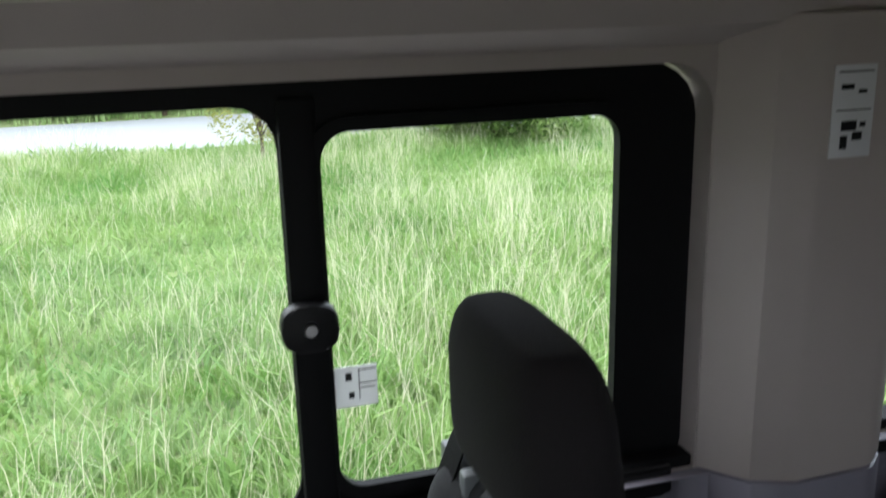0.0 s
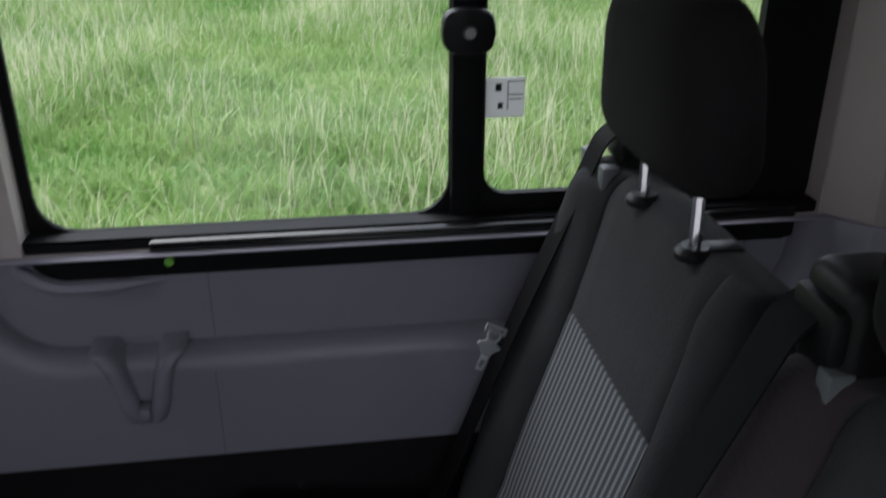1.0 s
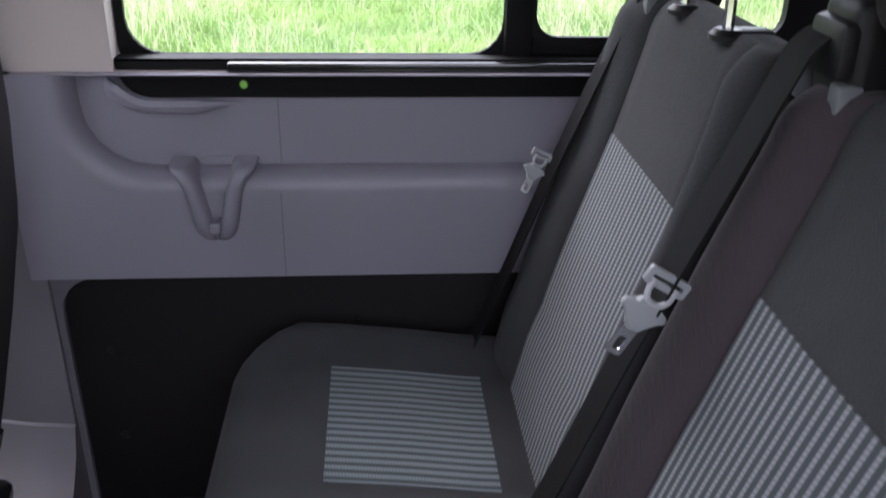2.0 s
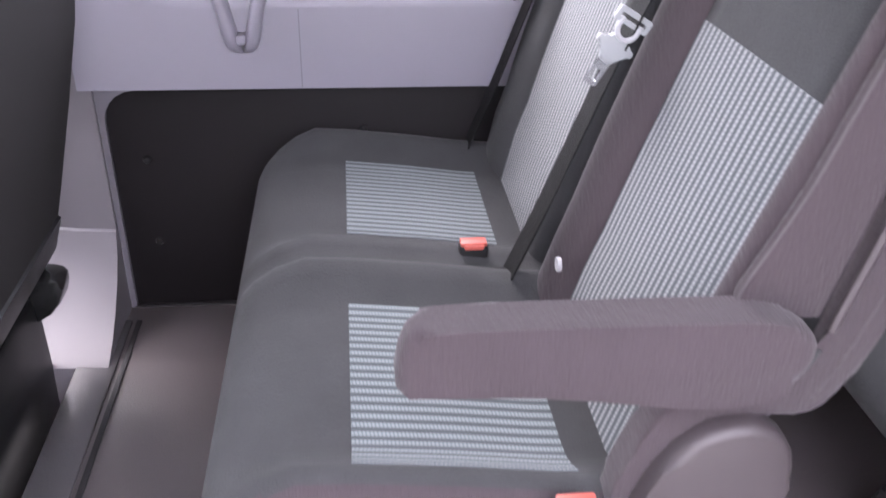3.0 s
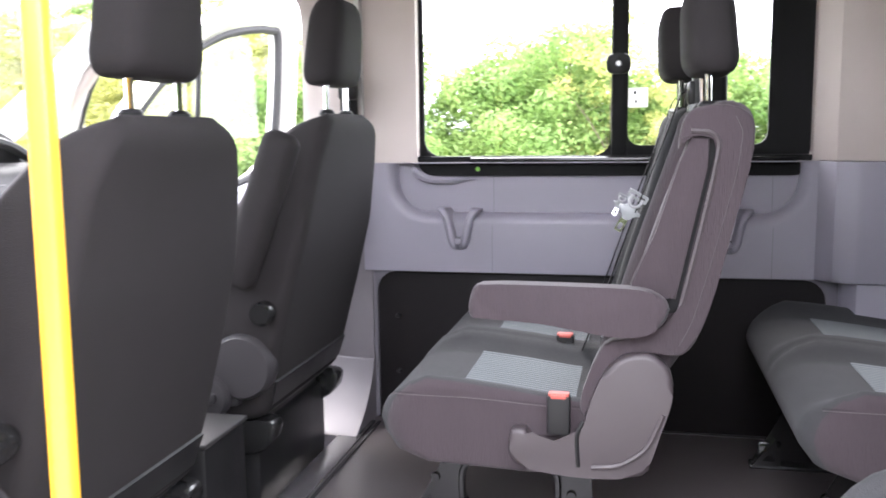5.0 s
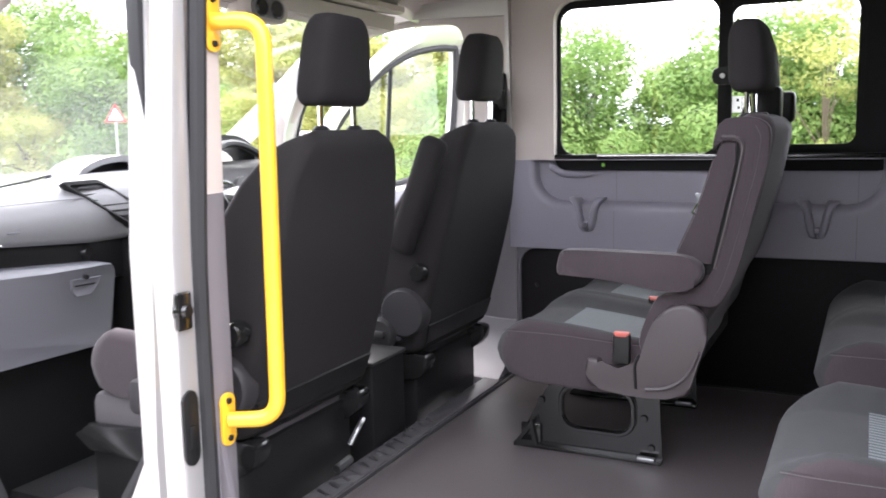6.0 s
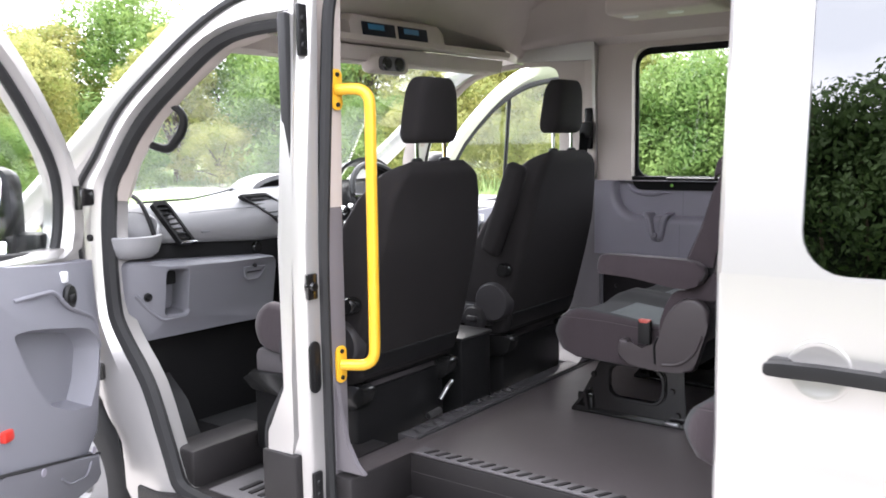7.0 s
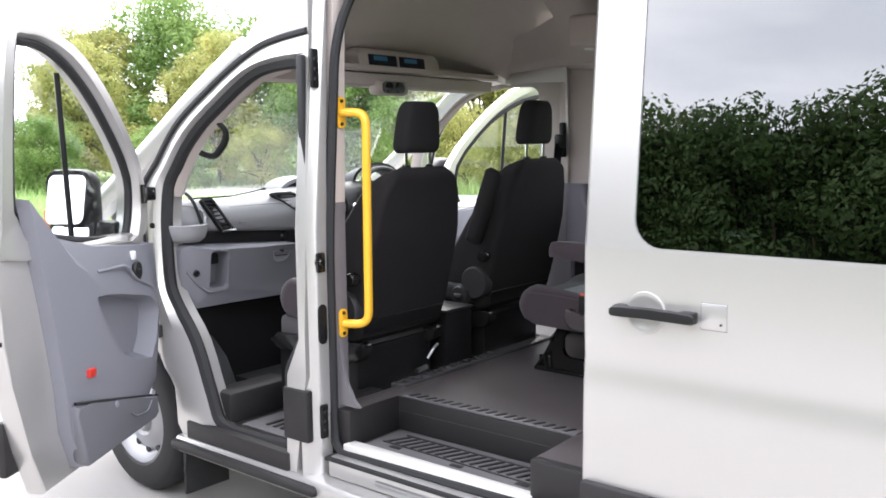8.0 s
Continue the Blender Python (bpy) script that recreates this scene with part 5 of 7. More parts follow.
def seat_cushion(bm, centres, w, x0, x1, ztop, zbot):
    y0, y1 = centres[0] - w / 2, centres[-1] + w / 2
    ends = [0.07 * (j / 12) ** 2 for j in range(13)]
    ys = [y0 + e for e in ends] + [y0 + 0.07 + (y1 - y0 - 0.14) * k / 44 for k in range(1, 44)] + [y1 - e for e in reversed(ends)]
    L = x1 - x0
    prof = [(0.03, -0.10), (0.008, -0.07), (0.0, -0.045), (0.004, -0.028), (0.014, -0.010), (0.032, 0.003), (0.06, 0.012), (0.10, 0.016), (0.16, 0.013), (0.26, 0.002), (0.36, -0.012), (L - 0.03, -0.020), (L, -0.04), (L, -0.12), (0.30, -0.128), (0.10, -0.12)]
    secs = []
    for y in ys:
        c = min(centres, key=lambda q: abs(q - y))
        e = min(y - y0, y1 - y)
        k = 0.0 if e >= 0.018 else 0.018 - math.sqrt(0.018 ** 2 - (0.018 - e) ** 2)
        turn = 0.0 if e >= 0.07 else 0.07 - math.sqrt(0.07 ** 2 - (0.07 - e) ** 2)
        valley = 0.010 * math.exp(-((y - (sum(centres) / len(centres))) / 0.02) ** 2) if len(centres) > 1 else 0
        sec = []
        for px, pz in prof:
            top = pz > -0.03
            z = pz + (bulge(y, c, w) * min(1.0, px / 0.09) - valley - k if top else 0.0)
            if not top:
                z = pz * (ztop - zbot) / 0.12 + 0.6 * k * (pz < -0.09)
            sec.append((x0 + min(max(px + turn * max(0.0, 1 - px / 0.12), 0), L - k), y, ztop + z))
        secs.append(sec)
    return loft(bm, secs)


def cushion_top(x, y, x0, L, ztop, c, w):
    prof = [(0.0, -0.03), (0.014, -0.010), (0.032, 0.003), (0.06, 0.012), (0.10, 0.016), (0.16, 0.013), (0.26, 0.002), (0.36, -0.012), (L - 0.03, -0.020)]
    return ztop + lerp(prof, x - x0) + bulge(y, c, w)


def patch(bm, fn, u0, u1, v0, v1, nu, nv, t):
    """A sheet over fn(u, v) with a small thickness t along its normal side."""
    top = [[Vector(fn(u0 + (u1 - u0) * i / nu, v0 + (v1 - v0) * j / nv)) for j in range(nv + 1)] for i in range(nu + 1)]
    nrm = (top[nu // 2 + 1][nv // 2] - top[nu // 2][nv // 2]).cross(top[nu // 2][nv // 2 + 1] - top[nu // 2][nv // 2]).normalized()
    a = [[bm.verts.new(p + nrm * t) for p in r] for r in top]
    for i in range(nu):
        for j in range(nv):
            bm.faces.new((a[i][j], a[i + 1][j], a[i + 1][j + 1], a[i][j + 1]))
    edge = [(i, 0) for i in range(nu + 1)] + [(nu, j) for j in range(1, nv + 1)] + [(i, nv) for i in range(nu - 1, -1, -1)] + [(0, j) for j in range(nv - 1, 0, -1)]
    low = [bm.verts.new(top[i][j] - nrm * 0.004) for i, j in edge]
    n = len(edge)
    for k in range(n):
        (i, j), (i2, j2) = edge[k], edge[(k + 1) % n]
        bm.faces.new((a[i][j], a[i2][j2], low[(k + 1) % n], low[k]))
    return bm


class Back:
    """A reclined backrest: rows of (z, x at the front, x at the rear, half width); its sunk middle may sit off the centre."""

    def __init__(self, rows, c, bolster=0.02, centre=0.128, middle=None):
        self.rows, self.c, self.bolster, self.centre = rows, c, bolster, centre
        self.off = 0.0 if middle is None else middle - c

    def at(self, z):
        return [lerp([(r[0], r[k]) for r in self.rows], z) for k in (1, 2, 3)]

    def front(self, z, y):
        xf, xr, hw = self.at(z)
        v = y - self.c - self.off
        room = hw - self.off if v > 0 else hw + self.off
        q = abs(v)
        return xf + self.bolster * (1.0 if q < self.centre else max(0.0, 1 - (q - self.centre) / (0.62 * max(0.03, room - self.centre))) ** 1.6)

    def build(self, bm, steps=30):
        z0, z1 = self.rows[0][0], self.rows[-1][0]
        secs = []
        for k in range(steps + 1):
            z = z0 + (z1 - z0) * (0.5 - 0.5 * math.cos(math.pi * k / steps))
            xf, xr, hw = self.at(z)
            e = min(z1 - z, z - z0)
            f = 0.0 if e > 0.04 else 0.04 - math.sqrt(max(0.0, 0.04 ** 2 - (0.04 - e) ** 2))
            r = 0.03
            lo, hi, g0, g1 = r - hw, hw - r, self.off - self.centre, self.off + self.centre
            ys = [lo + (g0 - 0.003 - lo) * j / 4 for j in range(5)] + [g0, g0 + 0.003] + [g0 + (g1 - g0) * j / 8 for j in range(1, 8)] + [g1 - 0.003, g1] + [g1 + 0.003 + (hi - g1 - 0.003) * j / 4 for j in range(5)]
            front = [(y, self.front(z, self.c + y) + (0.005 if min(abs(y - g0), abs(y - g1)) < 0.002 else 0.0)) for y in ys]
            ends = []
            for s, x1 in ((-1, front[0][1]), (1, front[-1][1])):
                turn = [(s * (hw - r + r * math.sin(radians(a))), x1 + r * (1 - math.cos(radians(a)))) for a in (25, 45, 65, 80, 90)]
                side = [(s * hw, x1 + r + max(0.0, xr - x1 - 2 * r) * j / 3) for j in range(1, 4)]
                rear = [(s * (hw - r + r * math.cos(radians(a))), max(xr - r, x1 + r) + min(r, max(0.004, xr - x1 - r)) * math.sin(radians(a))) for a in (15, 35, 55, 75, 90)]
                ends.append(turn + side + rear + [(s * hw * j / 4, xr) for j in (3, 2, 1)])
            pts = front + ends[1] + [(0, xr)] + ends[0][::-1]
            xm, g = (xf + xr) / 2, (hw - f * 0.5) / hw
            secs.append([(xm + (x - xm) * max(0.25, 1 - f / max(0.03, (xr - xf) / 2)), self.c + y * g, z) for y, x in pts])
        return loft(bm, secs)


def headrest(bm, xc, yc, z0, z1, hx=0.052, hy=0.125, lean=0.03, taper=0.12):
    secs = []
    for k in range(19):
        t = 0.5 - 0.5 * math.cos(math.pi * k / 18)
        e = min(t, 1 - t) * (z1 - z0)
        lim = 0.06 if t > 0.5 else 0.04
        f = 1.0 if e > lim else 0.5 + 0.5 * math.sqrt(max(0, 1 - ((lim - e) / lim) ** 2))
        secs.append([(x, y, z0 + (z1 - z0) * t) for x, y in sell(xc + lean * (t - 0.3), yc, hx * f * (1 - 0.12 * t), hy * (1 - (1 - f) * (0.5 if t > 0.5 else 0.3)) * (1 - taper * t ** 1.6), 28, 3.8)])
    return loft(bm, secs)


def belt(parent, pts, width=0.046, across=(0, 1, 0)):
    return add_part(parent, "belt", strap(BM(), smooth_path(pts, 0.05), width, 0.0025, across), BELT, "black seat belt webbing")


def buckle(parent, x, y, z, lean=0.0):
    bm = box(x - 0.021, x + 0.021, y - 0.012, y + 0.012, z - 0.075, z, r=0.006)
    ob = add_part(parent, "buckle", bm, BLACK, "black belt buckle with a red button")
    bm = box(x - 0.019, x + 0.019, y - 0.010, y + 0.010, z - 0.004, z + 0.004, r=0.003)
    rbox(bm, x - 0.014, x + 0.014, y - 0.0130, y - 0.008, z - 0.006, z + 0.001, r=0.002)
    add_part(ob, "button", bm, BUCKLERED)
    return ob


def belt_tongue(parent, tip, up, k):
    """A belt tongue lying on the webbing: keeper bar, pale loop, grip with two horns, slotted steel blade."""
    up = Vector(up).normalized()
    side = Vector((0, 1, 0)).cross(up).normalized()
    turn = Matrix.Translation(tip) @ Matrix((side, side.cross(up) * -1, up)).transposed().to_4x4() @ Matrix.Scale(k, 4)
    turned = lambda bm: (bmesh.ops.transform(bm, matrix=turn, verts=bm.verts), bm)[1]
    bm = prism(BM(), round_loop([(-0.010, 0.040), (0.010, 0.040), (0.016, 0.056), (0.031, 0.062), (0.030, 0.071), (0.018, 0.073), (0.012, 0.082), (-0.012, 0.082), (-0.018, 0.073), (-0.030, 0.071), (-0.031, 0.062), (-0.016, 0.056)], 2), "y", -0.006, 0.006, 0.003)
    tg = add_part(parent, "tongue", turned(bm), TONGUEGREY, "grey tongue grip with two horns")
    bm = ring(BM(), rrect(-0.011, 0.011, 0.0, 0.048, 0.004), rrect(-0.0055, 0.0055, 0.007, 0.026, 0.003), "y", -0.0015, 0.0015)
    add_part(tg, "blade", turned(bm), CHROME, "bright steel blade")
    bm = tube(BM(), smooth_path([(-0.015, -0.002, 0.108), (-0.017, -0.007, 0.092), (-0.008, -0.008, 0.080), (0.008, -0.008, 0.080), (0.017, -0.007, 0.092), (0.015, -0.002, 0.108)], 0.012), 0.004, 8)
    add_part(tg, "loop", turned(bm), PALEPLASTIC, "pale plastic webbing loop")
    bm = ring(BM(), rrect(-0.029, 0.029, 0.100, 0.122, 0.004), rrect(-0.022, 0.022, 0.107, 0.114, 0.002), "y", -0.006, 0.002)
    add_part(tg, "keeper", turned(bm), TONGUEGREY, "grey keeper bar")
    return tg


def bench(name, x, y0, count, arm, label, group):
    """A row of reclined seats on pressed steel legs; x is the cushion's front, y0 the aisle side."""
    b = thing(name, label, "bus seat", group=group)
    w = 0.452
    cs = [y0 + w * (k + 0.5) for k in range(count)]
    bs = [cs[0] - 0.024, cs[1] - 0.020] if count > 1 else [cs[0] - 0.02]
    shift = {0: 0.022, 1: -0.004} if count > 1 else {0: 0.0}
    L, ztop, zbot, xf = 0.485, 1.018, 0.900, x - 0.022
    cu = add_part(b, "cushion", seat_cushion(BM(), cs, w, xf, xf + L, ztop, zbot), CLOTH, "dark cloth seat cushion", angle=60)
    two_tone(cu, SIDECLOTH, lambda c, n: abs(n.y) > 0.45 and min(c.y - y0, y0 + w * count - c.y) < 0.02)
    st = [(x + 0.014, y0 + 0.016, ztop + 0.013), (x + 0.06, y0 - 0.0002, ztop + 0.017), (x + 0.18, y0 - 0.0002, ztop + 0.017), (x + 0.30, y0 - 0.0002, ztop + 0.009), (x + 0.42, y0 - 0.0002, ztop + 0.005)]
    add_part(cu, "stitch_line", tube(BM(), smooth_path(st, 0.04), 0.0009, 5), SEAMSTITCH, "pale stitched seam")
    add_part(cu, "seam_groove", tube(BM(), smooth_path([(p[0], p[1] + 0.0008, p[2] + 0.0035) for p in st], 0.04), 0.0005, 5), SHADECLOTH)
    for k, c in enumerate(cs):
        q = shift[k]
        bm = patch(BM(), lambda u, v: (u, v, cushion_top(u, v, xf, L, ztop, c, w)), x + 0.135, x + 0.36, c - (0.122 if k else 0.182), c + 0.134, 8, 14, 0.002)
        add_part(b, "cushion_panel", bm, SEATSTRIPE, "striped grey cloth centre panel", angle=60)
        hole = 0.012 if arm and not k else 0.0
        bk = Back([(0.97, x + 0.375, x + 0.49 + q * 0.4, 0.215), (1.1, x + 0.405 + q * 0.3, x + 0.525 + q * 0.6, 0.222 - hole), (1.14, x + 0.42 + q * 0.3, x + 0.552 + q * 0.6, 0.224 - hole), (1.18, x + 0.43 + q * 0.4, x + 0.568 + q * 0.7, 0.225 - hole), (1.25, x + 0.45 + q * 0.5, x + 0.59 + q * 0.8, 0.227 - hole), (1.4, x + 0.498 + q * 0.6, x + 0.626 + q, 0.226 - hole), (1.52, x + 0.53 + q, x + 0.648 + q, 0.22 - hole), (1.582, x + 0.542 + q, x + 0.652 + q, 0.207 - hole)], c, 0.026, 0.141, bs[k])
        back = add_part(b, "backrest", bk.build(BM()), CLOTH, "dark cloth backrest with brown-grey bolsters", angle=60)
        # window seat's bolsters stay in the centre cloth, imitating the light's tint there
        two_tone(back, SIDECLOTH, lambda p, n: (k == 0 and abs(p.y - bs[k]) > 0.142) or n.x > 0.5)
        bm = patch(BM(), lambda u, v: (bk.front(u, v), v, u), 1.0, 1.404, bs[k] - 0.136, bs[k] + 0.136, 14, 10, 0.002)
        add_part(back, "panel", bm, STRIPE, "striped grey cloth centre panel", angle=60)
        bm = headrest(BM(), x + 0.572 + q + (0.008 if arm and not k else 0.0), bs[k], 1.648 - (0.014 if arm and not k else 0.0), 1.816 - (0.012 if arm and not k else 0.0), lean=-0.012)
        # headrest in the cloth tone darkened for shade
        hr = add_part(b, "headrest", bm, SHADECLOTH, "dark cloth headrest", angle=60)
        for s in (-1, 1):
            add_part(hr, "post", tube(BM(), [(x + 0.578 + q, bs[k] + s * 0.07, 1.56), (x + 0.575 + q, bs[k] + s * 0.07, 1.66)], 0.0065, 8), CHROME, "chrome headrest post")
            bm = lathe(BM(), [(0.001, 0.0), (0.02, 0.0), (0.02, 0.006), (0.014, 0.012), (0.001, 0.012)], (x + 0.578 + q, bs[k] + s * 0.07, 1.573), "z", 12)
            if s < 0:
                rbox(bm, x + 0.585 + q, x + 0.625 + q, bs[k] - 0.083, bs[k] - 0.057, 1.573, 1.585, r=0.005)
            add_part(back, "collar", bm, BLACK, "black post collar")
        # belt guide on the shoulder, webbing, tongue and buckle
        gy = c + 0.165
        bm = box(x + 0.585, x + 0.655, gy - 0.035, gy + 0.035, 1.56, 1.655, r=0.015, seg=3)
        rbox(bm, x + 0.575, x + 0.60, gy - 0.03, gy + 0.03, 1.585, 1.635, r=0.008)
        guide = add_part(b, "belt_guide", bm, BLACK, "black shoulder belt guide")
        for dy in (-0.036, 0.036):
            add_part(guide, "clip", box(x + 0.556 + q, x + 0.578 + q, gy + 0.01 + dy - 0.010, gy + 0.01 + dy + 0.010, 1.556, 1.586, r=0.004), node_mat("guide_clip", (0.16, 0.17, 0.175), 0.4, vary=0.1), "grey belt clip")
        gy += 0.01
        belt(b, [(x + 0.60, gy, 1.63), (x + 0.565, gy, 1.615), (x + 0.525, gy + 0.01, 1.50), (x + 0.458, gy + 0.02, 1.32), (x + 0.395, gy + 0.03, 1.13), (x + 0.345, gy + 0.03, 1.005)])
        add_part(b, "anchor", box(x + 0.325, x + 0.362, gy + 0.008, gy + 0.052, 0.985, 1.03, r=0.008), BELT, "black webbing anchor loop")
        belt_tongue(b, (x + 0.431, gy, 1.311) if k == 0 else (x + 0.413, gy - 0.024, 1.306), (0.064, 0.0, 0.109) if k == 0 else (0.05, 0.03, 0.10), 0.8 if k == 0 else 0.52)
        if k:
            buckle(b, x + 0.312, c - 0.20, 1.053)
        else:
            buckle(b, x + 0.340, c - 0.25, 1.058)
    # legs
    yl = [y0 + 0.18, y0 + w * count - 0.2]
    for y in yl:
        q = [(x - 0.02, FLOOR), (x + 0.40, FLOOR), (x + 0.385, 0.92), (x + 0.12, 0.92)]
        unit = rrect(0, 1, 0, 1, 0.002)
        outer = [((1 - u) * (1 - v) * q[0][0] + u * (1 - v) * q[1][0] + u * v * q[2][0] + (1 - u) * v * q[3][0], (1 - u) * (1 - v) * q[0][1] + u * (1 - v) * q[1][1] + u * v * q[2][1] + (1 - u) * v * q[3][1]) for u, v in unit]
        bm = ring(BM(), outer, rrect(x + 0.125, x + 0.315, 0.735, 0.845, 0.04), "y", y, y + 0.006)
        lo = ring(bm, rrect(x + 0.11, x + 0.33, 0.72, 0.86, 0.05), rrect(x + 0.125, x + 0.315, 0.735, 0.845, 0.04), "y", y - 0.006, y)
        rbox(bm, x - 0.02, x + 0.40, y - 0.02, y + 0.02, FLOOR, FLOOR + 0.012, r=0.003)
        rbox(bm, x + 0.0, x + 0.06, y - 0.012, y + 0.0, FLOOR + 0.012, FLOOR + 0.07, r=0.008)
        for px, pz in ((0.06, 0.80), (0.35, 0.78), (0.37, 0.70), (0.33, 0.89), (0.13, 0.89)):
            lathe(bm, [(0.001, -0.008), (0.009, -0.008), (0.011, 0.0)], (x + px, y, pz), "y", 10)
        leg = add_part(b, "leg", bm, BLACKMETAL, "black pressed steel leg")
        rim = rrect(x + 0.118, x + 0.322, 0.728, 0.852, 0.045, 6)
        add_part(leg, "hole_rim", tube(BM(), [(u, y - 0.006, v) for u, v in rim + rim[:1]], 0.007, 6, up=(0, 1, 0)), BLACKMETAL)
        add_part(leg, "gusset", ring(BM(), [(x - 0.015, FLOOR + 0.012), (x + 0.055, FLOOR + 0.012), (x + 0.04, FLOOR + 0.085)], [(x + 0.008, FLOOR + 0.026), (x + 0.042, FLOOR + 0.026), (x + 0.035, FLOOR + 0.062)], "y", y - 0.03, y - 0.012), BLACKMETAL)
        add_part(leg, "floor_bolt", box(x + 0.335, x + 0.385, y - 0.032, y - 0.014, FLOOR + 0.010, FLOOR + 0.022, r=0.004), STEEL, "bright steel floor bolt")
    bm = BM()
    tube(bm, [(x + 0.10, yl[0], 0.90), (x + 0.10, yl[1], 0.90)], 0.015, 8)
    tube(bm, [(x + 0.36, yl[0], 0.90), (x + 0.36, yl[1], 0.90)], 0.015, 8)
    add_part(b, "cross_bar", bm, BLACKMETAL)
    # aisle side: recliner cover, buckle holder, armrest
    y = y0
    dx = x - 0.30
    cover = [(0.551, 0.985), (0.58, 0.988), (0.597, 0.97), (0.665, 0.975), (0.682, 0.995), (0.692, 1.03), (0.706, 1.072), (0.726, 1.108), (0.755, 1.132), (0.795, 1.139), (0.828, 1.12), (0.842, 1.085), (0.836, 1.04), (0.822, 0.996), (0.805, 0.94), (0.79, 0.912), (0.70, 0.903), (0.62, 0.908), (0.56, 0.92), (0.549, 0.95)]
    bm = BM()
    prism(bm, round_loop([(px + dx, pz) for px, pz in cover], 2), "y", y - 0.028, y + 0.01, 0.01, 3)
    sc = add_part(b, "recliner_cover", bm, SEATPLASTIC, "dark grey plastic recliner cover")
    add_part(sc, "cover_seam", tube(BM(), smooth_path([(dx + 0.684, y - 0.026, 1.01), (dx + 0.672, y - 0.029, 0.985), (dx + 0.676, y - 0.029, 0.925)], 0.02), 0.004, 6), BLACK)
    add_part(sc, "cover_rib", tube(BM(), smooth_path([(dx + 0.825, y - 0.0275, 1.03), (dx + 0.80, y - 0.029, 0.965), (dx + 0.75, y - 0.029, 0.93), (dx + 0.70, y - 0.028, 0.925)], 0.06), 0.005, 6), SEATPLASTIC)
    if arm:
        prof = [(0.474, 1.202), (0.50, 1.196), (0.60, 1.190), (0.69, 1.176), (0.745, 1.169), (0.79, 1.174), (0.82, 1.192), (0.831, 1.218), (0.822, 1.24), (0.79, 1.254), (0.74, 1.258), (0.60, 1.26), (0.51, 1.259), (0.482, 1.25)]
        bm = BM()
        prism(bm, round_loop([(px + dx, pz) for px, pz in prof], 3), "y", y - 0.034, y + 0.008, 0.014, 4)
        ar = add_part(b, "armrest", bm, SIDECLOTH, "folded down cloth covered armrest", angle=60)
        add_part(ar, "piping", tube(BM(), smooth_path([(px + dx, y - 0.029, pz + 0.006) for px, pz in prof[1:8]], 0.02), 0.0022, 5), CLOTH)
        # raised side of the backrest round the channel that takes the armrest
        shell = [(0.842, 1.50), (0.848, 1.545), (0.868, 1.57), (0.92, 1.575), (0.955, 1.562), (0.968, 1.532), (0.959, 1.46), (0.935, 1.36), (0.912, 1.26), (0.887, 1.18), (0.868, 1.144), (0.84, 1.131), (0.79, 1.143), (0.755, 1.14), (0.73, 1.118), (0.71, 1.075), (0.695, 1.03), (0.685, 1.01), (0.676, 1.035), (0.69, 1.085), (0.71, 1.135), (0.735, 1.158), (0.79, 1.164), (0.83, 1.185), (0.85, 1.225), (0.876, 1.34), (0.90, 1.455), (0.908, 1.508), (0.895, 1.525), (0.862, 1.527)]
        bm = BM()
        prism(bm, round_loop([(px + dx, pz) for px, pz in shell], 2), "y", y - 0.006, y + 0.03, 0.006, 3)
        sh = add_part(b, "side_shell", bm, SIDECLOTH, "brown-grey cloth side of the backrest", angle=60)
        add_part(sh, "stitch_line", tube(BM(), smooth_path([(dx + px, y - 0.0065, pz) for px, pz in ((0.85, 1.152), (0.87, 1.19), (0.893, 1.27), (0.918, 1.37), (0.94, 1.46), (0.948, 1.53), (0.935, 1.555))], 0.03), 0.0009, 5), STITCH)
        # black strip laid in the recess in place of its shadow
        add_part(b, "channel_shade", prism(BM(), [(dx + px, pz) for px, pz in ((0.86, 1.527), (0.90, 1.524), (0.905, 1.50), (0.87, 1.33), (0.845, 1.21), (0.80, 1.20), (0.83, 1.33))], "y", y + 0.0095, y + 0.014), FRAMEBLACK, "black strip for the shade in the armrest channel")
        chan = [(0.862, 1.522), (0.894, 1.518), (0.892, 1.47), (0.869, 1.36), (0.843, 1.235), (0.765, 1.235), (0.766, 1.262), (0.806, 1.352), (0.846, 1.48)]
        bm = BM()
        prism(bm, [(px + dx, pz) for px, pz in chan], "y", y + 0.0015, y + 0.016, 0.003)
        add_part(b, "arm_channel", bm, SIDECLOTH, "cloth lined armrest channel")
        add_part(b, "channel_rim", tube(BM(), smooth_path([(dx + 0.853, y - 0.004, 1.225), (dx + 0.879, y - 0.005, 1.34), (dx + 0.902, y - 0.006, 1.455), (dx + 0.911, y - 0.006, 1.512), (dx + 0.897, y - 0.006, 1.529), (dx + 0.862, y - 0.006, 1.531)], 0.012), 0.0045, 6), SEATPLASTIC, "plastic channel edging")
        add_part(b, "bolster_seam", tube(BM(), smooth_path([(dx + px - 0.002, y + 0.002, pz) for px, pz in chan[5:]], 0.03), 0.0016, 5), STITCH)
    return b


bench("double_seat", 0.30, 0.90, 2, True, "dark cloth double passenger seat with striped centres and armrest", "passenger seats")
bench("double_seat", 1.09, 0.93, 2, False, "dark cloth double passenger seat with striped centres in the rear row", "passenger seats")
bench("single_seat", 1.05, 0.16, 1, False, "dark cloth single passenger seat in the rear row", "passenger seats")


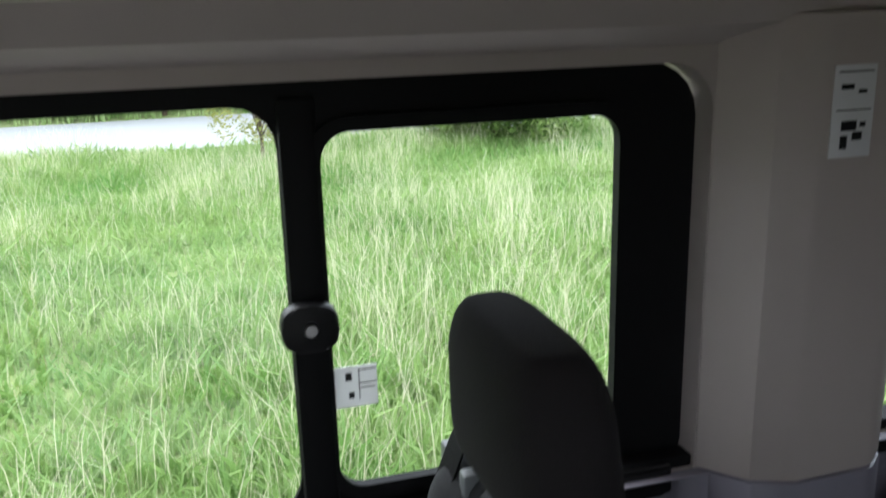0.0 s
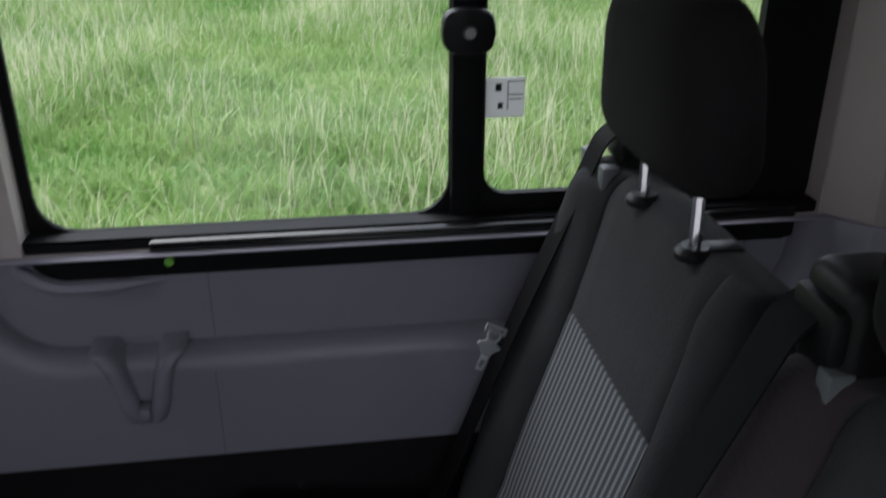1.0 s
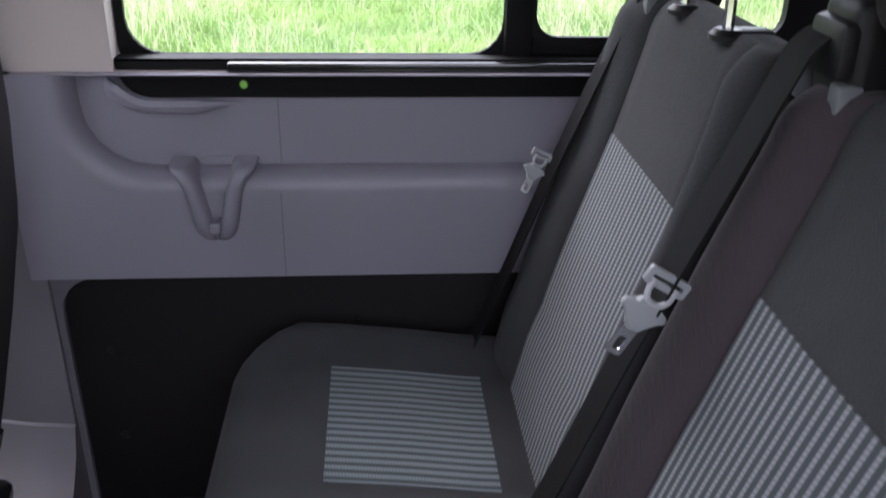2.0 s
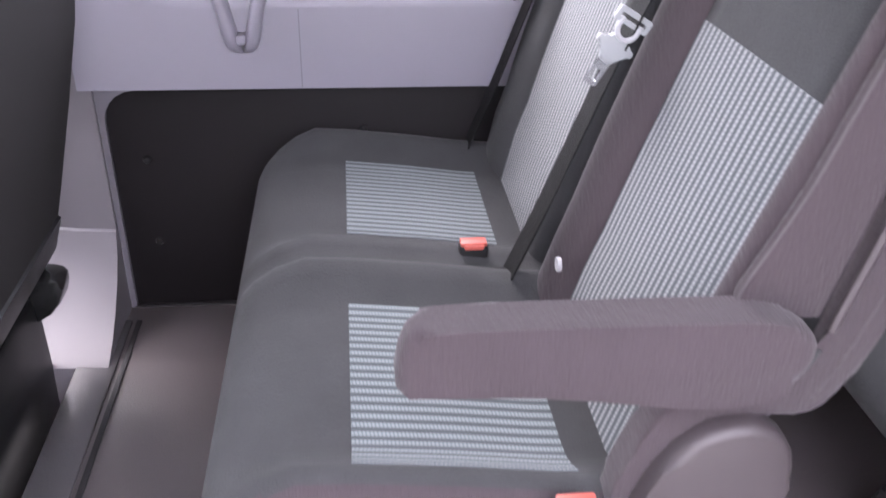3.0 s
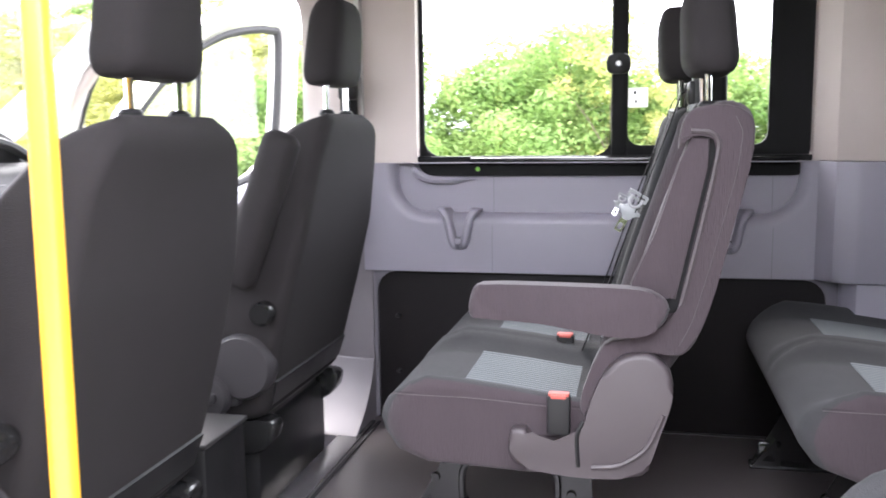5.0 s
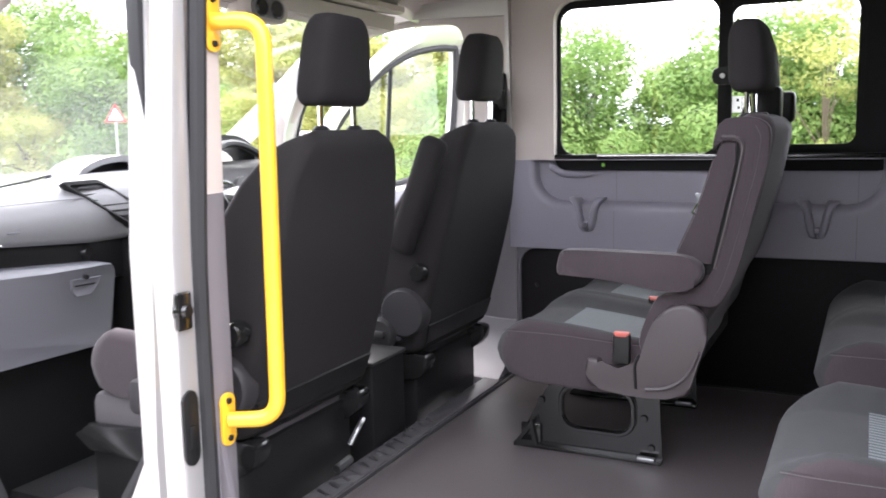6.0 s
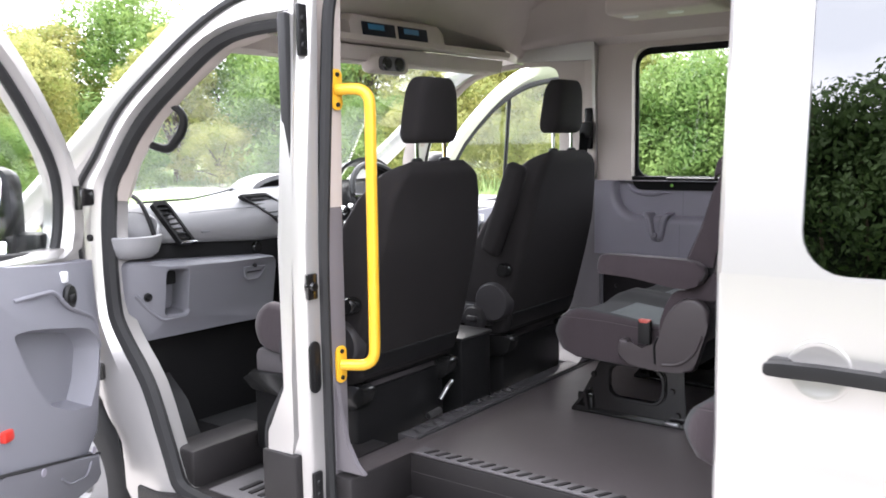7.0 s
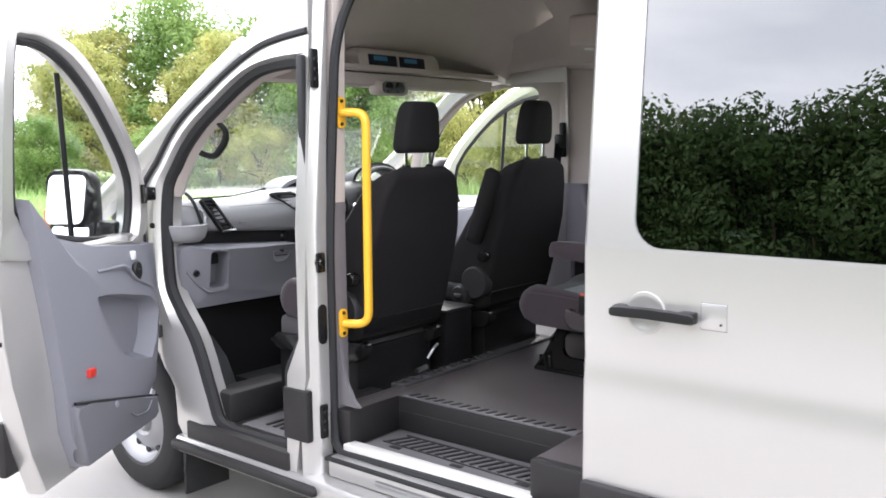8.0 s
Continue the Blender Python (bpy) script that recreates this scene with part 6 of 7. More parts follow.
def front_seat(yc, arm, label, top=1.582, rest=1.65):
    s = thing("front_seat", label, "car seat", group="front seats")
    bk = Back([(0.86, -0.34, -0.075, 0.26), (1.0, -0.33, -0.04, 0.28), (1.15, -0.27, 0.0, 0.28), (1.3, -0.18, 0.04, 0.268), (1.45, -0.085, 0.065, 0.242), (top - 0.05, -0.035, 0.08, 0.21), (top, 0.0, 0.085, 0.155)], yc, 0.06)
    # front backs use the seat cloth with shade put into its colour
    back = add_part(s, "backrest", bk.build(BM(), 34), SHADECLOTH, "dark cloth backrest", angle=60)
    two_tone(back, SIDECLOTH, lambda p, n: abs(p.y - yc) > 0.15 and n.x < -0.3)
    bm = BM()
    loft(bm, [[(x, yc + y, z) for x, y in ((-0.30, -hw), (xr, -hw), (xr, hw), (-0.30, hw))] for z, xr, hw in ((0.855, -0.10, 0.21), (0.90, -0.062, 0.238), (0.955, -0.046, 0.248), (0.965, -0.06, 0.246))])
    add_part(back, "back_skirt", bm, BLACK, "dark lower back cover")
    hr = add_part(s, "headrest", headrest(BM(), 0.03, yc, rest, rest + 0.206, 0.053, 0.112, 0.02, 0.2), SHADECLOTH, "dark cloth headrest", angle=60)
    for q in (-1, 1):
        add_part(hr, "post", tube(BM(), [(0.034, yc + q * 0.072, 1.56), (0.034, yc + q * 0.072, 1.66)], 0.0068, 8), CHROME, "chrome headrest post")
        add_part(back, "collar", lathe(BM(), [(0.001, 0.0), (0.019, 0.0), (0.019, 0.008), (0.013, 0.014), (0.001, 0.014)], (0.034, yc + q * 0.072, top - 0.004), "z", 12), BLACK)
    add_part(s, "cushion", seat_cushion(BM(), [yc], 0.50, -0.60, -0.12, 1.04, 0.92), SIDECLOTH, "dark cloth cushion", angle=60)
    add_part(s, "seat_base", box(-0.585, -0.12, yc - 0.24, yc + 0.24, 0.79, 0.925, r=0.03), node_mat("seat_skirt", (0.075, 0.068, 0.072), 0.6, vary=0.1, bump=0.3), "grey seat base skirt")
    bm = box(-0.60, -0.105, yc - 0.23, yc + 0.23, 0.55, 0.83, r=0.015)
    add_part(s, "plinth", bm, BLACK, "black plastic seat plinth")
    for q in (-1, 1):
        rail = prism(BM(), round_loop([(-0.58, 0.775), (-0.17, 0.77), (-0.08, 0.79), (-0.055, 0.835), (-0.062, 0.858), (-0.10, 0.862), (-0.18, 0.855), (-0.58, 0.845)], 2), "y", yc + q * 0.225 - 0.03, yc + q * 0.225 + 0.03, 0.006)
        add_part(s, "seat_rail", rail, GLOSSBLACK, "black seat slide cover")
    sy = yc - 0.284
    bm = lathe(BM(), [(0.001, -0.02), (0.07, -0.018), (0.078, -0.008), (0.078, 0.03)], (-0.115, sy, 1.0), "y", 24)
    rbox(bm, -0.40, -0.12, sy - 0.012, sy + 0.03, 0.90, 0.99, r=0.03)
    rc = add_part(s, "recliner_cover", bm, node_mat("cover_plastic", (0.03, 0.028, 0.03), 0.45, vary=0.1, bump=0.2), "dark recliner cover")
    bm = lathe(BM(), [(0.001, -0.028), (0.045, -0.026), (0.052, -0.015), (0.052, 0.0)], (-0.19, sy - 0.01, 0.93), "y", 20)
    rbox(bm, -0.215, -0.165, sy - 0.05, sy - 0.03, 0.92, 0.945, r=0.008)
    add_part(s, "height_wheel", bm, node_mat("wheel_plastic", (0.035, 0.033, 0.035), 0.4, vary=0.1) if arm else GLOSSBLACK, "dark height adjuster wheel")
    add_part(s, "knob", lathe(BM(), [(0.001, -0.05), (0.022, -0.05), (0.028, -0.042), (0.028, -0.015), (0.02, 0.0)], (-0.048, sy + 0.005, 1.133), "y", 16), GLOSSBLACK, "black adjuster knob")
    if arm:
        bm = box(-0.043, 0.043, -0.03, 0.03, -0.185, 0.185, r=0.028, seg=4)
        bmesh.ops.transform(bm, matrix=pose(-0.045, sy - 0.025, 1.365, 0, 21, 0), verts=bm.verts)
        add_part(s, "armrest", bm, SHADECLOTH, "folded up cloth armrest", angle=60)
    return s


front_seat(0.582, False, "dark cloth front passenger seat on a black plinth", 1.564, 1.62)
front_seat(1.438, True, "dark cloth driver seat with folded up armrest")


def seat_console():
    c = thing("seat_console", "black plastic storage box between the front seats", "storage box")
    add_part(c, "box", box(-0.42, -0.075, 0.885, 1.075, 0.56, 0.90, r=0.012), BLACK)
    add_part(c, "lid", box(-0.42, -0.07, 0.88, 1.08, 0.90, 0.912, r=0.005), node_mat("console_lid", (0.03, 0.029, 0.03), 0.4, vary=0.1), "grey lid")
    b2 = tube(BM(), smooth_path([(-0.07, 0.745, 0.72), (-0.055, 0.77, 0.765), (-0.06, 0.80, 0.775)], 0.02), 0.008, 8)
    add_part(c, "lever", b2, STEEL, "bright steel release lever")
    b3 = tube(BM(), [(-0.06, 0.66, 0.682), (-0.055, 0.72, 0.69)], 0.012, 8)
    add_part(c, "seat_rail_end", b3, STEEL, "bright steel rail end")
    return c


seat_console()
# ---- handles, dash, overhead shelf ----
def grab_rail():
    g = thing("grab_rail", "bright yellow tubular grab rail on the door pillar", "grab rail")
    pts = smooth_path([(0.018, 0.172, 1.775), (0.114, 0.204, 1.775), (0.108, 0.202, 0.985), (0.018, 0.158, 0.985)], 0.06, 6)
    add_part(g, "bar", tube(BM(), pts, 0.0165, 14), YELLOW)
    for z0, z1, y in ((1.718, 1.832, 0.174), (0.932, 1.04, 0.158)):
        bm = BM()
        prism(bm, rrect(y - 0.02, y + 0.02, z0, z1, 0.015), "x", 0.012, 0.019, 0.002)
        pl = add_part(g, "plate", bm, YELLOW)
        for z in (z0 + 0.015, z1 - 0.015):
            add_part(pl, "bolt", lathe(BM(), [(0.001, 0.005), (0.006, 0.005), (0.007, 0.0)], (0.019, y, z), "x", 10), BLACK)


grab_rail()


def dashboard():
    d = thing("dashboard", "pale grey and dark plastic dashboard with glovebox and vents", "dashboard")

    def topsec(y):
        h = 0.03 * math.exp(-((y - 1.42) / 0.22) ** 4) + 0.035 * math.exp(-((y - 0.93) / 0.28) ** 4)
        k = min(1.0, max(0.0, (y - 0.20) / 0.12))
        back = -0.10 * (1 - k) ** 2
        low = 0.03 * min(1.0, max(0.0, (y - 0.3) / 0.4))
        return [(-1.50, y, 1.350), (-1.30, y, 1.388 + h * 0.5), (-1.12, y, 1.410 + h), (-1.02 + back, y, 1.416 + h), (-0.965 + back, y, 1.405 + h), (-0.925 + back, y, 1.372 + h * 0.6), (-0.908 + back, y, 1.33 + h * 0.3), (-0.912 + back, y, 1.295 - low), (-0.935 + back, y, 1.275 - low), (-1.10, y, 1.262 - low), (-1.48, y, 1.26 - low)]

    add_part(d, "top_pad", loft(BM(), [topsec(y) for y in [0.10, 0.14, 0.18] + [0.20 + 0.02 * k for k in range(1, 8)] + [0.40 + 0.06 * k for k in range(25)]]), DASHTOP, "pale grey top pad", angle=50)
    slit = [(topsec(y)[2][0] - 0.03, y, topsec(y)[2][2] + 0.004) for y in (0.30, 0.42, 0.54, 0.66, 0.76)]
    add_part(d, "defrost_slot", strap(BM(), slit, 0.022, 0.006, (1, 0, 0.15)), RUBBER, "dark demister slot")
    add_part(d, "pad_seam", tube(BM(), [(-0.9235, y, 1.372 + 0.01 * math.sin(3 * y)) for y in (0.36, 0.48, 0.60, 0.70)], 0.0016, 5), DASHGREY)
    add_part(d, "airbag_mark", box(-0.9125, -0.905, 0.40, 0.435, 1.303, 1.309, r=0.001), DASHGREY)
    add_part(d, "dark_band", box(-1.45, -0.955, 0.14, 1.86, 1.12, 1.272, r=0.01), BLACK, "black recessed band")
    add_part(d, "band_knob", lathe(BM(), [(0.001, 0.012), (0.018, 0.012), (0.024, 0.004), (0.026, 0.0)], (-0.955, 0.70, 1.215), "x", 16), GLOSSBLACK, "black band knob")
    # glovebox with an open pocket let into it
    face = lambda z: -0.862 - 0.16 * (1.20 - z)
    outer, hole = rrect(0.085, 0.755, 0.935, 1.205, (0.05, 0.07, 0.05, 0.03)), rrect(0.205, 0.305, 1.015, 1.178, 0.018)
    mid = [(0.5 * (p[0] + q[0]), 0.5 * (p[1] + q[1])) for p, q in zip([(0.97 * p[0] + 0.012, 0.97 * p[1] + 0.032) for p in outer], hole)]
    near = lambda p, e: (face(p[1]) + e - 0.05 * max(0.0, (0.19 - p[0]) / 0.09) ** 1.5 - 0.03 * max(0.0, (p[0] - 0.68) / 0.07) ** 2, p[0], p[1] + 0.07 * (0.45 - p[0]) * min(1.0, max(0.0, (p[1] - 0.98) / 0.2)))
    shrink = lambda loop, k, c: [(c[0] + (p[0] - c[0]) * k, c[1] + (p[1] - c[1]) * k) for p in loop]
    bm = loft(BM(), [[(-1.40, p[0], near(p, 0.0)[2] + 0.012) for p in outer], [near(p, -0.03) for p in outer], [near(p, -0.008) for p in shrink(outer, 0.99, (0.43, 1.07))], [near(p, 0.0) for p in shrink(outer, 0.97, (0.43, 1.07))], [near(p, 0.0) for p in mid],
                     [near(p, 0.002) for p in shrink(hole, 1.1, (0.255, 1.097))], [near(p, 0.004) for p in hole], [near(p, -0.004) for p in shrink(hole, 0.93, (0.255, 1.097))], [near((p[0] + 0.012, p[1]), -0.10) for p in shrink(hole, 0.84, (0.255, 1.097))]])
    gb = add_part(d, "glovebox", bm, DASHGREY, "grey glovebox", angle=35)
    lip = [(0.112, 1.095), (0.15, 1.045), (0.20, 1.005), (0.30, 1.008), (0.312, 1.03)]
    add_part(gb, "pocket_lip", tube(BM(), smooth_path([near((y, z), 0.002) for y, z in lip], 0.02), 0.006, 8), DASHGREY)
    add_part(gb, "socket", lathe(BM(), [(0.001, 0.004), (0.009, 0.004), (0.013, 0.010), (0.016, 0.0)], (near((0.145, 1.10), 0.0)[0], 0.145, 1.10), "x", 14), BLACK, "black power socket")
    latch = [(0.555, 1.165), (0.665, 1.168), (0.645, 1.128), (0.625, 1.112), (0.575, 1.110), (0.558, 1.13)]
    add_part(gb, "latch", loft(BM(), [[near(p, e) for p in shrink(latch, k, (0.61, 1.14))] for k, e in ((1.0, 0.001), (0.95, 0.006), (0.8, 0.003))]), DASHGREY)
    add_part(gb, "latch_gap", loft(BM(), [[near(p, e) for p in ((0.572, 1.142), (0.64, 1.145), (0.64, 1.149), (0.572, 1.146))] for e in (0.0, 0.007)]), BLACK)
    add_part(gb, "lock", lathe(BM(), [(0.001, 0.010), (0.007, 0.010), (0.009, 0.0)], (face(1.158), 0.61, 1.158), "x", 10), BLACK)
    # door end pod: a bowl under a raised shell
    cx, cy = -0.965, 0.138
    bm = lathe(BM(), [(0.001, -0.05), (0.070, -0.05), (0.090, -0.034), (0.101, -0.008), (0.106, 0.026), (0.102, 0.030), (0.094, 0.026), (0.080, 0.010), (0.05, 0.004), (0.001, 0.003)], (cx, cy, 1.288), "z", 28)
    arc = [radians(q) for q in range(40, 261, 10)]
    loft(bm, [[(cx + rr * math.cos(q), cy + rr * math.sin(q), 1.298 + hh * math.sin(math.pi * (k + 1) / (len(arc) + 1)) ** 0.6) for rr, hh in ((0.094, 0.0), (0.105, 0.0), (0.098, 0.095), (0.090, 0.095))] for k, q in enumerate(arc)])
    add_part(d, "side_pod", bm, DASHTOP, "pale grey door end pod", angle=50)
    arch = smooth_path([(-0.92, 0.215, 1.262), (-0.945, 0.212, 1.34), (-0.985, 0.205, 1.42), (-1.03, 0.20, 1.452), (-1.12, 0.20, 1.46)], 0.05)
    add_part(d, "arch_seam", tube(BM(), arch, 0.008, 8), BLACK, "dark arched seam beside the end vent")
    for y0, y1, tilt, h in ((0.245, 0.312, 0.42, 0.0), (0.705, 0.845, 1.3, 0.006)):
        def slant(bm):
            for p in bm.verts:
                p.co.y -= tilt * (p.co.z - 1.36)
            return bm

        v = add_part(d, "vent", slant(ring(BM(), rrect(y0, y1, 1.268, 1.432, 0.012), rrect(y0 + 0.010, y1 - 0.010, 1.28, 1.42, 0.008), "x", 0.0, 0.022)), BLACK, "black air vent")
        v.matrix_basis = Matrix.Translation((-0.896, 0, 1.268 + h)) @ Matrix.Rotation(radians(-24), 4, "Y") @ Matrix.Translation((0, 0, -1.268))
        add_part(v, "vent_inside", slant(box(-0.01, 0.004, y0 + 0.008, y1 - 0.008, 1.276, 1.424, r=0)), RUBBER)
        for k in range(7):
            add_part(v, "slat", slant(box(0.006, 0.018, y0 + 0.010, y1 - 0.010, 1.287 + k * 0.0195, 1.292 + k * 0.0195, r=0.001)), BLACK)
        add_part(v, "chrome_edge", slant(box(0.010, 0.025, y0 + 0.004, y1 + 0.004, 1.268, 1.274, r=0.002)), CHROME, "chrome lower edge")
    bm = loft(BM(), [[(-1.10 + 0.10 * k, 1.42 + a, 1.43 + 0.03 * k + b) for a, b in [(0.19 * math.cos(radians(q)), 0.10 * math.sin(radians(q))) for q in range(0, 181, 15)] + [(0.17 * math.cos(radians(q)), 0.085 * math.sin(radians(q))) for q in range(180, -1, -15)]] for k in (0, 0.5, 1.0)])
    add_part(d, "instrument_hood", bm, BLACK)
    bm = loft(BM(), [[(-1.16 + 0.14 * k, 0.93 + a, 1.425 + b) for a, b in [(0.19 * math.cos(radians(q)), 0.075 * math.sin(radians(q))) for q in range(0, 181, 15)] + [(0.165 * math.cos(radians(q)), 0.055 * math.sin(radians(q))) for q in range(180, -1, -15)]] for k in (0, 0.5, 1.0)])
    add_part(d, "display_hood", bm, DASHTOP, "pale hood over the centre display")
    add_part(d, "display_face", prism(BM(), [(0.93 + 0.17 * math.cos(radians(q)), 1.425 + 0.06 * math.sin(radians(q))) for q in range(0, 181, 15)], "x", -1.10, -1.09), RUBBER, "dark display under the hood")
    # dark instrument side with bright ringed controls and a stalk
    bm = loft(BM(), [[(-1.06, y, 1.455), (-0.985, y, 1.462), (-0.935, y, 1.425), (-0.893, y, 1.355), (-0.882, y, 1.27), (-0.92, y, 1.20), (-1.10, y, 1.20)] for y in (1.085, 1.10, 1.3, 1.6, 1.80, 1.82)])
    add_part(d, "instrument_panel", bm, BLACK, "black instrument panel", angle=50)
    for y, z, rr in ((1.135, 1.335, 0.020), (1.19, 1.345, 0.017), (1.24, 1.33, 0.020), (1.15, 1.275, 0.018), (1.215, 1.265, 0.020), (1.14, 1.22, 0.016)):
        ct = add_part(d, "control", lathe(BM(), [(0.001, 0.022), (rr * 0.75, 0.022), (rr, 0.014), (rr * 1.1, 0.0)], (-0.89, y, z), "x", 14), CHROME, "bright ringed control")
        add_part(ct, "cap", lathe(BM(), [(0.001, 0.026), (rr * 0.6, 0.026), (rr * 0.65, 0.02)], (-0.89, y, z), "x", 12), GLOSSBLACK)
    add_part(d, "stalk", tube(BM(), [(-0.90, 1.34, 1.37), (-0.87, 1.25, 1.395), (-0.86, 1.18, 1.40)], [0.010, 0.009, 0.012], 8), GLOSSBLACK, "black column stalk")
    add_part(d, "centre_console", box(-1.415, -0.905, 0.84, 1.22, 0.52, 1.33, r=0.03), BLACK, "black centre console")
    add_part(d, "lower_dash", box(-1.415, -1.015, 0.14, 1.86, 0.52, 1.2, r=0.04), BLACK)
    return d


dashboard()


def steering_wheel():
    w = thing("steering_wheel", "black and silver steering wheel", "steering wheel", (-0.87, 1.40, 1.36))
    bm = BM()
    tube(bm, [(0, 0.19 * math.cos(2 * math.pi * k / 32), 0.19 * math.sin(2 * math.pi * k / 32)) for k in range(33)], 0.015, 8, up=(1, 0, 0))
    add_part(w, "rim", bm, BLACK)
    bm = lathe(BM(), [(0.001, 0.03), (0.06, 0.025), (0.075, 0.0), (0.07, -0.05)], (-0.04, 0, 0), "x", 18)
    add_part(w, "hub", bm, BLACK)
    bm = BM()
    for a in (0, 180, 270):
        c, s = math.cos(radians(a)), math.sin(radians(a))
        tube(bm, [(-0.03, 0.05 * c, 0.05 * s), (-0.005, 0.185 * c, 0.185 * s)], [0.03, 0.014], 8)
    add_part(w, "spoke", bm, STEEL, "silver spokes")
    add_part(w, "column", tube(BM(), [(-0.05, 0, 0), (-0.35, 0, 0.0)], 0.05, 10), BLACK)
    w.rotation_euler = (0, radians(-28), 0)


steering_wheel()


def overhead():
    o = thing("overhead_shelf", "beige overhead shelf with two dark displays above the windscreen", "overhead console")
    bm = BM()
    loft(bm, [[(x, y, z) for x, z in ((-0.565, 2.01), (-0.43, 1.985), (-0.40, 1.992), (-0.40, 2.012), (-0.43, 2.018), (-0.56, 2.045))] for y in (0.2, 0.6, 1.0, 1.4, 1.74)])
    add_part(o, "shelf", bm, BEIGE)
    add_part(o, "shelf_back", box(-0.55, -0.53, 0.12, 1.88, 2.0, 2.075, r=0.004), LINER)
    bm = BM()
    loft(bm, [[(x, 0.995 + y, 1.995 + (z - 1.995) * k) for x, z in ((-0.53, 1.995), (-0.412, 1.998), (-0.424, 2.075), (-0.44, 2.09), (-0.53, 2.10))] for y, k in ((-0.285, 0.75), (-0.265, 0.97), (-0.25, 1.0), (0.24, 1.0), (0.255, 0.97), (0.275, 0.75))])
    add_part(o, "display_housing", bm, BEIGE)
    for y0, y1 in ((0.772, 0.957), (0.978, 1.155)):
        v = add_part(o, "display", box(-0.004, 0.004, y0, y1, 0, 0.052, r=0.003), SCREEN, "dark blue display")
        v.matrix_basis = pose(-0.413, 0, 2.012, 0, -9, 0)
        if y0 < 1:
            add_part(v, "readout", box(0.0042, 0.005, y0 + 0.03, y0 + 0.12, 0.024, 0.044, r=0), BLUE, "faint blue readout")
    add_part(o, "valance", loft(BM(), [[(x, y, z) for x, z in ((-0.585, 2.005), (-0.44, 1.98), (-0.45, 1.93), (-0.52, 1.92), (-0.61, 1.97))] for y in (0.2, 0.7, 1.2, 1.74)]), LINER, "beige valance")
    bm = BM()
    rbox(bm, -0.50, -0.425, 0.84, 1.06, 1.885, 1.955, r=0.025, seg=3)
    lamp = add_part(o, "reading_lamp", bm, BEIGE)
    add_part(lamp, "lens_plate", prism(BM(), rrect(0.868, 1.022, 1.893, 1.947, 0.024), "x", -0.428, -0.421, 0.002), node_mat("lamp_plate", (0.10, 0.095, 0.10), 0.4, vary=0.1), "dark oval lamp plate")
    for y in (0.91, 0.98):
        add_part(lamp, "lens", lathe(BM(), [(0.001, 0.008), (0.022, 0.008), (0.026, 0.0)], (-0.421, y, 1.92), "x", 14), GLOSSBLACK)
    return o


overhead()


def coat_hook(x):
    h = thing("wall_hook", "grey V shaped moulded double coat hook on the wall panel", "hook", group="wall hooks")
    rows = ((1.188, 0.008, 0.0, 0.002), (1.192, 0.020, 0.0, 0.010), (1.200, 0.027, 0.001, 0.018), (1.214, 0.032, 0.004, 0.022), (1.228, 0.035, 0.008, 0.024), (1.246, 0.038, 0.012, 0.024),
            (1.266, 0.042, 0.016, 0.024), (1.283, 0.047, 0.021, 0.024), (1.294, 0.054, 0.025, 0.022), (1.302, 0.061, 0.030, 0.020), (1.308, 0.064, 0.034, 0.015), (1.311, 0.063, 0.038, 0.009))
    secs = []
    for z, wo, wi, d in rows:
        front, floor, rim = 1.84 - d, 1.84 + 0.034 * max(0.0, min(1.0, (z - 1.21) / 0.07)), 0.35 * (wo - wi)
        half = [(wo, 1.878), (wo, 1.842), (wo - 0.2 * rim, front + 0.006), (wo - 0.8 * rim, front), (wi + 0.8 * rim, front), (wi + 0.2 * rim, front + 0.006), (wi, min(floor, front + 0.02)), (wi * 0.8, floor if wi > 0.006 else front + 0.003)]
        secs.append([(x - u, y, z) for u, y in half] + [(x + u, y, z) for u, y in half[::-1]])
    add_part(h, "body", loft(BM(), secs), GREYTRIM, angle=50)
    add_part(h, "clip", box(x - 0.008, x + 0.008, 1.812, 1.84, 1.208, 1.226, r=0.004), GREYTRIM, "small peg at the foot of the hook")
    return h


coat_hook(0.264)
coat_hook(1.024)


# ---- small fittings ----
def escape_notice():
    n = thing("notice", "white safety notice with dark printed bars on the pillar", "sign")
    add_part(n, "plate", box(1.347, 1.407, 1.7775, 1.7795, 1.886, 1.998, r=0.0004), WHITE)
    bm = BM()
    for x, z, sx, sz in ((1.377, 1.99, 0.05, 0.0015), (1.366, 1.972, 0.018, 0.006), (1.388, 1.966, 0.012, 0.004), (1.377, 1.944, 0.05, 0.0015), (1.372, 1.925, 0.022, 0.012), (1.385, 1.912, 0.014, 0.010), (1.366, 1.905, 0.010, 0.016), (1.392, 1.926, 0.008, 0.006)):
        rbox(bm, x - sx / 2, x + sx / 2, 1.7765, 1.7772, z - sz / 2, z + sz / 2, r=0)
    add_part(n, "print_mark", bm, BLACK, "dark printed bars")


escape_notice()


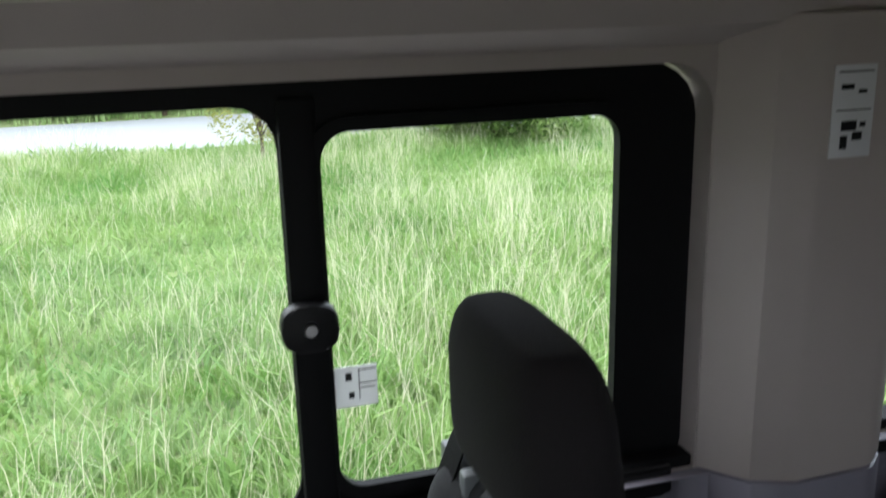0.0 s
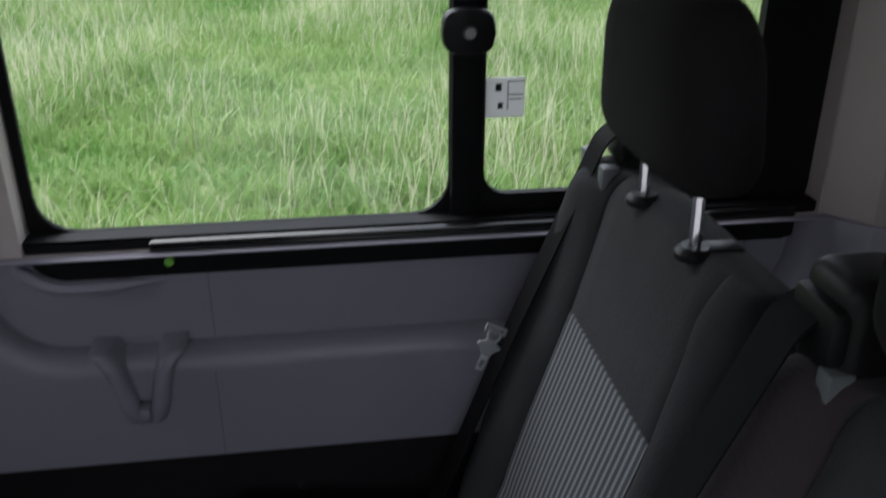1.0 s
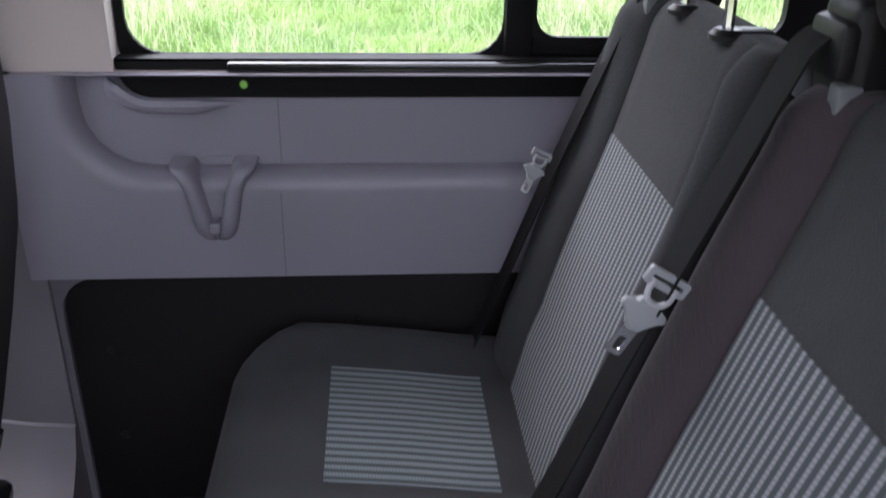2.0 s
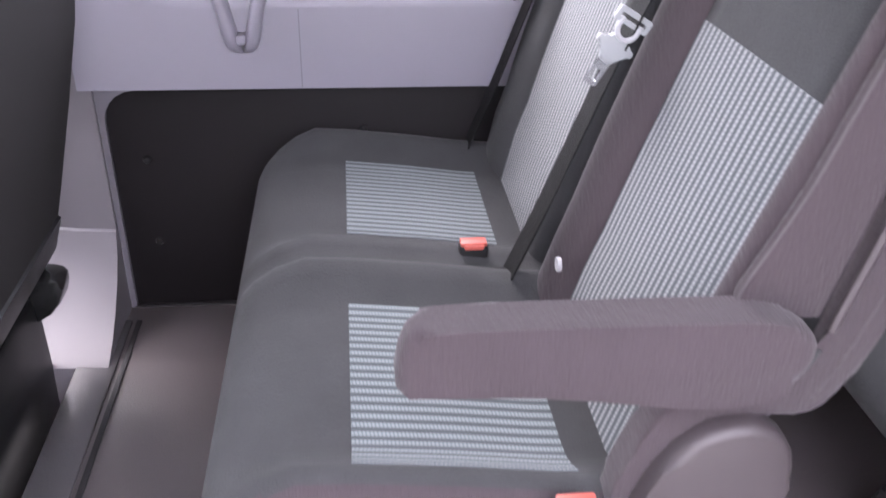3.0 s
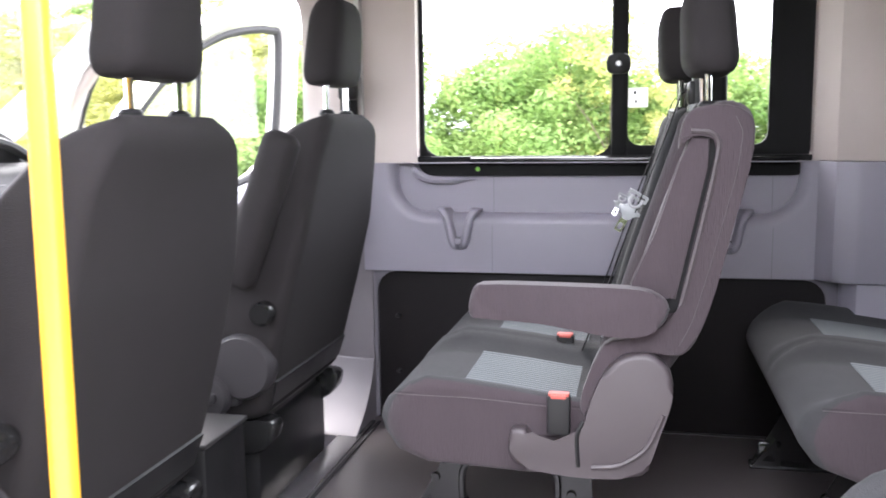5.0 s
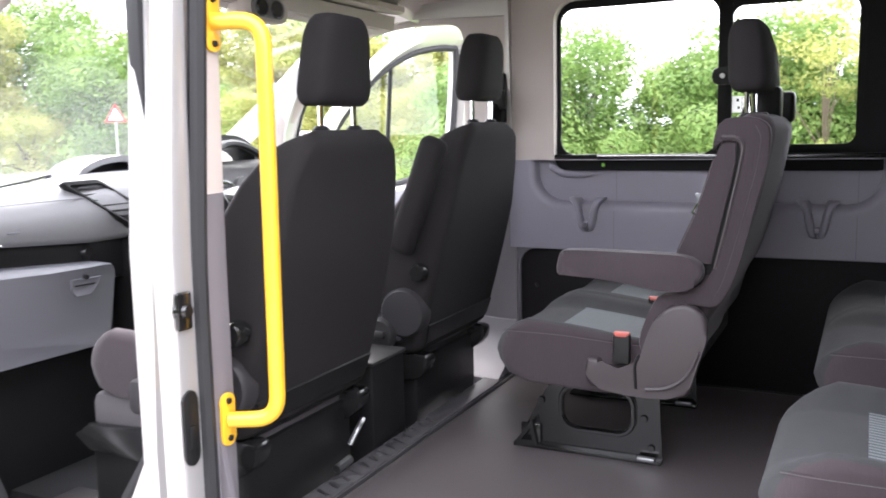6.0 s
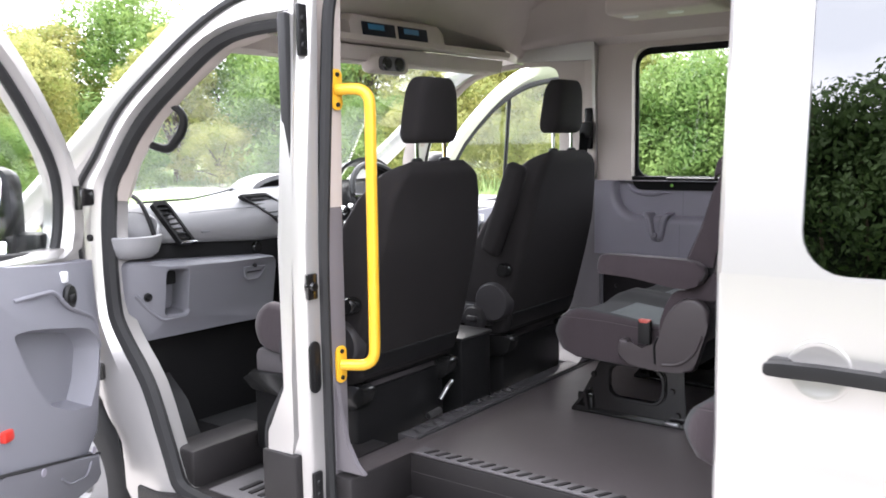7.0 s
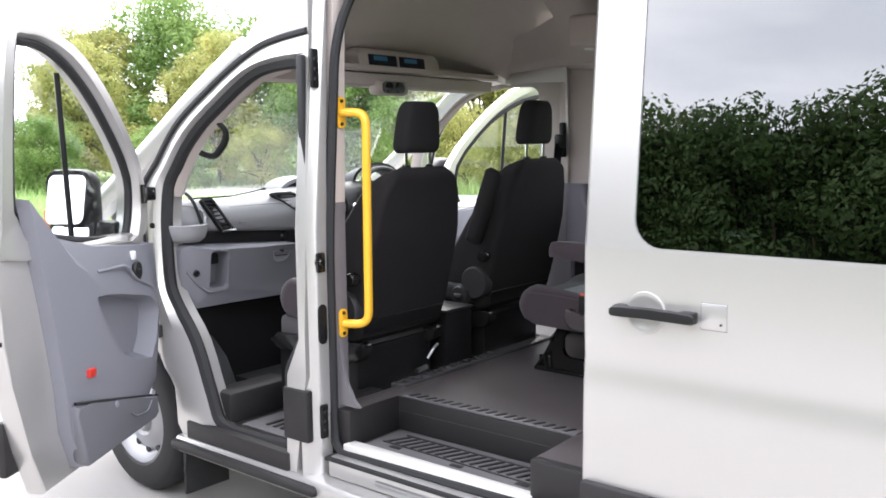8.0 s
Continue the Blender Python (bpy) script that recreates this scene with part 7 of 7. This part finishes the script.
def grab_handle():
    g = thing("assist_grip", "black plastic assist grip on the windscreen pillar cover", "assist grip")
    pts = smooth_path([(-0.85, 0.10, 1.655), (-0.80, 0.145, 1.624), (-0.745, 0.16, 1.612), (-0.675, 0.165, 1.675), (-0.65, 0.155, 1.725), (-0.69, 0.105, 1.785)], 0.03)
    n = len(pts)
    add_part(g, "bar", tube(BM(), pts, [0.012 + 0.004 * math.sin(math.pi * k / (n - 1)) for k in range(n)], 10), BLACK)
    for p in (pts[0], pts[-1]):
        add_part(g, "foot", box(p[0] - 0.024, p[0] + 0.024, p[1] - 0.02, p[1] + 0.012, p[2] - 0.018, p[2] + 0.018, r=0.008), BLACK)


grab_handle()


def pillar_vent():
    v = thing("pillar_vent", "small dark slotted vent in the pale pillar cover", "vent")
    for i in range(2):
        for k in range(6):
            add_part(v, "slot", box(-1.002 + 0.014 * i, -0.992 + 0.014 * i, 0.132, 0.142, 1.442 + 0.012 * k, 1.449 + 0.012 * k, r=0.001), BLACK)


pillar_vent()


def belt_anchor():
    a = thing("belt_anchor", "black seat belt guide on the driver side pillar", "belt guide")
    add_part(a, "slide", box(-0.075, -0.04, 1.825, 1.85, 1.58, 1.76, r=0.008), BLACK)
    add_part(a, "guide", box(-0.09, -0.03, 1.80, 1.83, 1.63, 1.70, r=0.012), BLACK)
    add_part(a, "belt", strap(BM(), smooth_path([(-0.06, 1.80, 1.65), (-0.075, 1.79, 1.4), (-0.10, 1.80, 1.1)], 0.1), 0.045, 0.0025, (0.5, 1, 0)), BELT, "black belt webbing")


belt_anchor()


def ceiling_unit():
    u = thing("ceiling_vent_box", "pale beige air outlet box under the headliner", "air outlet")
    add_part(u, "housing", box(0.20, 0.62, 1.46, 1.70, 2.09, 2.24, r=0.02, seg=3), BEIGE)
    for y in (0.27, 0.45):
        add_part(u, "outlet", lathe(BM(), [(0.001, -0.004), (0.028, -0.004), (0.034, 0.004)], (y, 1.55, 2.09), "z", 16), WHITE)


ceiling_unit()


def seat_tag():
    t = thing("seat_tag", "small round pale anchor tag on the seat back", "tag")
    add_part(t, "disc", lathe(BM(), [(0.004, -0.002), (0.009, -0.0025), (0.010, 0.0), (0.009, 0.003)], (0.703, 1.252, 1.088), "x", 14), PALEPLASTIC)


seat_tag()


def sun_visor():
    for y0, y1 in ((0.36, 0.86), (1.14, 1.66)):
        v = thing("sun_visor", "grey sun visor folded up above the windscreen", "sun visor", group="sun visors")
        bm = BM()
        loft(bm, [[(-0.62 + 0.0, y, 1.985), (-0.47, y, 1.94), (-0.465, y, 1.925), (-0.625, y, 1.965)] for y in (y0, y1)])
        add_part(v, "panel", bm, LINER)


sun_visor()
